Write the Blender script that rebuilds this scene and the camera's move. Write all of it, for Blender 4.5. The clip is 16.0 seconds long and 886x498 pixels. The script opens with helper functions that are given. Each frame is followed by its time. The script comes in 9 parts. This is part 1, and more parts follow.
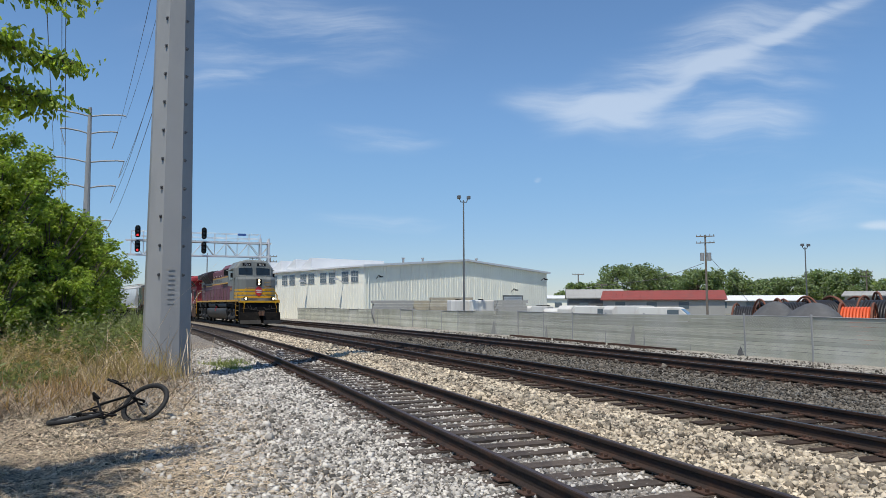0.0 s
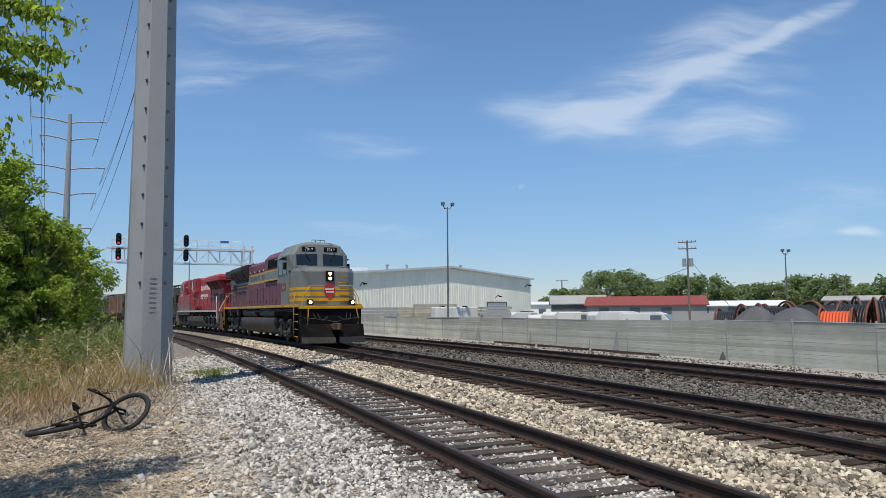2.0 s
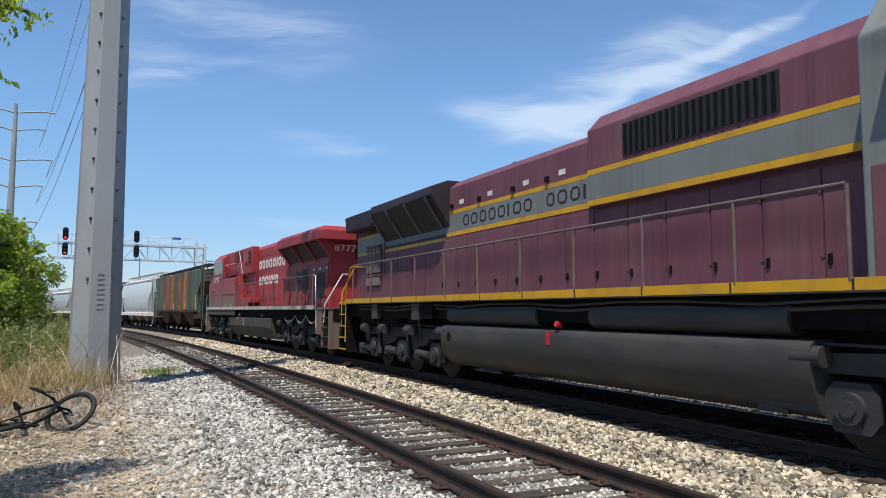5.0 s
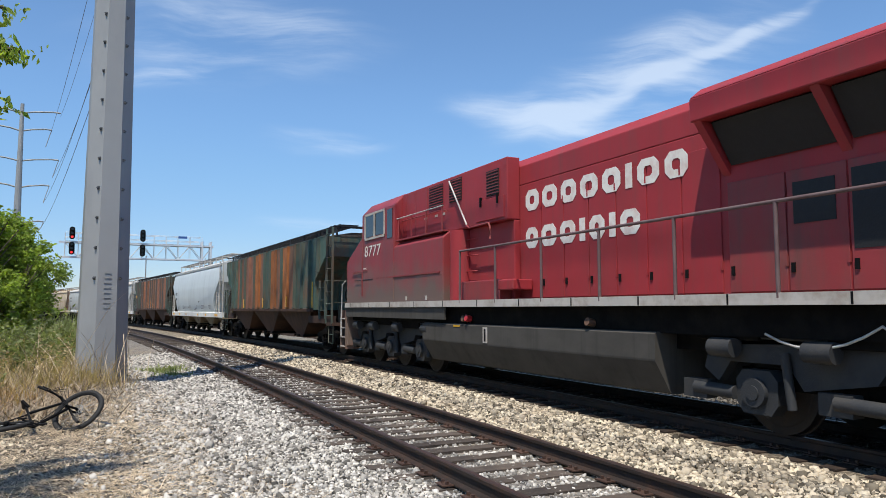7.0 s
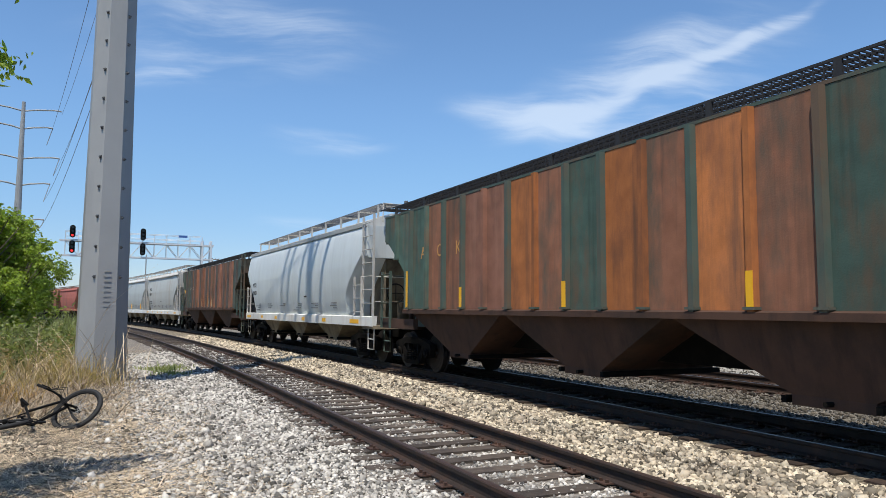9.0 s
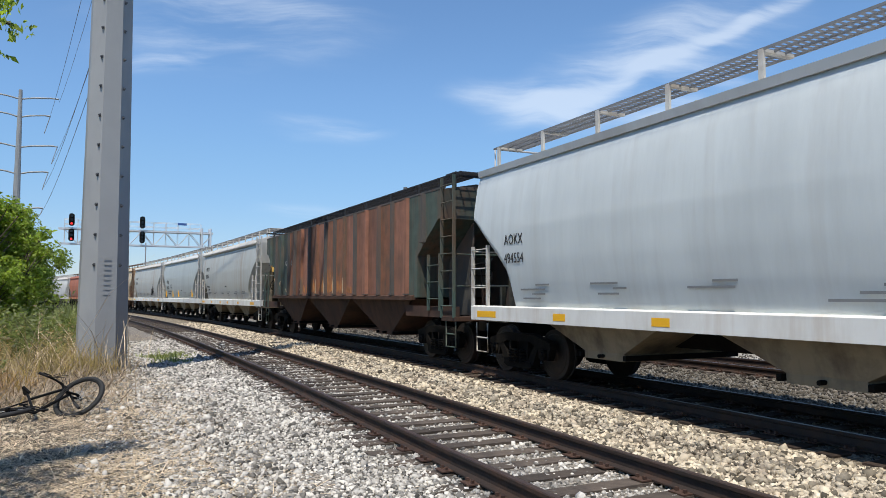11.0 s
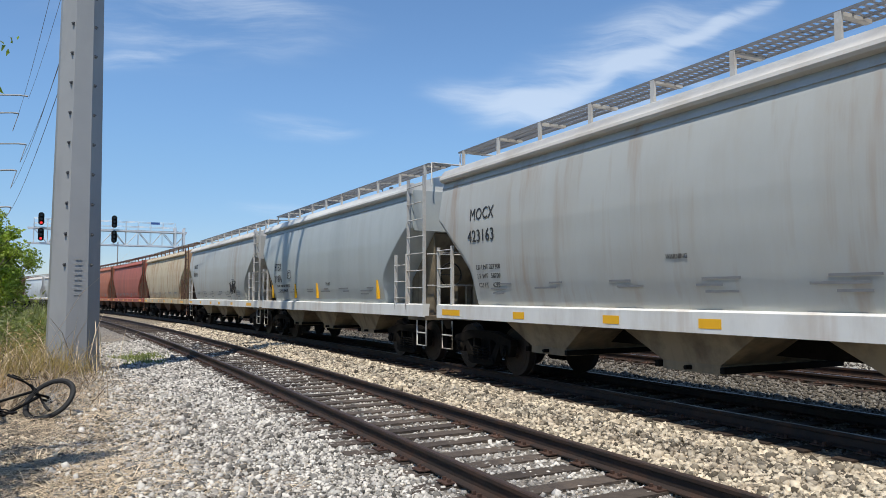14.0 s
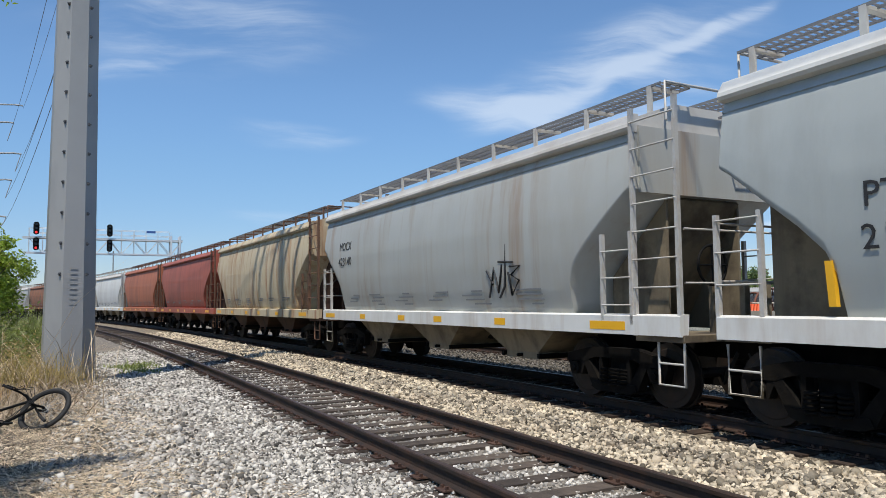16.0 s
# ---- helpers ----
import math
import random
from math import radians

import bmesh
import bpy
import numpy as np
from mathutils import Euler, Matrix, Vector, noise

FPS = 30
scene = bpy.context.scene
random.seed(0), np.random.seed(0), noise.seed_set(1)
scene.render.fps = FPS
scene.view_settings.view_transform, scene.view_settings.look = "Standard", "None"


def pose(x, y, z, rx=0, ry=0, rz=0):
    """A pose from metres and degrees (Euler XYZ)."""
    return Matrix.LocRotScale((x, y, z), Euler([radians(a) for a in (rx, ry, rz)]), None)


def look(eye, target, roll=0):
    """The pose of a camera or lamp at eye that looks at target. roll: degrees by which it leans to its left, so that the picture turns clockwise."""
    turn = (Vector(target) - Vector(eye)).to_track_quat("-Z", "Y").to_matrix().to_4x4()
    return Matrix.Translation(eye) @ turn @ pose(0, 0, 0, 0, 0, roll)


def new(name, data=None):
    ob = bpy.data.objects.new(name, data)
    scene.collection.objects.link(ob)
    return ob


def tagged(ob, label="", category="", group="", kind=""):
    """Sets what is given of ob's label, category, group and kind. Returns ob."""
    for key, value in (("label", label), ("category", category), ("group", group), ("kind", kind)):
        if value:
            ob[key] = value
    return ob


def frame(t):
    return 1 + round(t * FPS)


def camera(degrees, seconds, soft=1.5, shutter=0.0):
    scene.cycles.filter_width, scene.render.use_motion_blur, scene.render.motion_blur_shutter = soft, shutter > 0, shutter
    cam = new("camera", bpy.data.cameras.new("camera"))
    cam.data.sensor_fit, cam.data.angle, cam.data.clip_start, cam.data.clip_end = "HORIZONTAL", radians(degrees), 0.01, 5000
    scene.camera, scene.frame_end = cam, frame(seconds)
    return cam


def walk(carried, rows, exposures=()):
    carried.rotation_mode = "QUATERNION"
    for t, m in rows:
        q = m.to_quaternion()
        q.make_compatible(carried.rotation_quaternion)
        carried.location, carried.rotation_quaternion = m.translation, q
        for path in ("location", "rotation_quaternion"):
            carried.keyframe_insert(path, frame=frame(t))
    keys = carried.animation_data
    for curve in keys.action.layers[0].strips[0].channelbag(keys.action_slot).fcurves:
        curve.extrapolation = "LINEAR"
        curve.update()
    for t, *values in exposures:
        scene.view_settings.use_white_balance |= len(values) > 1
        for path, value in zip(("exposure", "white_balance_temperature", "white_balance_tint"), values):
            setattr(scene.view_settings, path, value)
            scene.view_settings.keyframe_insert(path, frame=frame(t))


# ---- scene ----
# The track runs along +y near the camera; x points to the right of it; z = 0 is the top of the rails.
cam = camera(63.5, 16.0, soft=0.6)
EYE = (0.0, 0.0, 1.535)
TURNS = [(0.0, 0.0, 4.4, 0.1), (0.5, -0.61, 4.63, -0.04), (1.0, -0.79, 4.54, 0.14), (1.5, -0.95, 4.63, 0.31), (2.0, -1.26, 4.93, 0.41), (2.5, -1.71, 5.21, 0.13), (3.0, -2.29, 5.22, -0.15), (5.5, -4.95, 5.02, -0.15), (6.0, -4.82, 5.32, -0.11), (6.5, -4.48, 5.2, -0.02), (7.0, -4.32, 4.79, -0.01), (7.5, -4.56, 4.43, -0.22), (8.0, -4.7, 4.28, -0.47), (8.5, -4.65, 4.6, -0.66), (9.0, -4.34, 4.86, -0.4), (9.5, -3.9, 4.67, -0.1), (10.0, -3.7, 4.51, -0.19), (12.5, -5.72, 2.84, 0.16), (13.0, -5.85, 3.32, 0.18), (13.5, -6.03, 3.72, 0.02), (14.0, -6.22, 3.69, 0.12), (14.5, -6.43, 3.63, 0.34), (15.0, -6.7, 3.78, 0.62), (15.5, -6.83, 4.04, 0.65), (16.0, -6.49, 4.23, 0.53)]
walk(cam, [(t, pose(*EYE, 90 + p, r, y - 21.0)) for t, y, p, r in TURNS], exposures=[(0.0, -0.12), (3.0, -0.11), (5.5, 0.17), (9.0, 0.12), (12.5, 0.11), (14.5, 0.02), (16.0, 0.0)])

# ---- world and sun ----
SUN_EL, SUN_AZ = 66.0, 222.0   # degrees; azimuth clockwise from +y


def build_world():
    w = bpy.data.worlds.new("world")
    scene.world = w
    w.use_nodes = True
    nt = w.node_tree
    n, l = nt.nodes, nt.links
    n.clear()
    out, bg, sky = n.new("ShaderNodeOutputWorld"), n.new("ShaderNodeBackground"), n.new("ShaderNodeTexSky")
    sky.sky_type, sky.sun_disc = "NISHITA", False
    sky.sun_elevation, sky.sun_rotation = radians(SUN_EL), radians(SUN_AZ)
    sky.air_density, sky.dust_density, sky.ozone_density, sky.altitude = 1.0, 0.05, 5.0, 0
    bg.inputs["Strength"].default_value = 0.145
    tc = n.new("ShaderNodeTexCoord")
    turn = n.new("ShaderNodeMapping")
    turn.inputs["Rotation"].default_value = (0, 0, radians(21))
    l.new(tc.outputs["Generated"], turn.inputs["Vector"])
    sep = n.new("ShaderNodeSeparateXYZ")
    l.new(turn.outputs[0], sep.inputs[0])

    def m(op, a, b=None, clamp=False):
        k = n.new("ShaderNodeMath")
        k.operation, k.use_clamp = op, clamp
        for i, v in enumerate((a, b)):
            if v is None:
                continue
            if isinstance(v, (int, float)):
                k.inputs[i].default_value = v
            else:
                l.new(v, k.inputs[i])
        return k.outputs[0]
    depth = m("MAXIMUM", sep.outputs["Y"], 0.05)
    comb = n.new("ShaderNodeCombineXYZ")
    l.new(m("DIVIDE", sep.outputs["X"], depth), comb.inputs[0])
    l.new(m("DIVIDE", sep.outputs["Z"], depth), comb.inputs[1])
    warp = n.new("ShaderNodeTexNoise")
    warp.inputs["Scale"].default_value, warp.inputs["Detail"].default_value = 3.0, 3
    l.new(comb.outputs[0], warp.inputs["Vector"])
    shift = n.new("ShaderNodeVectorMath")
    shift.operation = "MULTIPLY_ADD"
    l.new(warp.outputs["Color"], shift.inputs[0])
    shift.inputs[1].default_value, shift.inputs[2].default_value = (0.12, 0.12, 0), (-0.06, -0.06, 0)
    moved = n.new("ShaderNodeVectorMath")
    l.new(comb.outputs[0], moved.inputs[0])
    l.new(shift.outputs[0], moved.inputs[1])
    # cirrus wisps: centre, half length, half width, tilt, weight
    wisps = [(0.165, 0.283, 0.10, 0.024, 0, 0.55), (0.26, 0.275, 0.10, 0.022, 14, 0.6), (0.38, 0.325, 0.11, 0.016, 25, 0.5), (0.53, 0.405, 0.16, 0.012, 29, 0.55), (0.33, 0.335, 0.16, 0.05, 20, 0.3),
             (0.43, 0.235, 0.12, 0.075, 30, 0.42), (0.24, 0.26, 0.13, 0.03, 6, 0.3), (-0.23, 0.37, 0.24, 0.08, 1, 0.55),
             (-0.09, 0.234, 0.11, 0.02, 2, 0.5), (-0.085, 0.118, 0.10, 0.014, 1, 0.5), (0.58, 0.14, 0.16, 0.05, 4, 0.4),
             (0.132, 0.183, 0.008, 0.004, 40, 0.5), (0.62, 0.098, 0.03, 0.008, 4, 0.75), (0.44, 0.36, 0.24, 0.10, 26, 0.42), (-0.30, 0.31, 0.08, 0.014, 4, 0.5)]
    total = None
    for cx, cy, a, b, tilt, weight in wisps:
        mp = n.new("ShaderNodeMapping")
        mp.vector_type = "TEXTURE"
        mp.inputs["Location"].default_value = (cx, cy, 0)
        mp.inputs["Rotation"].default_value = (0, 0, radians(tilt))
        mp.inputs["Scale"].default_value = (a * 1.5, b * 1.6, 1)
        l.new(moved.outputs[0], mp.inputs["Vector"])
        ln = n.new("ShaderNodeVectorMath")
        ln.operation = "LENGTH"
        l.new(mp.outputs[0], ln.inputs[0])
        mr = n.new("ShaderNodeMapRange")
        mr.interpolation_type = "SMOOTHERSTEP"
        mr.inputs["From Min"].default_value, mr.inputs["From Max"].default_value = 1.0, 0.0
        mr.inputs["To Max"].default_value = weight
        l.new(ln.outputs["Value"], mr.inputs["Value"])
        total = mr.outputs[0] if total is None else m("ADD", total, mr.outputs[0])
    streak = n.new("ShaderNodeMapping")
    streak.inputs["Rotation"].default_value = (0, 0, radians(-18))
    streak.inputs["Scale"].default_value = (3.2, 21, 1)
    l.new(moved.outputs[0], streak.inputs["Vector"])
    fib = n.new("ShaderNodeTexNoise")
    fib.inputs["Scale"].default_value, fib.inputs["Detail"].default_value, fib.inputs["Roughness"].default_value = 1.0, 8, 0.6
    l.new(streak.outputs[0], fib.inputs["Vector"])
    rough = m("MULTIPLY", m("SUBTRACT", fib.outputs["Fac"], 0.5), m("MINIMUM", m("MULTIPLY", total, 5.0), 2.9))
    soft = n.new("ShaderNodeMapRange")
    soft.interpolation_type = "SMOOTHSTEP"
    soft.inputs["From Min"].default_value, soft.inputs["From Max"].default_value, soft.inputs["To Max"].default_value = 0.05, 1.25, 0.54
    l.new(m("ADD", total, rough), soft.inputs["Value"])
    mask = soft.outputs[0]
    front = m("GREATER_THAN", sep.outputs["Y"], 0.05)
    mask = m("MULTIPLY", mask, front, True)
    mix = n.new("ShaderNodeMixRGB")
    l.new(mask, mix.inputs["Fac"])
    tint = n.new("ShaderNodeMixRGB")
    tint.blend_type, tint.inputs["Fac"].default_value = "MULTIPLY", 1
    tint.inputs["Color2"].default_value = (0.87, 0.98, 1.03, 1)
    l.new(sky.outputs[0], tint.inputs["Color1"])
    haze = n.new("ShaderNodeMapRange")
    haze.interpolation_type = "SMOOTHSTEP"
    haze.inputs["From Min"].default_value, haze.inputs["From Max"].default_value = 0.0, 0.3
    haze.inputs["To Min"].default_value, haze.inputs["To Max"].default_value = 0.70, 1.0
    l.new(sep.outputs["Z"], haze.inputs["Value"])
    dim = n.new("ShaderNodeMixRGB")
    dim.blend_type, dim.inputs["Fac"].default_value = "MULTIPLY", 1
    l.new(tint.outputs[0], dim.inputs["Color1"])
    low = n.new("ShaderNodeMapRange")
    low.interpolation_type = "SMOOTHSTEP"
    low.inputs["From Min"].default_value, low.inputs["From Max"].default_value = 0.2, 0.0
    l.new(sep.outputs["Z"], low.inputs["Value"])
    pale = n.new("ShaderNodeMixRGB")
    pale.inputs["Color1"].default_value, pale.inputs["Color2"].default_value = (1, 1, 1, 1), (0.98, 0.94, 1.08, 1)
    l.new(low.outputs[0], pale.inputs["Fac"])
    airy = n.new("ShaderNodeMixRGB")
    airy.blend_type, airy.inputs["Fac"].default_value = "MULTIPLY", 1
    l.new(pale.outputs[0], airy.inputs["Color1"])
    l.new(haze.outputs[0], airy.inputs["Color2"])
    l.new(airy.outputs[0], dim.inputs["Color2"])
    l.new(dim.outputs[0], mix.inputs["Color1"])
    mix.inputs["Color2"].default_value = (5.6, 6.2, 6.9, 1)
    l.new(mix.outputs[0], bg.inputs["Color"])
    l.new(bg.outputs[0], out.inputs["Surface"])


build_world()
sun_data = bpy.data.lights.new("sun", "SUN")
sun_data.energy, sun_data.angle, sun_data.color = 4.95, radians(0.53), (1.0, 0.935, 0.83)
sun = new("sun", sun_data)
_e, _a = radians(SUN_EL), radians(SUN_AZ)
sun.matrix_world = look((-40, -15, 80), Vector((-40, -15, 80)) - Vector((math.sin(_a) * math.cos(_e), math.cos(_a) * math.cos(_e), math.sin(_e))))


# ---- materials ----
def surface(name, colour, rough=0.7, metal=0.0, vary=0.25, scale=3.0, stain=None, amount=0.35, stain_scale=0.8, streak=1.0,
            bump=0.15, grain=40.0, spread=0.0, islands=False, spec=0.4, edge=(0.45, 0.65), drip=None, dust=None):
    """A worn surface: base colour with grain, a second colour in patches or streaks, and fine relief.
    drip: colour, share and fineness of thin upright runs; dust: colour, height and share of dried spray thrown up by wheels."""
    mt = bpy.data.materials.new(name)
    mt.use_nodes = True
    nt = mt.node_tree
    n, l = nt.nodes, nt.links
    b = n["Principled BSDF"]
    b.inputs["Roughness"].default_value, b.inputs["Metallic"].default_value = rough, metal
    b.inputs["Specular IOR Level"].default_value = spec
    tc = n.new("ShaderNodeTexCoord")
    n1 = n.new("ShaderNodeTexNoise")
    n1.inputs["Scale"].default_value, n1.inputs["Detail"].default_value = scale, 6
    l.new(tc.outputs["Object"], n1.inputs["Vector"])
    ramp = n.new("ShaderNodeMapRange")
    ramp.inputs["To Min"].default_value, ramp.inputs["To Max"].default_value = 1 - vary, 1 + vary
    l.new(n1.outputs["Fac"], ramp.inputs["Value"])
    mul = n.new("ShaderNodeMixRGB")
    mul.blend_type, mul.inputs["Fac"].default_value = "MULTIPLY", 1
    mul.inputs["Color1"].default_value = (*colour, 1)
    l.new(ramp.outputs[0], mul.inputs["Color2"])
    last = mul.outputs[0]
    if stain:
        mp = n.new("ShaderNodeMapping")
        mp.inputs["Scale"].default_value = (1, 1, 1 / streak)
        l.new(tc.outputs["Object"], mp.inputs["Vector"])
        n2 = n.new("ShaderNodeTexNoise")
        n2.inputs["Scale"].default_value, n2.inputs["Detail"].default_value, n2.inputs["Roughness"].default_value = stain_scale, 8, 0.65
        l.new(mp.outputs[0], n2.inputs["Vector"])
        r2 = n.new("ShaderNodeMapRange")
        r2.inputs["From Min"].default_value, r2.inputs["From Max"].default_value = edge
        r2.inputs["To Max"].default_value = amount
        l.new(n2.outputs["Fac"], r2.inputs["Value"])
        mx = n.new("ShaderNodeMixRGB")
        mx.inputs["Color2"].default_value = (*stain, 1)
        l.new(r2.outputs[0], mx.inputs["Fac"])
        l.new(last, mx.inputs["Color1"])
        last = mx.outputs[0]
    if drip:
        mp = n.new("ShaderNodeMapping")
        mp.inputs["Scale"].default_value = (1, 1, 0.055)
        l.new(tc.outputs["Object"], mp.inputs["Vector"])
        n5 = n.new("ShaderNodeTexNoise")
        n5.inputs["Scale"].default_value, n5.inputs["Detail"].default_value, n5.inputs["Roughness"].default_value = drip[2], 5, 0.6
        l.new(mp.outputs[0], n5.inputs["Vector"])
        r5 = n.new("ShaderNodeMapRange")
        r5.inputs["From Min"].default_value, r5.inputs["From Max"].default_value, r5.inputs["To Max"].default_value = 0.52, 0.74, drip[1]
        l.new(n5.outputs["Fac"], r5.inputs["Value"])
        mx = n.new("ShaderNodeMixRGB")
        mx.inputs["Color2"].default_value = (*drip[0], 1)
        l.new(r5.outputs[0], mx.inputs["Fac"])
        l.new(last, mx.inputs["Color1"])
        last = mx.outputs[0]
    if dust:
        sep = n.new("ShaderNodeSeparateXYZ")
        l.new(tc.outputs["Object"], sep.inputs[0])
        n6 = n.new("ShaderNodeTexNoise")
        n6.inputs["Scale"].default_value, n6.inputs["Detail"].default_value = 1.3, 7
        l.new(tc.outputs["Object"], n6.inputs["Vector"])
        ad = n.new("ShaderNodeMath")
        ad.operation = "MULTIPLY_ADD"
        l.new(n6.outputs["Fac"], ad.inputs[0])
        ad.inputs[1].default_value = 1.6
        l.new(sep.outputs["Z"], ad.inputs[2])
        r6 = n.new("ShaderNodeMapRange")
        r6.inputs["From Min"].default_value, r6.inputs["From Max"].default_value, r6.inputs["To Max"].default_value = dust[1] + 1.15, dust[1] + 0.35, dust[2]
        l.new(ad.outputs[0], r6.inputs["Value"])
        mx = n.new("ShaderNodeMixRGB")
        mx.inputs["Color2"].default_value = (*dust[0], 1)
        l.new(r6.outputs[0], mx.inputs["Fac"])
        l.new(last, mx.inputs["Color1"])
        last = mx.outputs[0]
    if spread:
        src = n.new("ShaderNodeNewGeometry").outputs["Random Per Island"] if islands else n.new("ShaderNodeObjectInfo").outputs["Random"]
        r3 = n.new("ShaderNodeMapRange")
        r3.inputs["To Min"].default_value, r3.inputs["To Max"].default_value = 1 - spread, 1 + spread
        l.new(src, r3.inputs["Value"])
        m3 = n.new("ShaderNodeMixRGB")
        m3.blend_type, m3.inputs["Fac"].default_value = "MULTIPLY", 1
        l.new(last, m3.inputs["Color1"])
        l.new(r3.outputs[0], m3.inputs["Color2"])
        last = m3.outputs[0]
    l.new(last, b.inputs["Base Color"])
    if bump:
        n4 = n.new("ShaderNodeTexNoise")
        n4.inputs["Scale"].default_value, n4.inputs["Detail"].default_value = grain, 5
        l.new(tc.outputs["Object"], n4.inputs["Vector"])
        bp = n.new("ShaderNodeBump")
        bp.inputs["Strength"].default_value, bp.inputs["Distance"].default_value = bump, 0.02
        l.new(n4.outputs["Fac"], bp.inputs["Height"])
        l.new(bp.outputs[0], b.inputs["Normal"])
    return mt


def glass_dark(name, colour=(0.02, 0.03, 0.035)):
    mt = surface(name, colour, 0.06, vary=0.1, bump=0, spec=0.6)
    return mt


def glowing(name, colour, strength):
    mt = bpy.data.materials.new(name)
    mt.use_nodes = True
    b = mt.node_tree.nodes["Principled BSDF"]
    b.inputs["Base Color"].default_value = (*colour, 1)
    b.inputs["Emission Color"].default_value = (*colour, 1)
    b.inputs["Emission Strength"].default_value = strength
    return mt


def leafy(name, colour, spread=0.35, rough=0.55):
    mt = surface(name, colour, rough, vary=0.15, scale=1.2, spread=spread, islands=True, bump=0, spec=0.35)
    nt = mt.node_tree
    b = nt.nodes["Principled BSDF"]
    src = b.inputs["Base Color"].links[0].from_socket
    tr = nt.nodes.new("ShaderNodeBsdfTranslucent")
    warm = nt.nodes.new("ShaderNodeMixRGB")
    warm.blend_type, warm.inputs["Fac"].default_value, warm.inputs["Color2"].default_value = "MULTIPLY", 1, (1.5, 1.6, 0.7, 1)
    nt.links.new(src, warm.inputs["Color1"])
    nt.links.new(warm.outputs[0], tr.inputs["Color"])
    mx = nt.nodes.new("ShaderNodeMixShader")
    mx.inputs["Fac"].default_value = 0.46
    nt.links.new(b.outputs[0], mx.inputs[1])
    nt.links.new(tr.outputs[0], mx.inputs[2])
    nt.links.new(mx.outputs[0], nt.nodes["Material Output"].inputs["Surface"])
    return mt


M = {}
M["rail"] = surface("rail_steel", (0.03, 0.021, 0.017), 0.7, 0.2, 0.3, 8, (0.075, 0.036, 0.021), 0.6, 3, bump=0.25, grain=60)
M["railtop"] = surface("rail_head_polished", (0.075, 0.068, 0.065), 0.42, 0.7, 0.2, 4, (0.05, 0.035, 0.028), 0.5, 3, bump=0.03)
M["raildull"] = surface("rail_head_rusty", (0.075, 0.05, 0.04), 0.5, 0.5, 0.2, 6, bump=0.1)
M["tie"] = surface("tie_wood", (0.088, 0.068, 0.053), 0.9, 0, 0.4, 9, (0.05, 0.04, 0.033), 0.7, 3, bump=0.6, grain=30, spread=0.3)
M["tie_oily"] = surface("oily_tie_wood", (0.055, 0.037, 0.027), 0.9, 0, 0.4, 9, (0.022, 0.018, 0.016), 0.7, 3, bump=0.6, grain=30, spread=0.3, spec=0.2)
M["plate"] = surface("tie_plate_rust", (0.09, 0.05, 0.035), 0.75, 0.3, 0.3, 12, bump=0.3, spread=0.2)
M["stone"] = surface("ballast_stone", (0.385, 0.365, 0.33), 0.88, 0, 0.25, 18, (0.18, 0.16, 0.14), 0.55, 2.5, bump=0.3, grain=90, spread=0.85, islands=True, spec=0.2)
M["stone_cream"] = surface("ballast_stone_cream", (0.40, 0.345, 0.26), 0.88, 0, 0.25, 18, (0.22, 0.17, 0.125), 0.55, 2.0, bump=0.3, grain=90, spread=0.85, islands=True, spec=0.2)
M["stone_dark"] = surface("ballast_stone_dark", (0.12, 0.108, 0.09), 0.9, 0, 0.3, 14, (0.09, 0.075, 0.06), 0.6, 1.5, bump=0.3, grain=90, spread=0.8, islands=True, spec=0.2)
M["straw"] = surface("dry_straw", (0.50, 0.40, 0.28), 0.8, 0, 0.25, 4, spread=0.6, islands=True, bump=0, spec=0.2)
M["galv"] = surface("galvanised_steel", (0.30, 0.305, 0.305), 0.6, 0.15, 0.12, 1.2, (0.20, 0.21, 0.22), 0.5, 0.9, streak=4, bump=0.06)
M["white_steel"] = surface("aluminium_truss", (0.62, 0.64, 0.66), 0.5, 0.3, 0.1, 4, bump=0.05)
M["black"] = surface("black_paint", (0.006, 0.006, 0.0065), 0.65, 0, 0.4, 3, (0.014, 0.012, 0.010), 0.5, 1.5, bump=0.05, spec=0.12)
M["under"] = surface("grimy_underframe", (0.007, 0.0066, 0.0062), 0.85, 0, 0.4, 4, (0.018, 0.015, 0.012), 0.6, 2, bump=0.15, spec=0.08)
M["tank"] = surface("dusty_fuel_tank", (0.034, 0.035, 0.036), 0.55, 0, 0.15, 2, (0.075, 0.066, 0.055), 0.6, 0.9, streak=0.4, bump=0.05, spec=0.3)
M["tank2"] = surface("dusty_grey_tank", (0.075, 0.069, 0.060), 0.8, 0, 0.2, 2, (0.045, 0.041, 0.036), 0.6, 0.9, streak=0.5, bump=0.05, spec=0.25, drip=((0.03, 0.027, 0.024), 0.5, 5.0))
M["wheel"] = surface("wheel_steel", (0.028, 0.024, 0.021), 0.6, 0.4, 0.3, 6, (0.06, 0.035, 0.024), 0.5, 3, bump=0.15)
M["tread"] = surface("wheel_tread", (0.35, 0.34, 0.33), 0.3, 0.9, 0.1, 4, bump=0.02)
M["maroon"] = surface("maroon_paint", (0.15, 0.056, 0.077), 0.55, 0, 0.2, 1.5, (0.19, 0.10, 0.10), 0.45, 1.3, streak=5, bump=0.04, spec=0.2, drip=((0.07, 0.03, 0.042), 0.6, 7.0))
M["maroon_dark"] = surface("sooty_maroon", (0.03, 0.02, 0.026), 0.6, 0, 0.25, 2, (0.05, 0.034, 0.034), 0.5, 1.5, streak=4, bump=0.06, spec=0.3)
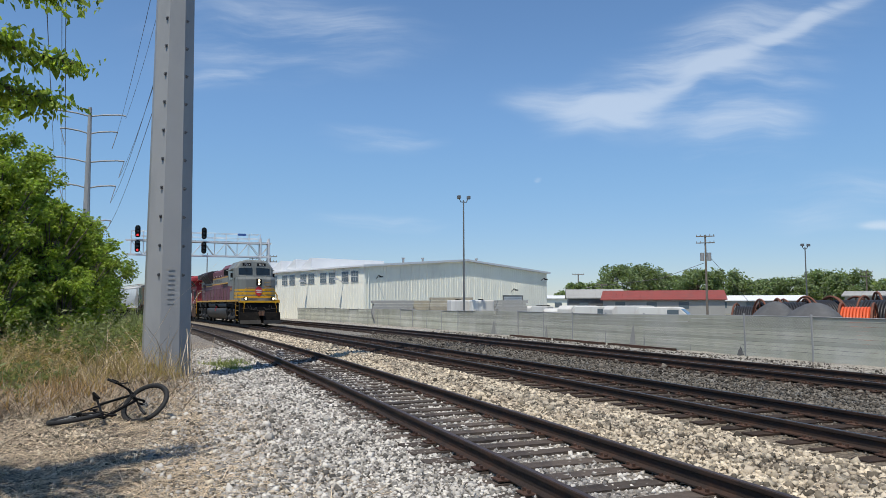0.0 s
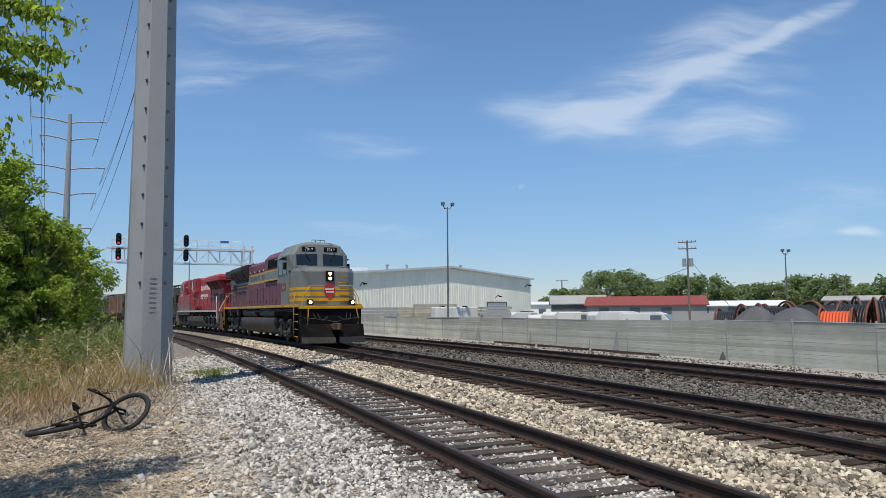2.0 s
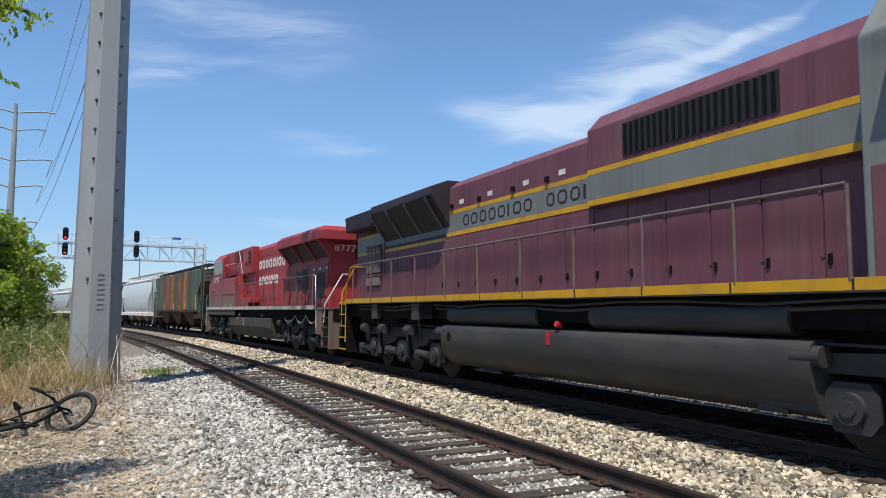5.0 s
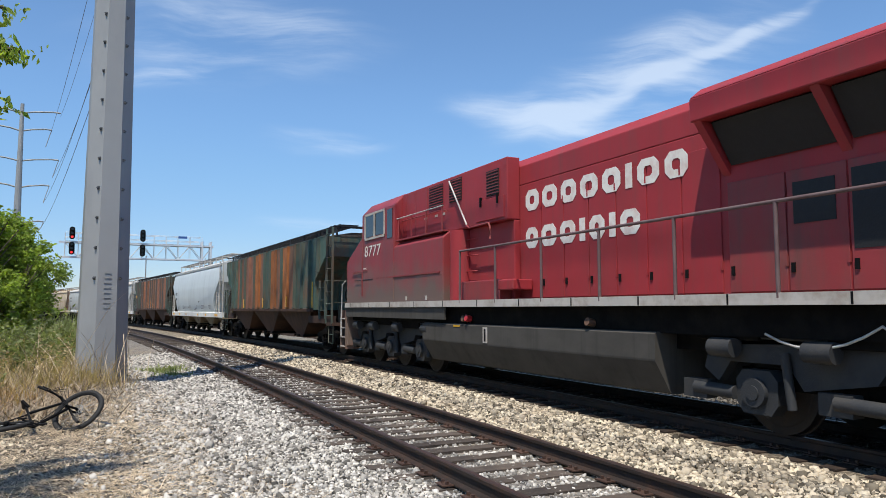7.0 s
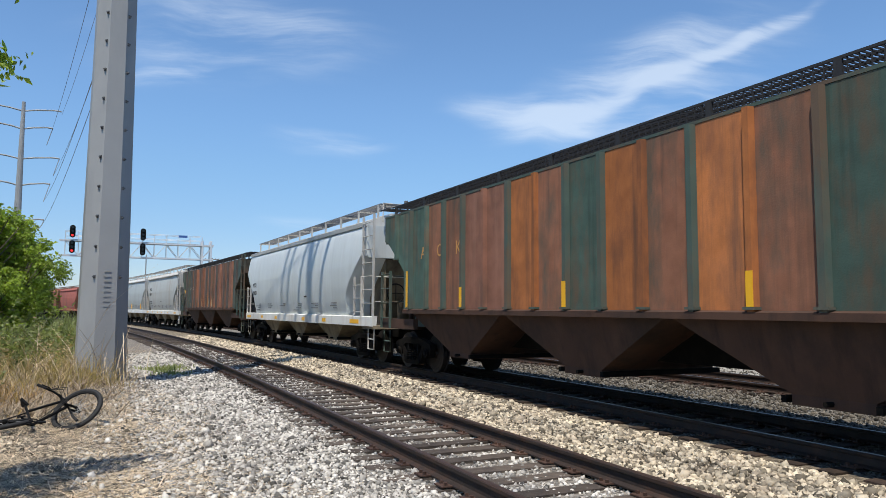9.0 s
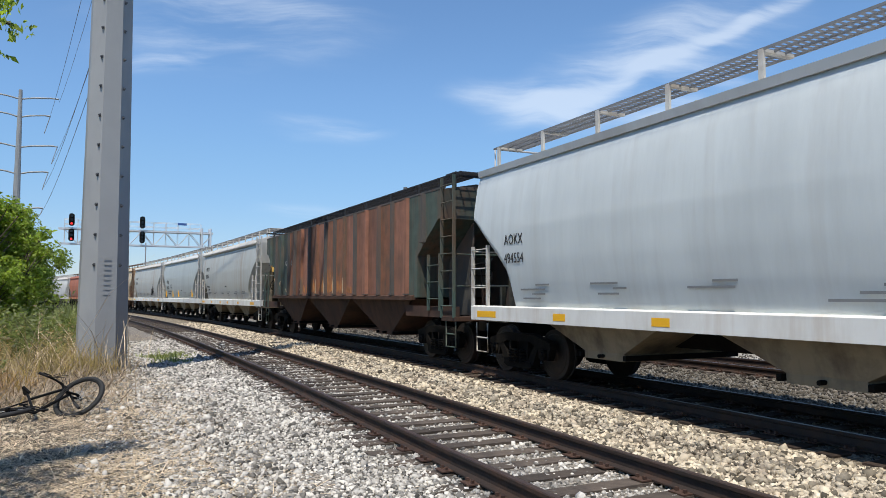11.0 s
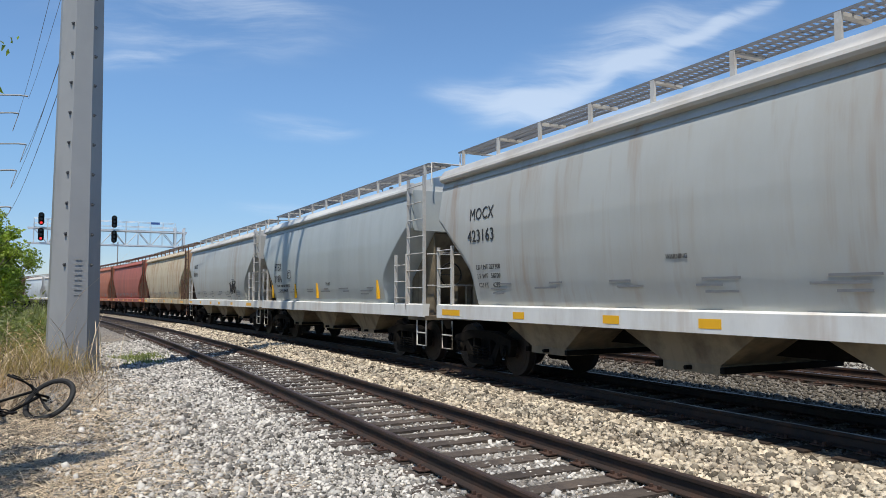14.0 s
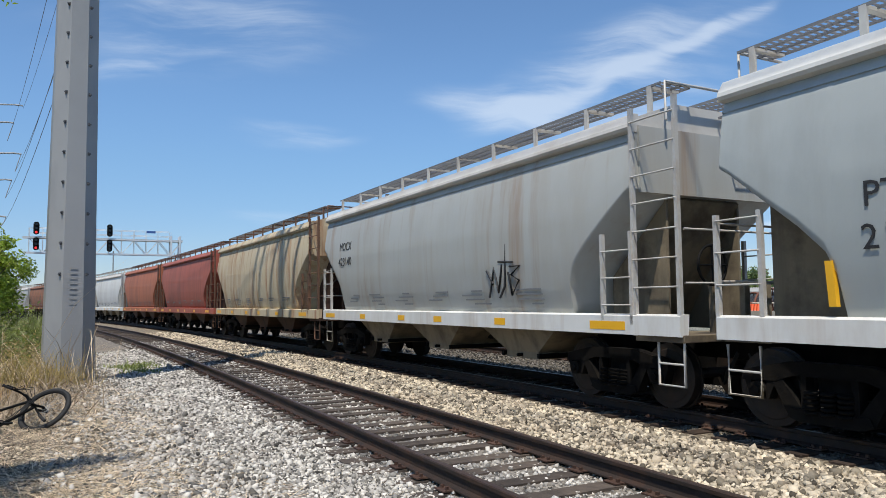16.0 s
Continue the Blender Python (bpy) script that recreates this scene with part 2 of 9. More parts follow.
M["grey"] = surface("locomotive_grey", (0.175, 0.187, 0.178), 0.45, 0, 0.12, 1.5, (0.12, 0.122, 0.115), 0.5, 1.4, streak=5, bump=0.04, spec=0.3, drip=((0.09, 0.085, 0.075), 0.5, 6.0))
M["greydk"] = surface("dusty_locomotive_grey", (0.12, 0.125, 0.127), 0.5, 0, 0.15, 1.5, (0.09, 0.085, 0.08), 0.5, 1.4, streak=3, bump=0.04)
M["yellow"] = surface("imitation_gold_paint", (0.56, 0.30, 0.014), 0.45, 0, 0.12, 2, (0.30, 0.17, 0.04), 0.5, 2.2, streak=3, bump=0.03, spec=0.3)
M["rail_paint"] = surface("dusty_railing_paint", (0.12, 0.075, 0.075), 0.6, 0, 0.2, 5, (0.22, 0.17, 0.16), 0.4, 3, bump=0.05)
M["dusty_bar"] = surface("dusty_grille_bar", (0.22, 0.165, 0.17), 0.7, 0, 0.2, 3, (0.12, 0.07, 0.08), 0.5, 2, bump=0.05, spec=0.25)
M["red"] = surface("red_paint", (0.345, 0.036, 0.043), 0.52, 0, 0.18, 1.2, (0.25, 0.044, 0.046), 0.65, 0.9, streak=3, bump=0.04, spec=0.25, drip=((0.19, 0.06, 0.055), 0.5, 6.0))
# grimy red; on the doors below the radiators its darker tone is shade
M["reddk"] = surface("grimy_and_shaded_red_paint", (0.29, 0.038, 0.042), 0.55, 0, 0.2, 1.4, (0.16, 0.07, 0.06), 0.6, 1.1, streak=2, bump=0.05, drip=((0.12, 0.06, 0.05), 0.5, 5.0))
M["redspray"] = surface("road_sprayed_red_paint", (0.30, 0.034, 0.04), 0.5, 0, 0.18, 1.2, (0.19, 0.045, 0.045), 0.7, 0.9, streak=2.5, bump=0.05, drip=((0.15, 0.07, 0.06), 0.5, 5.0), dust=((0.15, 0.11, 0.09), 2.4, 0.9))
M["redgrime"] = surface("mud_sprayed_paint", (0.17, 0.125, 0.10), 0.75, 0, 0.25, 1.6, (0.24, 0.075, 0.06), 0.45, 1.0, bump=0.08, spec=0.2, drip=((0.09, 0.065, 0.05), 0.6, 5.0))
M["sill"] = surface("scuffed_white_sill", (0.50, 0.46, 0.41), 0.6, 0, 0.15, 2, (0.22, 0.15, 0.10), 0.6, 2.2, bump=0.06)
M["cream"] = surface("cream_lettering", (0.78, 0.74, 0.67), 0.55, 0, 0.08, 3, (0.5, 0.25, 0.2), 0.4, 4, bump=0)
M["grille"] = surface("black_grille", (0.016, 0.016, 0.017), 0.6, 0, 0.3, 10, bump=0.2)
M["glass"] = glass_dark("cab_glass", (0.008, 0.011, 0.012))
M["lamp"] = glowing("headlight_glow", (1.0, 0.85, 0.55), 4)
M["white"] = surface("white_enamel", (0.68, 0.68, 0.65), 0.5, 0, 0.1, 3, (0.42, 0.37, 0.31), 0.4, 1.5, streak=3, bump=0.03, drip=((0.36, 0.24, 0.15), 0.4, 3.0))
M["decal"] = surface("black_decal", (0.03, 0.03, 0.032), 0.6, 0, 0.2, 6, bump=0)
M["decal_grey"] = surface("faded_decal", (0.16, 0.165, 0.17), 0.6, 0, 0.2, 6, bump=0)
M["ribbed_green"] = surface("faded_green_panel", (0.07, 0.118, 0.095), 0.72, 0, 0.4, 3.2, (0.18, 0.085, 0.045), 0.7, 1.7, streak=3.0, bump=0.12, spread=0.25, spec=0.25, edge=(0.46, 0.66), drip=((0.028, 0.042, 0.036), 0.75, 5.0))
M["ribbed_rust"] = surface("orange_rust_panel", (0.42, 0.15, 0.05), 0.72, 0, 0.4, 3.2, (0.17, 0.075, 0.042), 0.85, 1.7, streak=3.0, bump=0.12, spread=0.25, spec=0.25, edge=(0.46, 0.66), drip=((0.10, 0.06, 0.042), 0.75, 5.0))
M["ribbed_brown"] = surface("brown_rust_panel", (0.25, 0.11, 0.064), 0.72, 0, 0.4, 3.2, (0.075, 0.08, 0.062), 0.8, 1.7, streak=3.0, bump=0.12, spread=0.25, spec=0.25, edge=(0.46, 0.66), drip=((0.075, 0.055, 0.043), 0.75, 5.0))
M["ribbed_maroon"] = surface("red_brown_rust_panel", (0.25, 0.115, 0.076), 0.72, 0, 0.4, 3.2, (0.12, 0.07, 0.05), 0.8, 1.7, streak=3.0, bump=0.12, spread=0.25, spec=0.25, edge=(0.46, 0.66), drip=((0.36, 0.19, 0.13), 0.55, 5.0))
M["ribbed_dark"] = surface("dark_green_panel", (0.066, 0.088, 0.074), 0.72, 0, 0.4, 3.2, (0.15, 0.08, 0.05), 0.75, 1.7, streak=3.0, bump=0.12, spread=0.25, spec=0.25, edge=(0.46, 0.66), drip=((0.03, 0.035, 0.03), 0.7, 5.0))
M["peel_pale"] = surface("bared_cream_paint", (0.50, 0.38, 0.25), 0.75, 0, 0.3, 8, (0.25, 0.12, 0.07), 0.7, 5, bump=0.2, spec=0.2)
M["peel_orange"] = surface("peeling_orange_paint", (0.52, 0.21, 0.07), 0.75, 0, 0.35, 6, (0.20, 0.10, 0.06), 0.85, 4, streak=2, bump=0.2, spec=0.2, edge=(0.42, 0.6))
M["rib"] = surface("green_rib", (0.066, 0.098, 0.082), 0.7, 0, 0.25, 2.5, (0.14, 0.075, 0.045), 0.7, 1.4, streak=3, bump=0.1, spec=0.25)
M["rib_dark"] = surface("dark_rib", (0.075, 0.07, 0.063), 0.7, 0, 0.25, 2.5, (0.15, 0.085, 0.06), 0.7, 1.4, streak=3, bump=0.1)
M["bay_brown"] = surface("brown_hopper_bay", (0.078, 0.043, 0.03), 0.8, 0, 0.3, 1.6, (0.035, 0.026, 0.022), 0.75, 1.0, bump=0.12, spec=0.2, drip=((0.028, 0.02, 0.017), 0.7, 4.0))
M["bay_tan"] = surface("tan_hopper_bay", (0.23, 0.19, 0.13), 0.78, 0, 0.2, 1.6, (0.07, 0.055, 0.042), 0.8, 1.2, bump=0.1, spec=0.2, drip=((0.09, 0.07, 0.052), 0.6, 4.0))
M["pale_blue"] = surface("pale_blue_grey_paint", (0.56, 0.60, 0.60), 0.42, 0, 0.07, 1.0, (0.43, 0.465, 0.47), 0.5, 1.2, streak=8, bump=0.03, drip=((0.42, 0.42, 0.40), 0.4, 3.0))
M["pale_grey"] = surface("pale_grey_paint", (0.415, 0.425, 0.40), 0.45, 0, 0.08, 1.0, (0.37, 0.34, 0.29), 0.5, 1.3, streak=6, bump=0.03, drip=((0.29, 0.18, 0.10), 0.7, 2.2))
M["mid_grey"] = surface("cool_grey_paint", (0.395, 0.425, 0.415), 0.42, 0, 0.08, 1.0, (0.31, 0.33, 0.325), 0.6, 0.9, streak=3, bump=0.03, drip=((0.30, 0.29, 0.26), 0.35, 2.2))
M["beige_rust"] = surface("rust_streaked_beige", (0.52, 0.44, 0.30), 0.65, 0, 0.12, 1.0, (0.36, 0.17, 0.065), 0.75, 1.3, streak=6, bump=0.08, edge=(0.5, 0.66), drip=((0.27, 0.085, 0.028), 0.95, 4.5))
M["car_red"] = surface("faded_red_paint", (0.37, 0.10, 0.065), 0.6, 0, 0.15, 1.0, (0.20, 0.07, 0.048), 0.7, 1.0, streak=8, bump=0.05, drip=((0.17, 0.07, 0.05), 0.5, 3.0))
M["car_orange"] = surface("faded_orange_red_paint", (0.40, 0.13, 0.065), 0.6, 0, 0.15, 1.0, (0.22, 0.08, 0.05), 0.7, 1.0, streak=8, bump=0.05, drip=((0.19, 0.09, 0.055), 0.5, 3.0))
M["car_white"] = surface("off_white_paint", (0.60, 0.60, 0.57), 0.55, 0, 0.1, 1.0, (0.42, 0.38, 0.33), 0.5, 0.8, streak=8, bump=0.03)
M["pale_roof"] = surface("dusty_roof", (0.55, 0.53, 0.49), 0.7, 0, 0.12, 1.5, (0.40, 0.35, 0.29), 0.5, 1.2, bump=0.06)
M["grating"] = surface("galvanised_grating", (0.22, 0.222, 0.225), 0.6, 0.4, 0.15, 4, bump=0.05)
M["grating_dark"] = surface("black_grating", (0.03, 0.03, 0.032), 0.7, 0.2, 0.25, 4, bump=0.05)
M["reflector"] = surface("yellow_reflector", (0.80, 0.42, 0.02), 0.4, 0, 0.08, 6, bump=0)
M["faded_orange"] = surface("faded_orange_letter", (0.55, 0.28, 0.08), 0.7, 0, 0.3, 6, (0.22, 0.12, 0.06), 0.6, 3, bump=0)
M["siding"] = surface("cream_siding", (0.86, 0.85, 0.73), 0.6, 0, 0.05, 1.0, (0.66, 0.65, 0.56), 0.35, 0.3, streak=4, bump=0.02)
M["roofwhite"] = surface("white_metal_roof", (0.72, 0.73, 0.73), 0.5, 0.1, 0.06, 0.6, bump=0.02)
M["roofred"] = surface("red_metal_roof", (0.24, 0.06, 0.05), 0.7, 0, 0.2, 0.5, (0.17, 0.07, 0.06), 0.6, 0.8, bump=0.02, spec=0.2)
M["wallgrey"] = surface("grey_block_wall", (0.33, 0.33, 0.31), 0.8, 0, 0.12, 0.6, (0.24, 0.23, 0.22), 0.5, 0.3, bump=0.05)
M["window"] = glass_dark("window_glass", (0.10, 0.13, 0.15))
M["slat"] = surface("grey_green_fence_slat", (0.43, 0.435, 0.35), 0.75, 0, 0.18, 3, (0.58, 0.58, 0.52), 0.65, 0.45, bump=0.06, spread=0.22, islands=True, spec=0.2, drip=((0.30, 0.30, 0.24), 0.4, 1.2))
M["wood_pole"] = surface("weathered_pole_wood", (0.16, 0.135, 0.11), 0.9, 0, 0.25, 3, bump=0.3)
M["bark"] = surface("bark", (0.11, 0.09, 0.07), 0.9, 0, 0.3, 6, bump=0.6, grain=15)
M["leaf"] = leafy("fresh_leaf", (0.255, 0.33, 0.065), 0.45)
M["leaf_deep"] = leafy("deep_leaf", (0.175, 0.235, 0.05), 0.45)
M["leaf_far"] = leafy("distant_leaf", (0.185, 0.235, 0.12), 0.45)
M["grass"] = leafy("green_grass", (0.20, 0.225, 0.10), 0.4)
M["weed"] = leafy("dry_weed", (0.37, 0.285, 0.175), 0.4)
M["rubber"] = surface("tyre_rubber", (0.02, 0.02, 0.02), 0.8, 0, 0.3, 20, bump=0.3, grain=120)
M["reel"] = surface("rusty_reel_steel", (0.16, 0.065, 0.04), 0.75, 0.2, 0.25, 3, bump=0.15)
M["cable_black"] = surface("black_cable", (0.022, 0.022, 0.024), 0.5, 0, 0.3, 8, bump=0.2)
M["cable_orange"] = surface("orange_conduit", (0.62, 0.10, 0.03), 0.5, 0, 0.2, 8, bump=0.2)
M["tarp"] = surface("grey_tarpaulin", (0.07, 0.072, 0.075), 0.7, 0, 0.2, 2, (0.16, 0.165, 0.165), 0.4, 1.5, bump=0.3)
M["lumber"] = surface("stacked_lumber", (0.40, 0.36, 0.27), 0.8, 0, 0.2, 3, (0.25, 0.24, 0.21), 0.5, 1.2, bump=0.1, spread=0.15)
M["wire"] = surface("conductor_wire", (0.10, 0.10, 0.105), 0.5, 0.5, 0.1, 3, bump=0)
M["logo_red"] = surface("herald_red", (0.42, 0.025, 0.03), 0.45, 0, 0.08, 3, bump=0)
M["signal_red"] = glowing("signal_red_light", (0.9, 0.04, 0.04), 1.2)
M["blue"] = surface("blue_sign", (0.04, 0.10, 0.30), 0.5, 0, 0.1, 3, bump=0)
M["ladder"] = surface("pale_ladder_steel", (0.50, 0.49, 0.46), 0.6, 0.1, 0.12, 4, (0.34, 0.26, 0.19), 0.5, 3, bump=0.05)
M["bronze_rust"] = surface("rusty_casting", (0.15, 0.08, 0.05), 0.8, 0.1, 0.3, 5, (0.07, 0.05, 0.04), 0.6, 2, bump=0.2)


# ---- mesh helpers ----
class Mesh:
    """Collects vertices and faces for one part."""

    def __init__(self):
        self.v, self.f, self.smooth = [], [], []

    def add(self, verts, faces, smooth=False):
        o = len(self.v)
        self.v += [tuple(p) for p in verts]
        self.f += [tuple(i + o for i in q) for q in faces]
        self.smooth += [smooth] * len(faces)
        return self

    def box(self, x0, x1, y0, y1, z0, z1):
        vs = [(x, y, z) for z in (z0, z1) for x, y in ((x0, y0), (x1, y0), (x1, y1), (x0, y1))]
        return self.add(vs, [(3, 2, 1, 0), (4, 5, 6, 7), (0, 1, 5, 4), (1, 2, 6, 5), (2, 3, 7, 6), (3, 0, 4, 7)])

    def prism(self, poly, a, b, axis="y", poly2=None):
        """A polygon pushed along an axis: axis y takes (x, z), axis x takes (y, z), axis z takes (x, y)."""
        put = {"y": lambda p, t: (p[0], t, p[1]), "x": lambda p, t: (t, p[0], p[1]), "z": lambda p, t: (p[0], p[1], t)}[axis]
        k = len(poly)
        vs = [put(p, a) for p in poly] + [put(p, b) for p in (poly2 or poly)]
        fs = [tuple(range(k))[::-1], tuple(range(k, 2 * k))] + [(i, (i + 1) % k, k + (i + 1) % k, k + i) for i in range(k)]
        return self.add(vs, fs)

    def cyl(self, p0, p1, r, n=12, r1=None, cap=True):
        p0, p1 = Vector(p0), Vector(p1)
        q = (p1 - p0).to_track_quat("Z", "Y")
        r1 = r if r1 is None else r1
        vs = [p + q @ Vector((rr * math.cos(2 * math.pi * i / n), rr * math.sin(2 * math.pi * i / n), 0)) for p, rr in ((p0, r), (p1, r1)) for i in range(n)]
        self.add(vs, [(i, (i + 1) % n, n + (i + 1) % n, n + i) for i in range(n)], n > 5)
        if cap:
            self.add(vs, [tuple(range(n))[::-1], tuple(range(n, 2 * n))])
        return self

    def tube(self, pts, r, n=6):
        pts = [Vector(p) for p in pts]
        vs = []
        for i, p in enumerate(pts):
            d = (pts[min(i + 1, len(pts) - 1)] - pts[max(i - 1, 0)]).normalized()
            q = d.to_track_quat("Z", "Y")
            vs += [p + q @ Vector((r * math.cos(2 * math.pi * k / n), r * math.sin(2 * math.pi * k / n), 0)) for k in range(n)]
        fs = [(i * n + k, i * n + (k + 1) % n, (i + 1) * n + (k + 1) % n, (i + 1) * n + k) for i in range(len(pts) - 1) for k in range(n)]
        return self.add(vs, fs, True)

    def torus(self, c, axis, big, small, n=32, m=8):
        q = Vector(axis).to_track_quat("Z", "Y")
        vs = []
        for i in range(n):
            a = 2 * math.pi * i / n
            for k in range(m):
                b = 2 * math.pi * k / m
                rr = big + small * math.cos(b)
                vs.append(Vector(c) + q @ Vector((rr * math.cos(a), rr * math.sin(a), small * math.sin(b))))
        return self.add(vs, [(i * m + k, ((i + 1) % n) * m + k, ((i + 1) % n) * m + (k + 1) % m, i * m + (k + 1) % m) for i in range(n) for k in range(m)], True)

    def grid(self, rows, smooth=True, close=False):
        k = len(rows[0])
        vs = [p for row in rows for p in row]
        span = k if close else k - 1
        return self.add(vs, [(i * k + j, i * k + (j + 1) % k, (i + 1) * k + (j + 1) % k, (i + 1) * k + j) for i in range(len(rows) - 1) for j in range(span)], smooth)

    def data(self, name, mat, tidy=True):
        me = bpy.data.meshes.new(name)
        me.from_pydata(self.v, [], self.f)
        me.polygons.foreach_set("use_smooth", self.smooth)
        if tidy:
            bm = bmesh.new()
            bm.from_mesh(me)
            bmesh.ops.recalc_face_normals(bm, faces=bm.faces)
            bm.to_mesh(me)
            bm.free()
        me.materials.append(mat)
        return me


def part(name, mb, mat, parent=None, label="", bevel=0.0, at=None):
    """Links a Mesh (or mesh data) as one object, under a thing or a part."""
    ob = new(name, mb.data(name, mat) if isinstance(mb, Mesh) else mb)
    if parent:
        ob.parent = parent
    if at is not None:
        ob.matrix_basis = at
    if bevel:
        md = ob.modifiers.new("bevel", "BEVEL")
        md.width, md.segments, md.limit_method, md.angle_limit = bevel, 2, "ANGLE", radians(35)
    if label:
        tagged(ob, label)
    return ob


def thing(name, label, category, group="", kind="", at=None):
    ob = new(name)
    ob.empty_display_size = 0.2
    if at is not None:
        ob.matrix_basis = at
    return tagged(ob, label, category, group, kind)


def lettering(name, text, size, mat, parent, m, stretch=1.0):
    """Flat letters as a mesh."""
    cu = bpy.data.curves.new(name, "FONT")
    cu.body, cu.size, cu.extrude, cu.align_x, cu.resolution_u = text, size, 0.002, "CENTER", 2
    tmp = bpy.data.objects.new(name, cu)
    scene.collection.objects.link(tmp)
    me = bpy.data.meshes.new_from_object(tmp.evaluated_get(bpy.context.evaluated_depsgraph_get()))
    bpy.data.objects.remove(tmp)
    me.materials.clear()
    me.materials.append(mat)
    ob = part(name, me, mat, parent)
    ob.matrix_basis = m @ Matrix.Diagonal((stretch, 1, 1, 1))
    return ob


def soup(name, verts, faces, mat, parent=None):
    """Many small pieces as one mesh, from arrays; faces all have the same number of corners."""
    me = bpy.data.meshes.new(name)
    nv, nf, k = len(verts), len(faces), faces.shape[1]
    me.vertices.add(nv)
    me.vertices.foreach_set("co", np.ascontiguousarray(verts, dtype=np.float32).ravel())
    me.loops.add(nf * k)
    me.loops.foreach_set("vertex_index", np.ascontiguousarray(faces, dtype=np.int32).ravel())
    me.polygons.add(nf)
    me.polygons.foreach_set("loop_start", np.arange(0, nf * k, k, dtype=np.int32))
    me.update(calc_edges=True)
    me.materials.append(mat)
    ob = new(name, me)
    if parent:
        ob.parent = parent
    return ob


# ---- the line of the tracks ----
TRACK_A, TRACK_B, TRACK_C = 3.94, 8.42, 13.66
BEND, BEND_FROM = 540.0, 8.0


def along(s, x, z=0.0):
    """The point s metres up the line and x metres to the right of the camera's foot; past BEND_FROM the line bends left."""
    if s <= BEND_FROM:
        return Vector((x, s, z))
    a = (s - BEND_FROM) / BEND
    cx = TRACK_B - BEND
    return Vector((cx + (x - cx) * math.cos(a), BEND_FROM + (x - cx) * math.sin(a), z))


def bearing(deg, dist, z=0.0):
    """The point that many degrees to the right of the line, that far off."""
    return Vector((dist * math.sin(radians(deg)), dist * math.cos(radians(deg)), z))


def offset_of(x, y):
    """How far right of the camera's foot a point lies, measured across the tracks."""
    cx = TRACK_B - BEND
    return np.where(y > BEND_FROM, cx + np.hypot(x - cx, y - BEND_FROM), x)


def ground_z(x, y):
    o = offset_of(x, y)
    z = np.interp(o, [-40, -9, -4, -1.5, 1.5, 2.4, 5.6, 6.2, 6.9, 10.0, 10.8, 11.6, 12.3, 15.2, 16.2, 19, 24, 60],
                  [0.15, 0.1, 0.0, -0.16, -0.215, -0.2, -0.2, -0.15, -0.195, -0.2, -0.27, -0.27, -0.205, -0.205, -0.33, -0.38, -0.4, -0.4])
    z = np.where(y > 200, -0.3, z)
    mound = 0.13 * np.exp(-((x - 0.0) / 1.6) ** 2 - ((y - 16.6) / 1.5) ** 2) * (o < 1.8)
    return z + mound + 0.02 * np.sin(o * 3.1 + y * 1.7) * ((o < 2.0) | (o > 16))


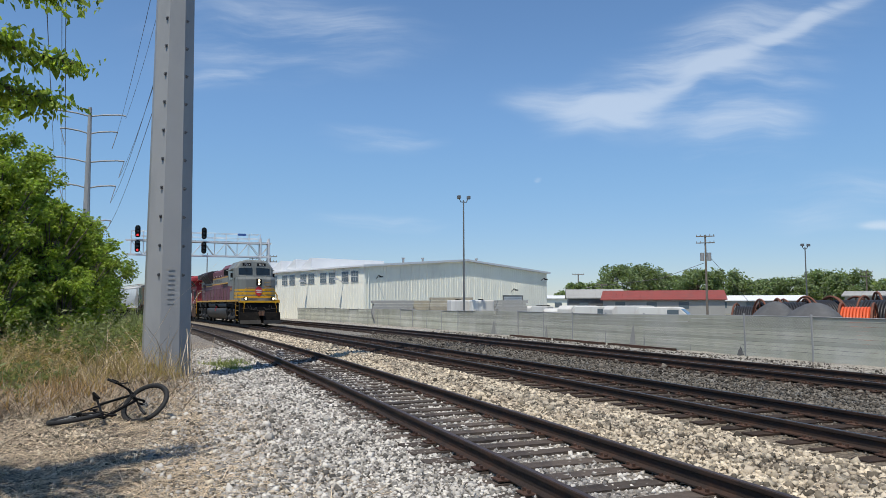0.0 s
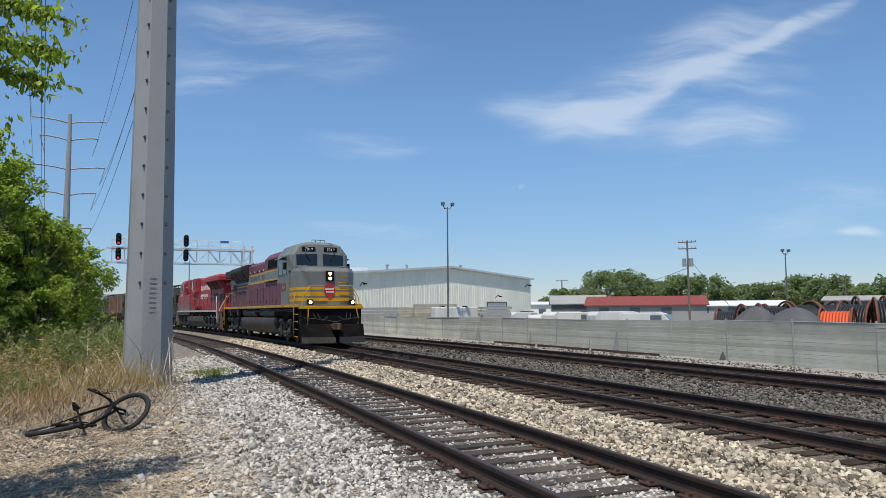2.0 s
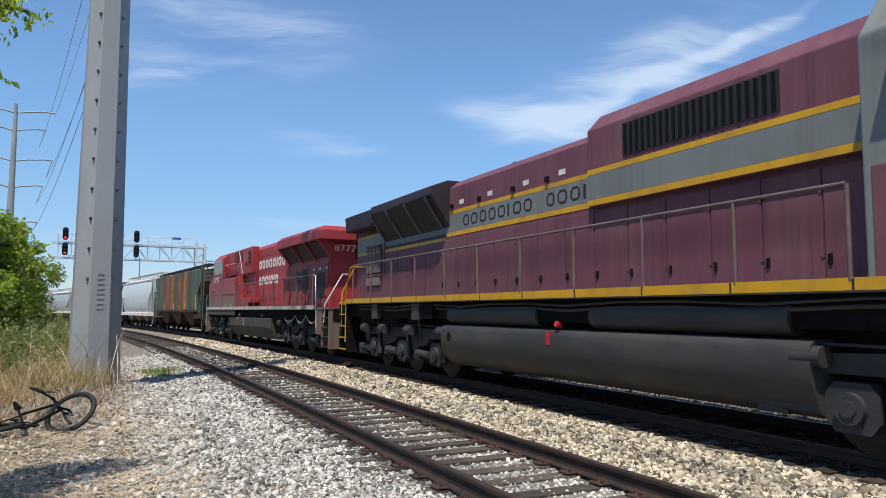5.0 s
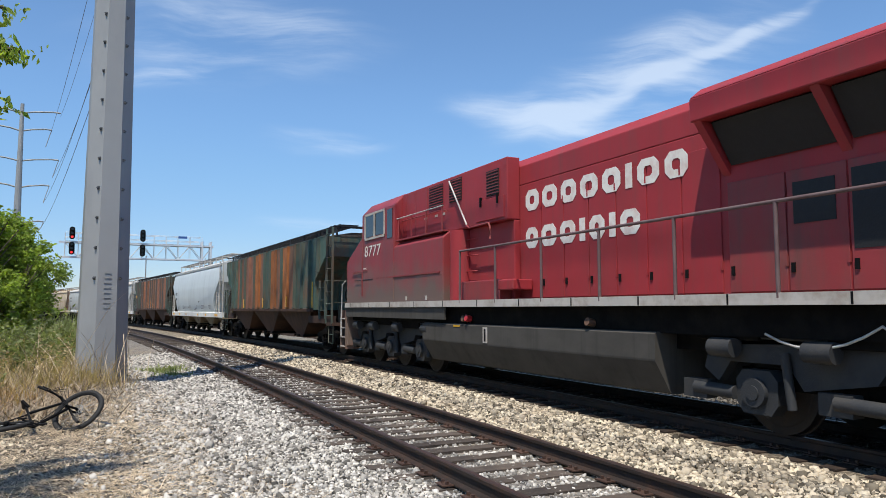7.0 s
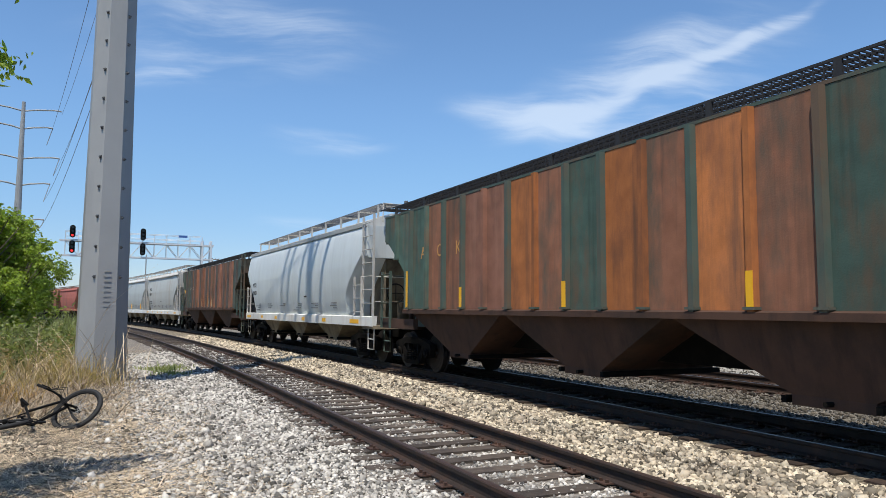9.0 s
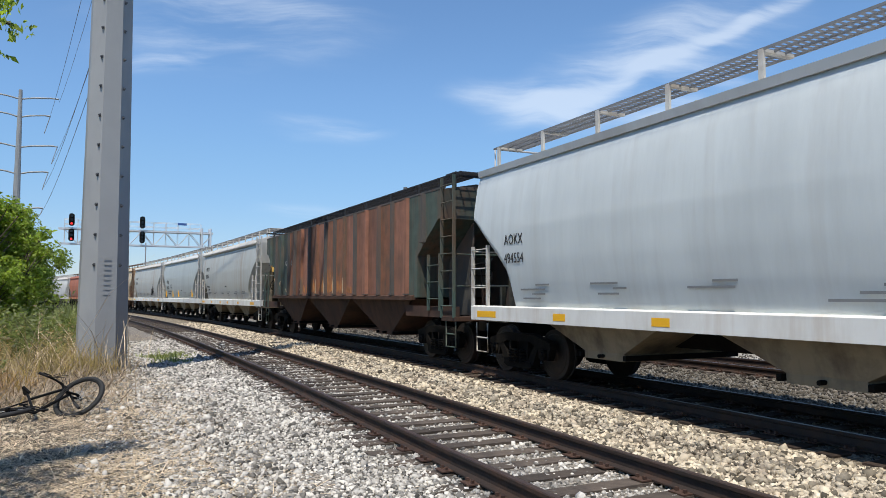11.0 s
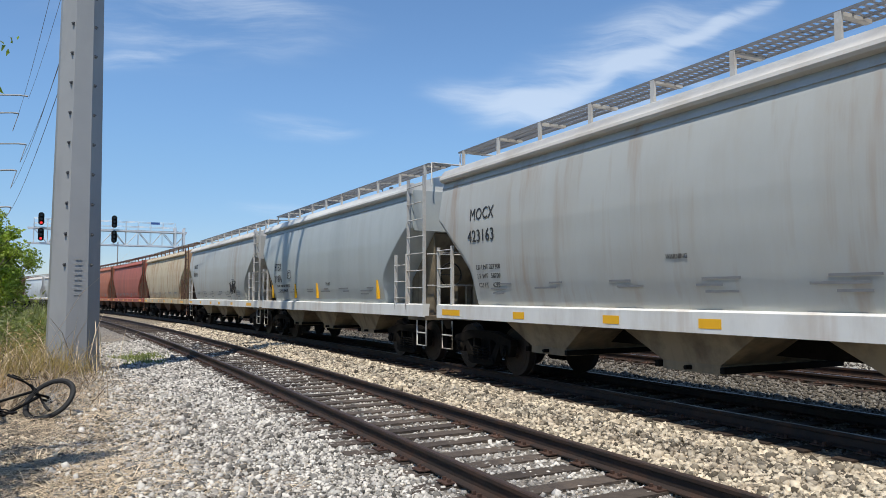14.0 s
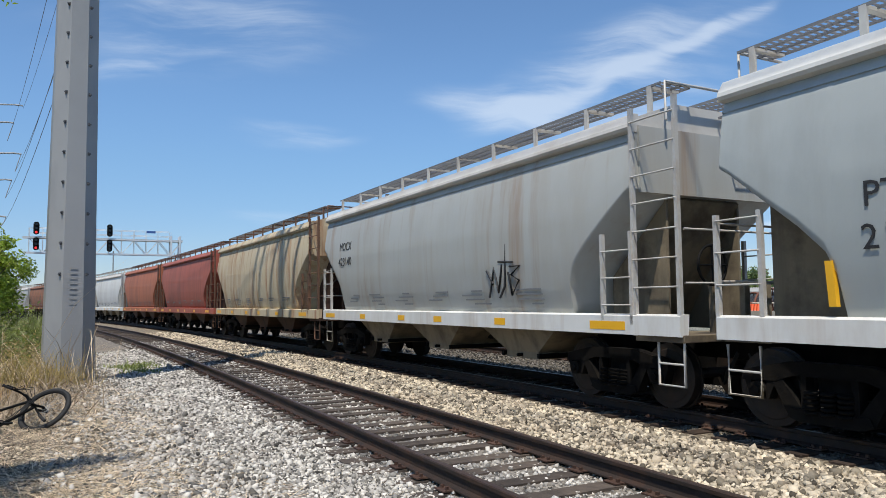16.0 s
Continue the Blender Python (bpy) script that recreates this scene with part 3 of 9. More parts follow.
def build_ground():
    xs = np.concatenate([-np.geomspace(4000, 42, 26), np.arange(-40, -12, 2.0), np.arange(-12, 24, 0.4), np.arange(24, 60, 3.0), np.geomspace(62, 4000, 26)])
    ys = np.concatenate([-np.geomspace(4000, 32, 14), np.arange(-30, 0, 3.0), np.arange(0, 40, 0.7), np.arange(40, 120, 2.5), np.geomspace(122, 4500, 36)])
    gx, gy = np.meshgrid(xs, ys)
    gz = ground_z(gx, gy)
    nx, ny = len(xs), len(ys)
    i = np.arange(nx * ny).reshape(ny, nx)
    f = np.stack([i[:-1, :-1], i[:-1, 1:], i[1:, 1:], i[1:, :-1]], -1).reshape(-1, 4)
    mt = bpy.data.materials.new("gravel_and_dirt")
    mt.use_nodes = True
    nt = mt.node_tree
    n, l = nt.nodes, nt.links
    b = n["Principled BSDF"]
    b.inputs["Roughness"].default_value, b.inputs["Specular IOR Level"].default_value = 0.9, 0.2
    at = n.new("ShaderNodeAttribute")
    at.attribute_name = "across"
    tc = n.new("ShaderNodeTexCoord")
    edge = n.new("ShaderNodeTexNoise")
    edge.inputs["Scale"].default_value, edge.inputs["Detail"].default_value = 0.55, 6
    l.new(tc.outputs["Object"], edge.inputs["Vector"])
    ma = n.new("ShaderNodeMath")
    ma.operation = "MULTIPLY_ADD"
    l.new(edge.outputs["Fac"], ma.inputs[0])
    ma.inputs[1].default_value = 4.0
    l.new(at.outputs["Fac"], ma.inputs[2])
    mr = n.new("ShaderNodeMapRange")
    mr.inputs["From Min"].default_value, mr.inputs["From Max"].default_value = -18, 42
    l.new(ma.outputs[0], mr.inputs["Value"])
    ramp = n.new("ShaderNodeValToRGB")
    # Gravel stops darkened: shade in the gaps between stones put into the colour.
    stops = [(-14, (0.10, 0.11, 0.05)), (-3.5, (0.13, 0.10, 0.062)), (-0.6, (0.16, 0.12, 0.08)), (2.7, (0.24, 0.19, 0.135)), (4.0, (0.22, 0.195, 0.165)), (5.2, (0.21, 0.19, 0.165)),
             (8.4, (0.22, 0.185, 0.135)), (10.6, (0.085, 0.065, 0.05)), (12.2, (0.10, 0.08, 0.063)), (13.6, (0.20, 0.19, 0.165)), (15.4, (0.15, 0.12, 0.095)), (17.5, (0.16, 0.135, 0.11)), (19.5, (0.33, 0.31, 0.27)), (24, (0.30, 0.28, 0.24)), (40, (0.22, 0.21, 0.16))]
    els = ramp.color_ramp.elements
    while len(els) < len(stops):
        els.new(0.5)
    for e, (x, c) in zip(els, stops):
        e.position, e.color = (x + 18) / 60, (*c, 1)
    l.new(mr.outputs[0], ramp.inputs["Fac"])
    vo = n.new("ShaderNodeTexVoronoi")
    vo.inputs["Scale"].default_value = 26
    l.new(tc.outputs["Object"], vo.inputs["Vector"])
    sp = n.new("ShaderNodeSeparateColor")
    l.new(vo.outputs["Color"], sp.inputs[0])
    var = n.new("ShaderNodeMapRange")
    var.inputs["To Min"].default_value, var.inputs["To Max"].default_value = 0.45, 1.5
    l.new(sp.outputs[0], var.inputs["Value"])
    mu = n.new("ShaderNodeMixRGB")
    mu.blend_type, mu.inputs["Fac"].default_value = "MULTIPLY", 1
    l.new(ramp.outputs[0], mu.inputs["Color1"])
    l.new(var.outputs[0], mu.inputs["Color2"])
    l.new(mu.outputs[0], b.inputs["Base Color"])
    bp = n.new("ShaderNodeBump")
    bp.inputs["Strength"].default_value, bp.inputs["Distance"].default_value = 0.8, 0.03
    bp.invert = True
    l.new(vo.outputs["Distance"], bp.inputs["Height"])
    l.new(bp.outputs[0], b.inputs["Normal"])
    ob = soup("ground", np.stack([gx, gy, gz], -1).reshape(-1, 3), f, mt)
    ob.data.attributes.new("across", "FLOAT", "POINT").data.foreach_set("value", np.clip(offset_of(gx, gy), -30, 40).ravel().astype(np.float32))
    tagged(ob, "grey gravel and bare dirt strewn with dry stalks", "ground", kind="structure")


build_ground()


def build_track(x, label, head, tie_step=0.52, near=(1.0, 62.0), tie_tone="tie"):
    tr = thing("railway_track", label, "railway track", "railway tracks", "structure")
    prof = [(-0.075, -0.165), (0.075, -0.165), (0.075, -0.15), (0.02, -0.13), (0.012, -0.05), (0.036, -0.038), (0.036, -0.006), (0.028, 0.0), (-0.028, 0.0), (-0.036, -0.006), (-0.036, -0.038), (-0.012, -0.05), (-0.02, -0.13), (-0.075, -0.15)]
    stations = list(np.arange(-140, BEND_FROM, 8.0)) + list(np.arange(BEND_FROM, 350, 4.0))
    for side in (-0.7525, 0.7525):
        mb = Mesh()
        mb.grid([[along(s, x + side + px, pz) for px, pz in prof] for s in stations], False, True)
        rail = part("rail", mb, M["rail"], tr)
        top = Mesh()
        top.grid([[along(s, x + side + px, 0.0012) for px in (-0.027, 0.027)] for s in stations], False)
        part("rail_head", top, head, rail, "worn running surface of the rail")
    tie = Mesh().box(-1.3, 1.3, -0.11, 0.11, -0.33, -0.168).data("tie", M[tie_tone])
    tie2 = Mesh().prism([(-1.28, -0.33), (1.31, -0.33), (1.31, -0.175), (0.4, -0.168), (-0.6, -0.172), (-1.28, -0.168)], -0.105, 0.115).data("tie", M[tie_tone])
    pm = Mesh().box(-0.19, 0.19, -0.09, 0.09, -0.168, -0.155)
    for a, b in ((-0.13, -0.05), (-0.13, 0.05), (0.13, -0.05), (0.13, 0.05)):
        pm.box(a - 0.014, a + 0.014, b - 0.014, b + 0.014, -0.156, -0.125)
    plate = pm.data("tie_plate", M["plate"])
    far = Mesh()
    k = 0
    s = -30.0
    rnd = random.Random(int(x * 10))
    while s < 240:
        a = max(0.0, (s - BEND_FROM) / BEND)
        jig = rnd.uniform(-0.04, 0.04)
        mt = Matrix.Translation(along(s + jig, x + rnd.uniform(-0.05, 0.05), rnd.uniform(-0.012, 0.004))) @ Matrix.Rotation(a + rnd.uniform(-0.02, 0.02), 4, "Z")
        if near[0] <= s <= near[1]:
            t = part("tie", tie if k % 2 else tie2, None, tr)
            t.matrix_basis = mt
            if s < 34:
                for side in (-0.7525, 0.7525):
                    p = part("tie_plate", plate, None, tr)
                    p.matrix_basis = Matrix.Translation(along(s + jig, x + side, 0.004)) @ Matrix.Rotation(a, 4, "Z")
        else:
            o = Mesh().box(-1.3, 1.3, -0.11, 0.11, -0.33, -0.168)
            far.add([mt @ Vector(v) for v in o.v], o.f)
        k += 1
        s += tie_step
    f = part("far_ties", far, M[tie_tone], tr)
    tagged(f, kind="stuff")
    return tr


build_track(TRACK_A, "siding track with rust-brown rails on weathered wooden ties", M["raildull"])
build_track(TRACK_B, "main track with dark steel rails on wooden ties in pale ballast", M["railtop"], near=(1.0, 50.0), tie_tone="tie_oily")
build_track(TRACK_C, "second main track with dark rails on brown ties beside the fence", M["railtop"], near=(4.0, 50.0), tie_tone="tie_oily")


def scatter_stones(name, label, n, span_x, span_y, size, mat, seed, bias=1.6, skip=(), lift=(0.1, 0.7)):
    """Loose stones lying on the ground, thinning out with distance."""
    rng = np.random.default_rng(seed)
    x = rng.uniform(*span_x, n)
    y = span_y[0] + (span_y[1] - span_y[0]) * rng.random(n) ** bias
    if skip:
        for a, b in skip:
            keep = ~((x > a) & (x < b))
            x, y = x[keep], y[keep]
    n = len(x)
    cube = np.array([(a, b, c) for c in (-1, 1) for a, b in ((-1, -1), (1, -1), (1, 1), (-1, 1))], float)
    quads = np.array([(3, 2, 1, 0), (4, 5, 6, 7), (0, 1, 5, 4), (1, 2, 6, 5), (2, 3, 7, 6), (3, 0, 4, 7)])
    v = cube[None] * rng.uniform(0.5, 1.0, (n, 8, 3))
    sc = size * rng.lognormal(0, 0.3, (n, 1, 1)) * rng.uniform(0.6, 1.2, (n, 1, 3)) * (1 + 0.012 * y[:, None, None])
    v *= sc
    ang = rng.uniform(0, 2 * np.pi, (n, 3))
    for ax in range(3):
        c, s = np.cos(ang[:, ax])[:, None], np.sin(ang[:, ax])[:, None]
        p, q = (ax + 1) % 3, (ax + 2) % 3
        vp, vq = v[..., p].copy(), v[..., q].copy()
        v[..., p], v[..., q] = c * vp - s * vq, s * vp + c * vq
    cx = TRACK_B - BEND
    a = np.maximum(0, (y - BEND_FROM) / BEND)
    px = np.where(y > BEND_FROM, cx + (x - cx) * np.cos(a), x)
    py = np.where(y > BEND_FROM, BEND_FROM + (x - cx) * np.sin(a), y)
    pz = ground_z(px, py) + sc[:, 0, 2] * rng.uniform(*lift, n)
    v += np.stack([px, py, pz], -1)[:, None]
    f = (quads[None] + 8 * np.arange(n)[:, None, None]).reshape(-1, 4)
    ob = soup(name, v.reshape(-1, 3), f, mat)
    tagged(ob, label, "gravel", kind="stuff")


scatter_stones("gravel", "loose grey crushed stones beside the siding", 50000, (0.55, 2.9), (4.0, 30), 0.0165, M["stone"], 1)
scatter_stones("gravel", "grey stones spilled onto the dirt", 7000, (-0.2, 0.75), (3.4, 22), 0.015, M["stone"], 8)
scatter_stones("gravel", "pale crushed stones between the ties of the siding", 24000, (2.7, 5.3), (3.4, 36), 0.017, M["stone"], 2, lift=(-0.7, 0.35))
scatter_stones("gravel", "cream crushed stones heaped between the two tracks", 46000, (5.1, 7.0), (3.2, 46), 0.0205, M["stone_cream"], 3)
scatter_stones("gravel", "brown oily stones between the rails of the main track", 9000, (7.4, 9.6), (4, 34), 0.016, M["stone_dark"], 4, lift=(-0.7, 0.3))
scatter_stones("gravel", "dull grey stones between the main tracks", 17000, (9.5, 12.6), (5, 40), 0.021, M["stone_dark"], 5)
scatter_stones("gravel", "grey stones along the outer track", 9000, (12.5, 19.5), (7, 46), 0.018, M["stone_dark"], 6)
scatter_stones("gravel", "scattered small stones on the dirt", 30000, (-4, 1.3), (5.0, 17), 0.012, M["stone_cream"], 7)


# ---- rolling stock: local y runs from the front of the train to its rear, x to the side away from the camera ----
CACHE = {}


def shared(key, make):
    if key not in CACHE:
        CACHE[key] = make()
    return CACHE[key]


WHEELS = []   # (wheelset, radius)


def wheelset(truck, y, r, gauge=0.7525):
    def make():
        mb = Mesh()
        mb.cyl((-1.02, 0, 0), (1.02, 0, 0), 0.075, 10)
        for sx in (-1, 1):
            g = sx * gauge
            mb.cyl((g - 0.055 * sx, 0, 0), (g + 0.075 * sx, 0, 0), r, 36)
            mb.cyl((g - 0.075 * sx, 0, 0), (g - 0.045 * sx, 0, 0), r + 0.028, 36)
            mb.cyl((g + 0.07 * sx, 0, 0), (g + 0.082 * sx, 0, 0), r * 0.86, 30, r * 0.80)
            mb.cyl((g + 0.08 * sx, 0, 0), (g + 0.13 * sx, 0, 0), r * 0.30, 16, r * 0.26)
            for k in range(3):
                a = k * 2.1
                mb.cyl((g + 0.07 * sx, 0.55 * r * math.cos(a), 0.55 * r * math.sin(a)), (g + 0.088 * sx, 0.55 * r * math.cos(a), 0.55 * r * math.sin(a)), 0.035, 8)
        return mb.data("wheelset", M["wheel"])
    ob = part("wheelset", shared(("ws", r), make), None, truck)
    ob.matrix_basis = pose(0, y, r)
    WHEELS.append((ob, r, y))
    return ob


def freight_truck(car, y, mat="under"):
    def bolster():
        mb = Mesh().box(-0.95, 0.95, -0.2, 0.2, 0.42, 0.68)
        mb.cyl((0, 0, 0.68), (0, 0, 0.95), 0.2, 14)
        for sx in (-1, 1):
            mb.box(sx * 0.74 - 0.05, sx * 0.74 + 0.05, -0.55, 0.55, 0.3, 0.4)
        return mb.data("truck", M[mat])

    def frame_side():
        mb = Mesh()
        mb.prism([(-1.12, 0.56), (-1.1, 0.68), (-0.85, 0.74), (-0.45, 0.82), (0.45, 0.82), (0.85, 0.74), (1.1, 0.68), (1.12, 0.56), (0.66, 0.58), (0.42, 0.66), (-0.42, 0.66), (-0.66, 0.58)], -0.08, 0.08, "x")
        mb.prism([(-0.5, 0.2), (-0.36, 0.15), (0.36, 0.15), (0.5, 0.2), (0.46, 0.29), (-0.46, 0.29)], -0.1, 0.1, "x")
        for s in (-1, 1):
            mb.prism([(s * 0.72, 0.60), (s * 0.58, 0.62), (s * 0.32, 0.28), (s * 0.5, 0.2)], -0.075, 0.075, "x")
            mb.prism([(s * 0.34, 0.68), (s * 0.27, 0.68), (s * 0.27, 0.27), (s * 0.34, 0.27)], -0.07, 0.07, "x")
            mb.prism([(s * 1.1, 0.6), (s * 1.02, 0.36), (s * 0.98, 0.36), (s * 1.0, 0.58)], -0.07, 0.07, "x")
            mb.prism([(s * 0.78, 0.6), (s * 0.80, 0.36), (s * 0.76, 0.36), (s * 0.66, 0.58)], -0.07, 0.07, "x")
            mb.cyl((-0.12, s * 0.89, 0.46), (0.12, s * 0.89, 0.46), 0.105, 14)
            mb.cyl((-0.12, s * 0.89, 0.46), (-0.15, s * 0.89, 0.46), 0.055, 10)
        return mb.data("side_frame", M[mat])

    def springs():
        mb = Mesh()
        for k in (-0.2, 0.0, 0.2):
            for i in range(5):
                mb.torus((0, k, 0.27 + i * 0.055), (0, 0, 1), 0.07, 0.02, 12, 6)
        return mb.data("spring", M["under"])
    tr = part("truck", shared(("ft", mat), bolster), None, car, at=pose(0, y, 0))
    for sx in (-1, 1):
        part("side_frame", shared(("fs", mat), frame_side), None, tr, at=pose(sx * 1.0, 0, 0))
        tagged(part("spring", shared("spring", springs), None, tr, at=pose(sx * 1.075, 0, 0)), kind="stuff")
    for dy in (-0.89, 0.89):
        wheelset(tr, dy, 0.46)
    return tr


def loco_truck(car, y):
    def frame_mesh():
        mb = Mesh().box(-0.9, 0.9, -2.5, 2.5, 0.55, 0.8)
        mb.cyl((0, 0, 0.8), (0, 0, 1.3), 0.45, 18)
        return mb.data("truck", M["under"])

    def side_mesh():
        mb = Mesh()
        low = []
        for a in (2.0, 0.0, -2.0):
            low += [(a + 0.52, 0.74), (a + 0.42, 0.88), (a - 0.42, 0.88), (a - 0.52, 0.74), (a - 0.62, 0.60)]
        mb.prism([(-2.85, 0.78), (-2.75, 1.08), (-1.6, 1.12), (1.6, 1.12), (2.75, 1.08), (2.85, 0.78), (2.62, 0.62)] + low, -0.08, 0.08, "x")
        for a in (-2.0, 0.0, 2.0):
            mb.prism([(a - 0.30, 0.40), (a - 0.2, 0.27), (a + 0.2, 0.27), (a + 0.30, 0.40), (a + 0.30, 0.68), (a + 0.2, 0.80), (a - 0.2, 0.80), (a - 0.30, 0.68)], -0.12, 0.08, "x")
            mb.cyl((-0.19, a, 0.53), (0.1, a, 0.53), 0.17, 18)
            mb.cyl((-0.21, a, 0.53), (-0.19, a, 0.53), 0.09, 12)
            mb.cyl((-0.13, a + 0.3, 0.5), (-0.13, a + 0.95, 0.52), 0.085, 12)
            mb.box(-0.16, 0.02, a + 0.75, a + 1.15, 0.38, 0.62)
            mb.cyl((-0.13, a - 0.5, 0.38), (-0.13, a - 0.42, 1.02), 0.055, 10)
        for a in (-2.6, -0.75, 1.05, 2.4):
            mb.cyl((-0.24, a - 0.2, 1.06), (-0.24, a + 0.16, 1.06), 0.12, 16)
            mb.box(-0.2, 0.0, a - 0.1, a + 0.1, 0.98, 1.14)
        mb.tube([(-0.12, -2.7, 1.16), (-0.12, -0.9, 1.2), (-0.12, 0.9, 1.18), (-0.12, 2.7, 1.2)], 0.02, 6)
        return mb.data("side_frame", M["under2"])
    M.setdefault("under2", surface("grimy_side_frame", (0.034, 0.036, 0.039), 0.7, 0, 0.3, 3, (0.055, 0.05, 0.043), 0.6, 1.5, bump=0.2, spec=0.3))
    tr = part("truck", shared("lt", frame_mesh), None, car, at=pose(0, y, 0))
    for sx in (-1, 1):
        part("side_frame", shared("lts", side_mesh), None, tr, at=pose(sx * 1.12, 0, 0) @ (Matrix.Rotation(math.pi, 4, "Z") if sx > 0 else Matrix()))
    for dy in (-2.0, 0.0, 2.0):
        wheelset(tr, dy, 0.53)
    return tr


def coupler(car, y, d, z=0.86):
    mb = Mesh().box(-0.09, 0.09, min(y, y + d * 0.75), max(y, y + d * 0.75), z - 0.09, z + 0.09)
    k = y + d * 0.75
    mb.prism([(-0.19, k), (0.19, k), (0.21, k + d * 0.16), (0.1, k + d * 0.34), (-0.02, k + d * 0.22), (-0.17, k + d * 0.3)], z - 0.15, z + 0.15, "z")
    part("coupler", mb, M["bronze_rust"], car, "rusty cast coupler", 0.015)
    hose = Mesh().tube([(-0.3, y, z - 0.05), (-0.32, y + d * 0.3, z - 0.35), (-0.2, y + d * 0.55, z - 0.5), (-0.08, y + d * 0.8, z - 0.42)], 0.028, 7)
    part("air_hose", hose, M["rubber"], car)


def ladder(car, x, y0, y1, z0, z1, step, mat, name="ladder", out=0.0):
    mb = Mesh()
    for y in (y0, y1):
        mb.box(x - 0.03, x + 0.03, y - 0.028, y + 0.028, z0, z1)
    z = z0 + step * 0.7
    while z < z1 - 0.02:
        mb.cyl((x - 0.03 + out, y0, z), (x - 0.03 + out, y1, z), 0.013, 6)
        z += step
    return part(name, mb, mat, car)


def grating(car, x0, x1, y0, y1, z, mat, step=0.11):
    mb = Mesh()
    for x in np.linspace(x0, x1, 4):
        mb.box(x - 0.012, x + 0.012, y0, y1, z - 0.035, z)
    y = y0
    k = 0
    while y < y1:
        mb.box(x0, x1, y, y + 0.014, z - 0.025, z - 0.004)
        y += step
    return part("running_board", mb, mat, car, "raised see-through steel roof walkway")


def marks(car, x, rows, mat, name="stencil_mark"):
    """Rows of small unreadable stencilling, as bars: (y, z, length, height)."""
    mb = Mesh()
    for y, z, ln, h in rows:
        mb.box(x - 0.004, x, y, y + ln, z, z + h)
    return tagged(part(name, mb, mat, car), kind="stuff")


SIDE = Matrix(((0, 0, -1, 0), (-1, 0, 0, 0), (0, 1, 0, 0), (0, 0, 0, 1)))   # letters on the side that faces -x


def side_text(car, text, x, y, z, size, mat, stretch=1.0, name="lettering"):
    return lettering(name, text, size, mat, car, Matrix.Translation((x, y, z)) @ SIDE, stretch)


def bulge_text(car, text, y, z, size, mat, stretch=0.85):
    """Letters laid against the bulging side of a smooth hopper."""
    zc = z + size * 0.35
    zz, ww = [1.3, 1.7, 2.2, 2.8, 3.3, 3.75, 4.0], [1.40, 1.50, 1.555, 1.57, 1.53, 1.46, 1.38]
    w = float(np.interp(zc, zz, ww))
    rise = float(np.interp(zc + 0.15, zz, ww) - np.interp(zc - 0.15, zz, ww)) / 0.3
    m = Matrix.Translation((-w - 0.009, y, zc)) @ Matrix.Rotation(math.atan(-rise), 4, "Y") @ Matrix.Translation((0, 0, -size * 0.35)) @ SIDE
    return lettering("lettering", text, size, mat, car, m, stretch)


def hopper_ends(car, half, over, mats):
    """What both kinds of hopper carry at each end: platform, ladders, posts, brake gear, couplers, trucks."""
    lad, under = mats
    for s in (-1, 1):
        e = s * half            # end of the body
        p = s * (half + over)   # end of the frame
        lo, hi = sorted((e, p))
        wide = 1.5 if s < 0 else 0.75
        part("end_platform", Mesh().box(-wide, wide, lo, hi, 0.98, 1.08), under, car, "", 0.01)
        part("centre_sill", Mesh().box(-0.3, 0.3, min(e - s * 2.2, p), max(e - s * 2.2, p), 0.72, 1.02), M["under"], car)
        for sx in (-1, 1):
            if s < 0:
                ladder(car, sx * 1.5, e + s * (over - 0.05), e + s * 0.02, 1.05, 4.22, 0.385, lad)
                ladder(car, sx * 1.52, e - s * 0.62, e - s * 0.02, 1.2, 2.5, 0.385, lad, "grab_rail")
            else:
                ladder(car, sx * 1.5, e - 0.5, e + 0.12, 1.05, 2.55, 0.385, lad, "short_ladder")
            o = p if s < 0 else e + 0.1
            step = Mesh().tube([(sx * 1.45, o - s * 0.05, 1.0), (sx * 1.45, o - s * 0.05, 0.42), (sx * 1.45, o - s * 0.5, 0.42), (sx * 1.45, o - s * 0.5, 1.0)], 0.02, 6)
            step.tube([(sx * 1.45, o - s * 0.05, 0.7), (sx * 1.45, o - s * 0.5, 0.7)], 0.016, 6)
            part("step", step, lad, car)
        for sx in (-0.55, 0.55):
            part("end_post", Mesh().box(sx - 0.05, sx + 0.05, p - s * 0.35 - 0.04, p - s * 0.35 + 0.04, 1.05, 1.75), under, car)
        for z in (1.75, 2.45):
            part("end_handrail", Mesh().tube([(-1.45, p if s < 0 else e + 0.12, z), (1.45, p if s < 0 else e + 0.12, z)], 0.016, 6), lad, car)
        coupler(car, p, s * 0.62)
        freight_truck(car, s * (half - 1.25 + 0.35 * over))
    brake = Mesh().torus((-0.75, -(half + over * 0.8), 2.0), (0, 1, 0), 0.27, 0.02, 24, 6)
    for k in range(4):
        brake.cyl((-0.75, -(half + over * 0.8), 2.0), (-0.75 + 0.27 * math.cos(k * 1.571), -(half + over * 0.8), 2.0 + 0.27 * math.sin(k * 1.571)), 0.013, 6)
    part("brake_wheel", brake, M["black"], car)
    part("brake_cylinder", Mesh().cyl((0.3, half - 0.55, 1.35), (0.3, half - 0.1, 1.35), 0.19, 16), under, car)
    part("air_reservoir", Mesh().cyl((-0.5, half - 0.75, 1.3), (-0.5, half - 0.2, 1.3), 0.13, 14), under, car)


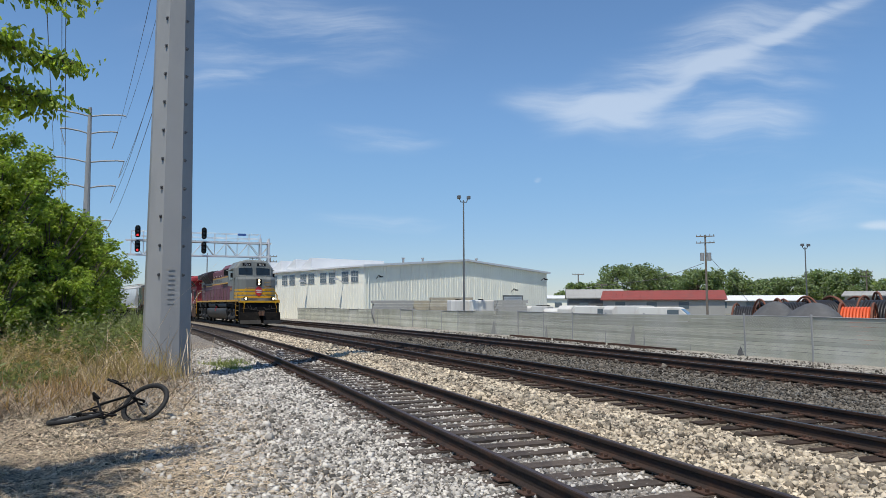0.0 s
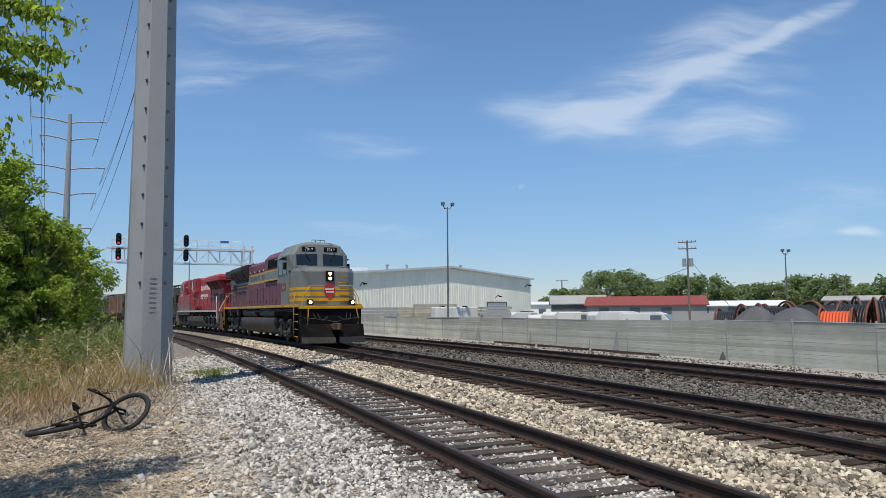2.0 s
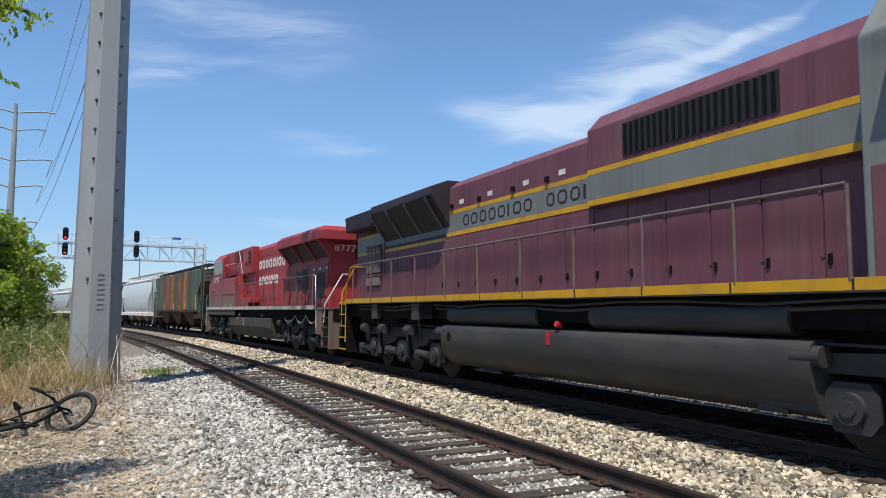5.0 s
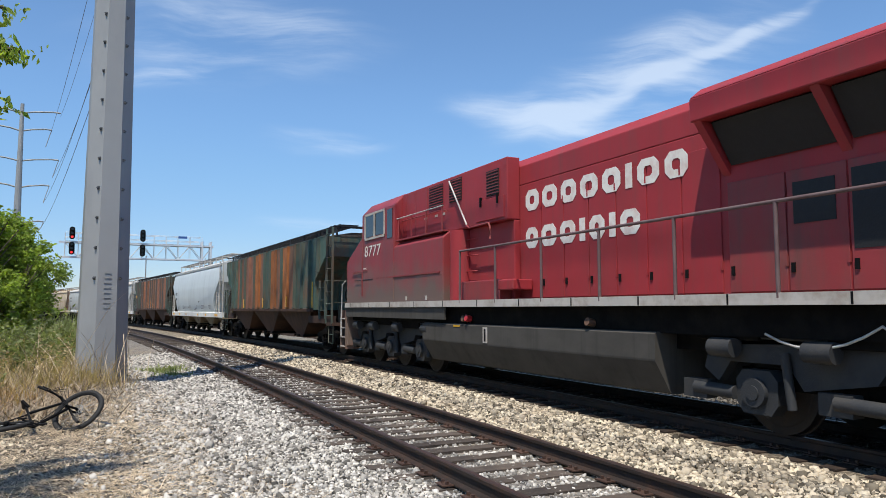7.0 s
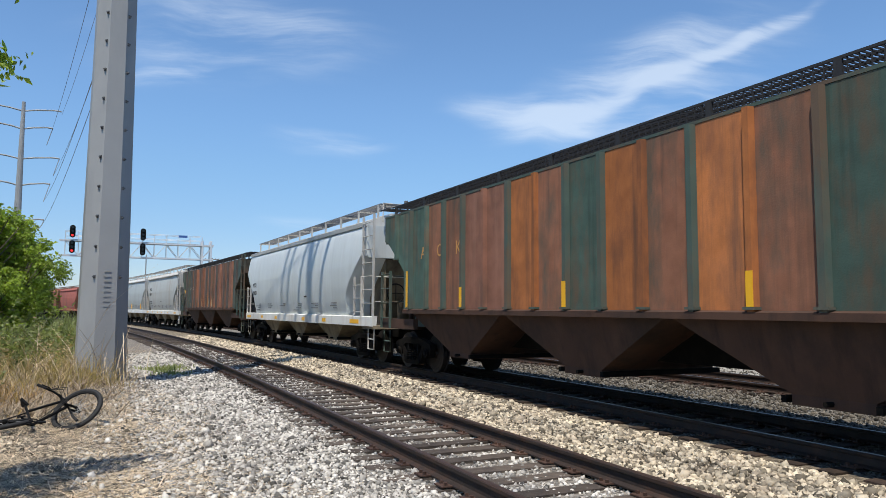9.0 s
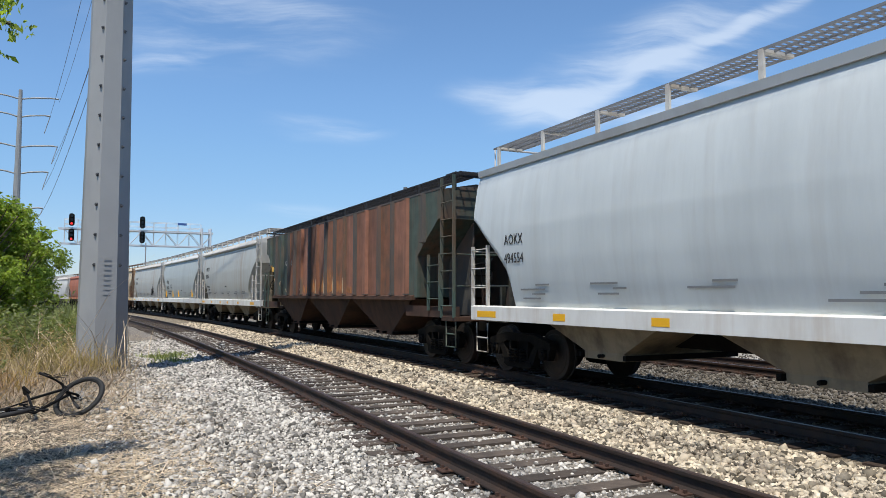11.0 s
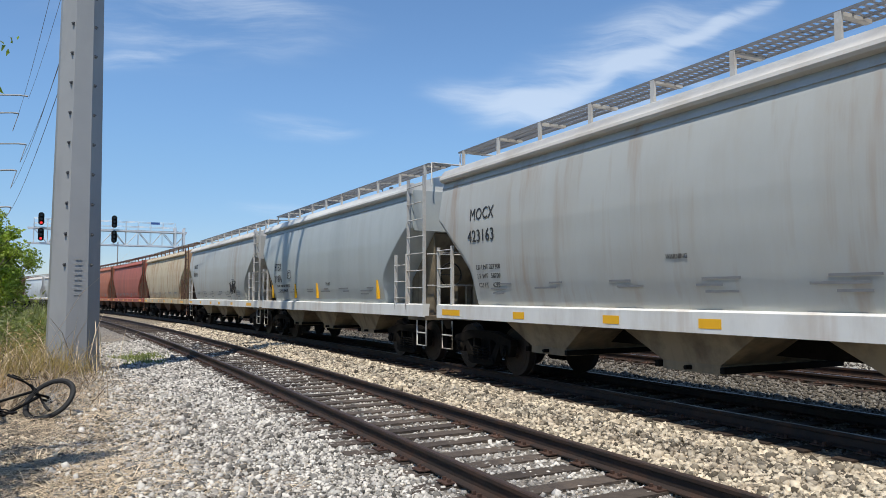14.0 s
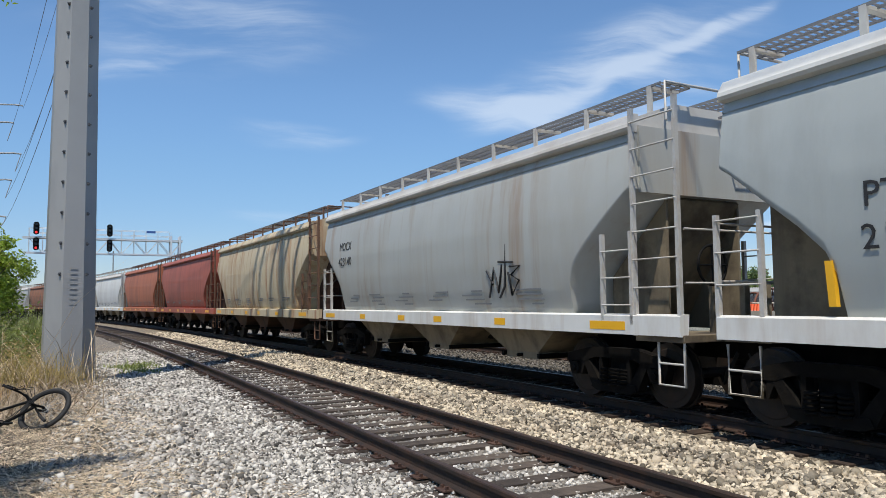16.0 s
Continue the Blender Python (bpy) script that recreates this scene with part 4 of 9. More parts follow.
def bays(car, half, n, mat, z_top, z_low, wide):
    part("ridge_beam", Mesh().prism([(-0.42, 1.3), (0.42, 1.3), (0.3, 0.74), (-0.3, 0.74)], -half + 2.4, half - 2.4), M["under"], car)
    span = (2 * half - 3.4) / n
    for i in range(n):
        y0 = -half + 1.7 + span * i
        y1 = y0 + span
        c = (y0 + y1) / 2
        g = 0.5
        mb = Mesh()
        top = [(-wide, y0 + 0.04), (wide, y0 + 0.04), (wide, y1 - 0.04), (-wide, y1 - 0.04)]
        low = [(-wide * 0.84, c - g), (wide * 0.84, c - g), (wide * 0.84, c + g), (-wide * 0.84, c + g)]
        mb.prism(top, z_top, z_low + 0.12, "z", low)
        mb.prism(low, z_low + 0.12, z_low, "z")
        bay = part("hopper_bay", mb, mat, car)
        gate = Mesh().box(-wide * 0.88, wide * 0.88, c - g - 0.1, c - g - 0.03, z_low + 0.02, z_low + 0.1).box(-wide * 0.88, wide * 0.88, c + g + 0.03, c + g + 0.1, z_low + 0.02, z_low + 0.1)
        gate.cyl((-wide * 0.92, c, z_low + 0.06), (wide * 0.92, c, z_low + 0.06), 0.03, 8)
        part("outlet_gate", gate, M["under"], bay)


def smooth_hopper(label, front, rear, body, roof, sill, lad, under, bay, n_bays=3, flange=True):
    half, mid = (rear - front) / 2, (rear + front) / 2
    car = thing("hopper_car", label, "railway car", "hopper cars of the freight train")
    prof = [(1.30, 1.40), (1.7, 1.50), (2.2, 1.555), (2.8, 1.57), (3.3, 1.53), (3.75, 1.46), (4.0, 1.38)]

    def wid(z):
        return float(np.interp(z, [p[0] for p in prof], [p[1] for p in prof]))
    ys = [0.0, 0.02, 0.12, 0.55, 1.02, 1.3, 1.4, 1.42, 1.43]
    zs = [3.1, 3.08, 3.02, 2.68, 2.3, 2.02, 1.78, 1.5, 1.3]
    stations = [(-half + a, z) for a, z in zip(ys, zs)] + [(half - a, z) for a, z in zip(ys[::-1], zs[::-1])]
    rows = []
    for y, z0 in stations:
        ring = [z0 + (4.0 - z0) * k / 17 for k in range(18)]
        rows.append([(-wid(z), y, z) for z in ring] + [(wid(z), y, z) for z in ring[::-1]])
    mb = Mesh()
    mb.grid(rows, True, True)
    k = len(rows[0])
    mb.add(rows[0], [tuple(range(k))])
    mb.add(rows[-1], [tuple(range(k))])
    part("body", mb, body, car)
    rf = Mesh().prism([(-1.43, 3.98), (1.43, 3.98), (1.45, 4.1), (0.62, 4.4), (-0.62, 4.4), (-1.45, 4.1)], -half, half)
    part("roof", rf, roof, car, "dusty shallow-pitched steel roof")
    if flange:
        for sx in (-1, 1):
            part("top_chord", Mesh().prism([(sx * 1.37, 3.90), (sx * 1.50, 3.93), (sx * 1.53, 3.97), (sx * 1.52, 4.02), (sx * 1.42, 4.17), (sx * 1.34, 4.17)], -half - 0.01, half + 0.01), roof, car)
            part("drip_moulding", Mesh().prism([(sx * 1.40, 3.78), (sx * 1.465, 3.78), (sx * 1.445, 3.83), (sx * 1.40, 3.83)], -half, half), body, car)
    hatch = Mesh()
    y = -half + 1.0
    while y < half - 1.2:
        hatch.box(-0.32, 0.32, y, y + 1.0, 4.4, 4.47)
        hatch.cyl((-0.36, y + 0.5, 4.49), (0.36, y + 0.5, 4.49), 0.02, 6)
        y += 1.08
    part("roof_hatch", hatch, roof, car)
    for sx in (-1, 1):
        ss = Mesh().prism([(sx * 1.40, 1.06), (sx * 1.55, 1.06), (sx * 1.55, 1.32), (sx * 1.50, 1.345), (sx * 1.38, 1.345)], -half - 0.86, half + 0.12)
        part("side_sill", ss, sill, car)
        refl = [] if body is M["mid_grey"] else [(-half + 0.15, 0.75), (-half + 3.2, 0.35), (-half + 5.6, 0.35), (half - 5.6, 0.35), (half - 3.2, 0.35), (half - 0.9, 0.75)]
        for y0, ln in refl:
            part("reflector", Mesh().box(sx * 1.55 - 0.004, sx * 1.55 + 0.004, y0, y0 + ln, 1.12, 1.24), M["reflector"], car, "yellow reflective strip")
        grating(car, min(sx * 0.42, sx * 1.0), max(sx * 0.42, sx * 1.0), -half - 0.12, half + 0.12, 4.66, M["grating"], 0.09)
        y = -half + 0.1
        while y < half + 0.1:
            q0, q1, q2 = sx * 1.02, sx * 0.98, sx * 0.45
            part("stanchion", Mesh().prism([(q0, 4.15), (q0, 4.645), (q2, 4.645), (q2, 4.60), (q1, 4.60), (q1, 4.15)], y - 0.04, y + 0.04), lad, car)
            y += (2 * half - 0.2) / 9
    for s in (-1, 1):
        e = s * half
        # end wall, slope sheet and the shear plates beside it
        part("end_wall", Mesh().box(-1.36, 1.36, e - 0.02 if s > 0 else e - 0.04, e + 0.04 if s > 0 else e + 0.02, 3.05, 4.0), body, car)
        for sx in (-0.75, 0.75):
            part("end_gusset", Mesh().prism([(e - s * 0.08, 3.0), (e - s * 0.08, 1.08), (e - s * 1.25, 1.08), (e - s * 1.25, 1.9)], sx - 0.02, sx + 0.02, "x"), under, car)
        # Sheet along the slope in bay colour, its darker tone put in for shade.
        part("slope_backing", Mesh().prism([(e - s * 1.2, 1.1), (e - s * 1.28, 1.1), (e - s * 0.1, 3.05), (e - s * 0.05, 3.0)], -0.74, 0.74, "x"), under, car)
        fr = Mesh().tube([(-0.95, e + s * 0.15, 4.1), (-0.95, e + s * 0.15, 4.66), (0.95, e + s * 0.15, 4.66), (0.95, e + s * 0.15, 4.1)], 0.022, 6)
        part("end_rail", fr, lad, car)
        grating(car, 0.25, 1.35, min(e + s * 0.05, e + s * 0.4), max(e + s * 0.05, e + s * 0.4), 4.3, M["grating"], 0.07)
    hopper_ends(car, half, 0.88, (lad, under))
    bays(car, half, n_bays, bay, 1.3, 0.52, 1.34)
    rnd = random.Random(int(front * 7))
    small = []
    for gy in np.linspace(-half + 2.2, half - 2.6, 6):
        for r in range(rnd.randint(2, 4)):
            small.append((gy + rnd.uniform(-0.2, 0.2), 1.72 - 0.08 * r, rnd.uniform(0.3, 0.8), 0.03))
    marks(car, -1.508, small, M["decal_grey"])
    return car, half, mid


def ribbed_hopper(label, front, rear, tones, rib, bay, lad, n_bays=3):
    """tones: a material for each panel from front to rear."""
    half, mid = (rear - front) / 2, (rear + front) / 2
    car = thing("hopper_car", label, "railway car", "hopper cars of the freight train")
    n = len(tones)
    w = 2 * half / n
    core = Mesh()
    ys = [0.0, 0.22, 0.8, 1.34, 1.36]
    zs = [3.35, 3.3, 2.9, 2.5, 1.5]
    stations = [(-half + a, z) for a, z in zip(ys, zs)] + [(half - a, z) for a, z in zip(ys[::-1], zs[::-1])]
    core.grid([[(-1.44, y, z), (-1.44, y, 3.98), (1.44, y, 3.98), (1.44, y, z)] for y, z in stations], False, True)
    core.add([(-1.44, -half, 3.3), (-1.44, -half, 3.98), (1.44, -half, 3.98), (1.44, -half, 3.3)], [(0, 1, 2, 3)])
    core.add([(-1.44, half, 3.3), (-1.44, half, 3.98), (1.44, half, 3.98), (1.44, half, 3.3)], [(0, 1, 2, 3)])
    part("slope_sheet", core, M[tones[0]], car)

    def low(y):
        a = half - abs(y)
        return float(np.interp(a, ys, zs))
    for sx in (-1, 1):
        for i, tone in enumerate(tones):
            y0, y1 = -half + w * i, -half + w * (i + 1)
            cut = [(y0 + 0.005, low(y0)), ] + [(s * (half - a), z) for s in (-1, 1) for a, z in zip(ys, zs) if y0 < s * (half - a) < y1] + [(y1 - 0.005, low(y1))]
            cut = sorted(cut)
            part("side_panel", Mesh().prism(cut + [(y1 - 0.005, 3.98), (y0 + 0.005, 3.98)], sx * 1.44, sx * 1.475, "x"), M[tone], car)
            if i:
                lz = low(y0)
                part("rib", Mesh().prism([(sx * 1.47, y0 - 0.07), (sx * 1.56, y0 - 0.045), (sx * 1.56, y0 + 0.045), (sx * 1.47, y0 + 0.07)], lz + 0.02, 3.985, "z"), M[tone] if (i * 7 + int(front)) % 5 < 2 else M[rib], car)
                part("rib_foot", Mesh().box(min(sx * 1.47, sx * 1.585), max(sx * 1.47, sx * 1.585), y0 - 0.09, y0 + 0.09, max(lz + 0.015, 1.56), max(lz + 0.015, 1.56) + 0.035), M[rib], car)
        sill = Mesh().prism([(sx * 1.44, 1.44), (sx * 1.57, 1.44), (sx * 1.57, 1.53), (sx * 1.44, 1.56)], -half + 1.5, half - 1.5)
        part("side_sill", sill, bay, car)
        part("top_chord", Mesh().prism([(sx * 1.40, 3.985), (sx * 1.482, 3.985), (sx * 1.482, 4.03), (sx * 1.36, 4.07)], -half, half), M[rib], car)
        grating(car, min(sx * 0.5, sx * 1.15), max(sx * 0.5, sx * 1.15), -half - 0.3, half + 0.3, 4.37, M["grating_dark"], 0.07)
        fence = Mesh()
        y = -half - 0.3
        while y < half + 0.25:
            fence.box(sx * 1.15 - 0.006, sx * 1.15 + 0.006, y, y + 0.012, 4.12, 4.36)
            y += 0.14
        tagged(part("mesh_screen", fence, M["grating_dark"], car), kind="stuff")
        for i in range(10):
            yy = -half + 2 * half * i / 9
            part("stanchion", Mesh().box(sx * 1.15 - 0.02, sx * 1.15 + 0.02, yy - 0.05, yy + 0.05, 4.03, 4.36), M["grating_dark"], car)
        # short frame beyond the body
        for s in (-1, 1):
            lo, hi = sorted((s * (half - 2.0), s * (half + (0.62 if s < 0 else 0.1))))
            part("corner_sill", Mesh().box(sx * 1.42 - 0.06, sx * 1.42 + 0.06, lo, hi, 1.05, 1.3), bay, car)
    rf = Mesh().prism([(-1.40, 3.99), (1.40, 3.99), (0.6, 4.14), (-0.6, 4.14)], -half, half)
    part("roof", rf, M["rib_dark"], car)
    hatch = Mesh()
    y = -half + 1.0
    while y < half - 1.2:
        hatch.box(-0.4, 0.4, y, y + 1.0, 4.13, 4.21)
        y += 1.08
    part("roof_hatch", hatch, M["grating_dark"], car)
    for s in (-1, 1):
        e = s * half
        part("end_wall", Mesh().box(-1.44, 1.44, min(e, e + s * 0.03), max(e, e + s * 0.03), 3.3, 3.98), M[tones[0]], car)
        grating(car, -1.4, 1.4, min(e + s * 0.04, e + s * 0.55), max(e + s * 0.04, e + s * 0.55), 4.3, M["grating_dark"], 0.07)
        for x in (-0.6, 0.6):
            part("end_gusset", Mesh().prism([(e - s * 0.1, 3.25), (e - s * 0.1, 1.08), (e - s * 1.3, 1.08), (e - s * 1.3, 2.4)], x - 0.02, x + 0.02, "x"), M[rib], car)
    hopper_ends(car, half, 0.66, (lad, bay))
    bays(car, half, n_bays, bay, 1.46, 0.48, 1.42)
    for sx in (-1, 1):
        for y0, tall in ((half - 0.95, 2.45),) if rib == "rib_dark" else ((-half + 1.6, 2.5), (-half + w * 5, 2.02), (-half + w * 9, 2.02), (-half + w * 13, 2.02), (half - 1.55, 2.5)):
            part("reflector", Mesh().box(sx * (1.48 if tall > 2.4 else 1.562) - 0.006, sx * (1.48 if tall > 2.4 else 1.562) + 0.006, y0 - 0.05, y0 + 0.05, 1.58 if rib != "rib_dark" else 2.7, tall if rib != "rib_dark" else 2.95), M["reflector"], car, "yellow reflective strip")
    return car, half, mid


ROLL = []   # (thing, distance of its middle behind the front of the train, half the distance between its trucks)


def handrail(loco, x, ys, z0, z1, mat):
    """Walkway railing: posts one by one, and a top rail."""
    for y in ys:
        part("railing_post", Mesh().cyl((x, y, z0), (x, y, z1), 0.026, 8), mat, loco)
    part("handrail", Mesh().tube([(x, ys[0], z1), (x, ys[-1], z1)], 0.024, 8), mat, loco)


def doors(loco, x, edges, z0, z1, mat, latch=True, name="hood_door"):
    """A row of hinged hood doors on the side at x, one part each."""
    for a, b in zip(edges[:-1], edges[1:]):
        s = -1 if x < 0 else 1
        d = part(name, Mesh().box(min(x, x + s * 0.022), max(x, x + s * 0.022), a + 0.012, b - 0.012, z0, z1), mat, loco, "", 0.008)
        for z in (z0 + 0.3, z1 - 0.3):
            part("hinge", Mesh().box(min(x, x + s * 0.034), max(x, x + s * 0.034), a + 0.005, a + 0.035, z, z + 0.12), mat, d)
        if latch:
            part("latch", Mesh().box(min(x, x + s * 0.04), max(x, x + s * 0.04), b - 0.10, b - 0.05, z0 + 0.22, z0 + 0.34), M["black"], d)


def bars_for_words(loco, x, y0, z, height, widths, gap, mat, name="lettering", stroke=0.05):
    """A painted name, given as plain open blocks with cut corners, front block at y0 and running towards smaller y."""
    y = y0
    for w in widths:
        if w > 0:
            mb = Mesh()
            t = stroke
            if w < 2.5 * t:
                mb.box(x - 0.004, x, y - min(w, 1.3 * t), y, z, z + height)
            else:
                c = min(w, height) * 0.26

                def ring(k, ch):
                    a, b, lo, hi = y - w + k, y - k, z + k * 0.8, z + height - k * 0.8
                    return [(a + ch, lo), (b - ch, lo), (b, lo + ch), (b, hi - ch), (b - ch, hi), (a + ch, hi), (a, hi - ch), (a, lo + ch)]
                outer, inner = ring(0, c), ring(t, c * 0.35)
                mb.add([(x - 0.004, p, q) for p, q in outer + inner] + [(x, p, q) for p, q in outer], [(i, (i + 1) % 8, 8 + (i + 1) % 8, 8 + i) for i in range(8)] + [(i, (i + 1) % 8, 16 + (i + 1) % 8, 16 + i) for i in range(8)])
            part(name, mb, mat, loco)
        y -= abs(w) + gap


def steps(loco, y0, y1, x, z_top, mat, edge, n=4):
    """A stepwell at a corner of the locomotive."""
    s = -1 if x < 0 else 1
    inner = x - s * 0.42
    lo, hi = min(x, inner), max(x, inner)
    t = s * 0.03
    well = part("stepwell", Mesh().prism([(x, y0 - 0.03), (inner - t, y0 - 0.03), (inner - t, y1 + 0.03), (x, y1 + 0.03), (x, y1), (inner, y1), (inner, y0), (x, y0)], 0.3, z_top, "z"), mat, loco)
    for k in range(n):
        z = 0.36 + (z_top - 0.36) * k / n
        part("step", Mesh().box(lo, hi, y0, y1, z, z + 0.03), mat, well)
        part("step_edge", Mesh().box(x - 0.012, x + 0.012, y0, y1, z + 0.005, z + 0.04), edge, well)


def fuel_tank(loco, y0, y1, mat, flat=False):
    """A saddle tank with rounded or, when flat, creased sides."""
    half = [(0.0, 1.22), (1.42, 1.22), (1.46, 1.19), (1.46, 0.84), (1.455, 0.81), (1.2, 0.38), (1.15, 0.345), (0.0, 0.34)] if flat else [(0.0, 1.24), (1.3, 1.24), (1.38, 1.23), (1.44, 1.19), (1.47, 1.12), (1.47, 0.9), (1.455, 0.78), (1.41, 0.66), (1.33, 0.53), (1.22, 0.43), (1.08, 0.365), (0.95, 0.34), (0.0, 0.34)]
    ring = half + [(-x, z) for x, z in half[-2:0:-1]]
    mb = Mesh().grid([[(x, y, z) for x, z in ring] for y in (y0, y1)], not flat, True)
    for y in (y0, y1):
        mb.add([(x, y, z) for x, z in ring], [tuple(range(len(ring)))])
    return part("fuel_tank", mb, mat, loco)


def lead_locomotive():
    lo = thing("locomotive", "maroon and grey diesel locomotive with gold stripes and lit headlights", "locomotive", "locomotives of the train")
    o = -11.0
    hw = 0.95
    # frame and walkway
    part("frame", Mesh().box(-1.35, 1.35, o + 1.0, o + 22.0, 1.35, 1.76), M["under"], lo)
    for sx in (-1, 1):
        part("walkway", Mesh().box(min(sx * 0.9, sx * 1.52), max(sx * 0.9, sx * 1.52), o + 1.2, o + 21.9, 1.74, 1.80), M["greydk"], lo)
        part("side_sill", Mesh().box(sx * 1.53 - 0.02, sx * 1.53 + 0.02, o + 1.2, o + 21.9, 1.76, 1.89), M["yellow"], lo, "yellow painted walkway edge")
    # long hood
    part("hood", Mesh().box(-hw, hw, o + 5.6, o + 21.0, 1.8, 3.26), M["maroon"], lo)
    part("upper_hood", Mesh().prism([(-hw, 3.26), (hw, 3.26), (hw, 4.42), (0.72, 4.6), (-0.72, 4.6), (-hw, 4.42)], o + 10.6, o + 16.2), M["maroon"], lo, "", 0.02)
    part("inverter_cabinet", Mesh().prism([(-1.08, 3.26), (1.08, 3.26), (1.08, 4.55), (0.8, 4.84), (-0.8, 4.84), (-1.08, 4.55)], o + 5.6, o + 10.6), M["maroon"], lo, "", 0.02)
    for sx in (-1, 1):
        x = sx * hw
        g = Mesh()
        for y in np.linspace(o + 6.9, o + 9.6, 22):
            g.box(sx * 1.08 - 0.03, sx * 1.08 + 0.03, y, y + 0.05, 3.98, 4.45)
        part("intake_grille", g, M["black"], lo)
        part("grille_backing", Mesh().box(sx * 1.085 - 0.01, sx * 1.085 + 0.01, o + 6.85, o + 9.7, 3.96, 4.47), M["grille"], lo)
        for xx, a, b in ((x, 10.6, 16.2), (sx * 1.08, 5.6, 10.6)):
            q = xx + sx * 0.004
            part("grey_band", Mesh().box(min(xx, q), max(xx, q), o + a, o + b, 3.375, 3.79), M["grey"], lo, "grey painted band along the hood")
            for z0, z1 in ((3.275, 3.372), (3.793, 3.88)):
                q2 = xx + sx * 0.006
                part("gold_stripe", Mesh().box(min(xx, q2), max(xx, q2), o + a, o + b, z0, z1), M["yellow"], lo, "gold stripe along the hood")
        doors(lo, x, [o + 5.6 + 0.83 * i for i in range(14)], 1.86, 3.2, M["maroon"])
        doors(lo, x, [o + 16.35 + 0.93 * i for i in range(5)], 1.86, 3.12, M["maroon"], False)
        # small stickers and lifting eyes
        for k, y in enumerate((11.4, 12.6, 14.0, 15.3)):
            part("sticker", Mesh().box(min(x, x + sx * 0.005), max(x, x + sx * 0.005), o + y, o + y + 0.2, 3.98, 4.08), M["white"], lo)
            part("lifting_eye", Mesh().box(min(x, x + sx * 0.05), max(x, x + sx * 0.05), o + y + 0.5, o + y + 0.6, 3.93, 4.02), M["black"], lo)
    # radiator section with flared wings
    part("radiator_hood", Mesh().prism([(-hw, 3.26), (hw, 3.26), (hw, 3.5), (1.45, 4.25), (1.42, 4.46), (1.0, 4.62), (-1.0, 4.62), (-1.42, 4.46), (-1.45, 4.25), (-hw, 3.5)], o + 16.0, o + 20.1), M["maroon_dark"], lo, "", 0.02)
    part("hood_end", Mesh().box(-0.98, 0.98, o + 20.1, o + 22.42, 1.8, 4.05), M["maroon"], lo, "", 0.03)
    part("roof_overhang", Mesh().prism([(-1.36, 3.96), (1.36, 3.96), (1.4, 4.42), (0.9, 4.56), (-0.9, 4.56), (-1.4, 4.42)], o + 20.1, o + 22.46), M["maroon_dark"], lo, "sooty roof overhanging the rear", 0.03)
    for sx in (-1, 1):
        for a, b in ((16.25, 17.55), (17.6, 18.8), (18.85, 20.0)):
            d = Vector((0.5, 0, 0.85)).normalized()
            p0, p1 = (hw + 0.02, 3.54), (1.45, 4.22)
            nrm = (0.012, -0.007)
            part("radiator_grille", Mesh().prism([(sx * p0[0], p0[1]), (sx * p1[0], p1[1]), (sx * (p1[0] + nrm[0]), p1[1] + nrm[1]), (sx * (p0[0] + nrm[0]), p0[1] + nrm[1])], o + a, o + b), M["grille"], lo, "black mesh radiator intake")
        x = sx * (hw + 0.004)
        part("grey_band", Mesh().box(min(sx * hw, x), max(sx * hw, x), o + 16.2, o + 20.1, 3.36, 3.5), M["greydk"], lo)
        part("gold_stripe", Mesh().box(min(sx * hw, sx * 0.956), max(sx * hw, sx * 0.956), o + 16.2, o + 20.1, 3.2, 3.28), M["yellow"], lo)
        xe = sx * 0.98
        def slab(a, b, z0, z1, out):
            return Mesh().box(min(xe, xe + sx * out), max(xe, xe + sx * out), o + a, o + b, z0, z1)
        part("grey_band", slab(20.15, 22.4, 3.3, 3.72, 0.005), M["grey"], lo, "grey painted band along the hood")
        part("gold_stripe", slab(20.15, 22.4, 3.72, 3.8, 0.007), M["yellow"], lo, "gold stripe along the hood")
        part("gold_stripe", slab(21.55, 22.4, 3.22, 3.3, 0.007), M["yellow"], lo, "gold stripe along the hood")
        for a in (20.25, 20.85):
            lp = part("louvre_panel", slab(a, a + 0.5, 3.82, 3.95, 0.012), M["maroon_dark"], lo)
        for z0, z1, nm in ((2.62, 3.42, 10), (2.25, 2.55, 10)):
            gp = part("grille_backing", slab(20.3, 21.45, z0, z1, 0.012), M["grille"], lo)
            for k in range(nm):
                part("grille_bar", slab(20.36 + 0.115 * k, 20.41 + 0.115 * k, z0 + 0.03, z1 - 0.03, 0.06), M["dusty_bar"], gp)
            part("grille_frame", slab(20.25, 21.5, z1, z1 + 0.05, 0.05), M["maroon"], gp)
        for k in range(10):
            part("gold_stripe", Mesh().box(min(xe + sx * 0.06, xe + sx * 0.064), max(xe + sx * 0.06, xe + sx * 0.064), o + 20.36 + 0.115 * k, o + 20.41 + 0.115 * k, 3.2, 3.28), M["yellow"], lo)
        for y in (16.3, 17.57, 18.82, 20.02):
            part("flare_strut", Mesh().prism([(sx * (hw + 0.0), 3.5), (sx * (hw + 0.06), 3.5), (sx * 1.49, 4.2), (sx * 1.44, 4.24)], o + y - 0.03, o + y + 0.03), M["greydk"], lo)
    fans = Mesh()
    for y in (16.9, 18.2, 19.45):
        fans.cyl((0, o + y, 4.6), (0, o + y, 4.7), 0.62, 24)
    part("radiator_fan", fans, M["black"], lo)
    horn = Mesh()
    for k in (-0.2, 0.0, 0.2):
        horn.cyl((k, o + 14.6, 4.7), (k, o + 14.2 + 0.3 * abs(k), 4.73), 0.03, 8, 0.09)
    horn.box(-0.3, 0.3, o + 14.55, o + 14.7, 4.58, 4.73)
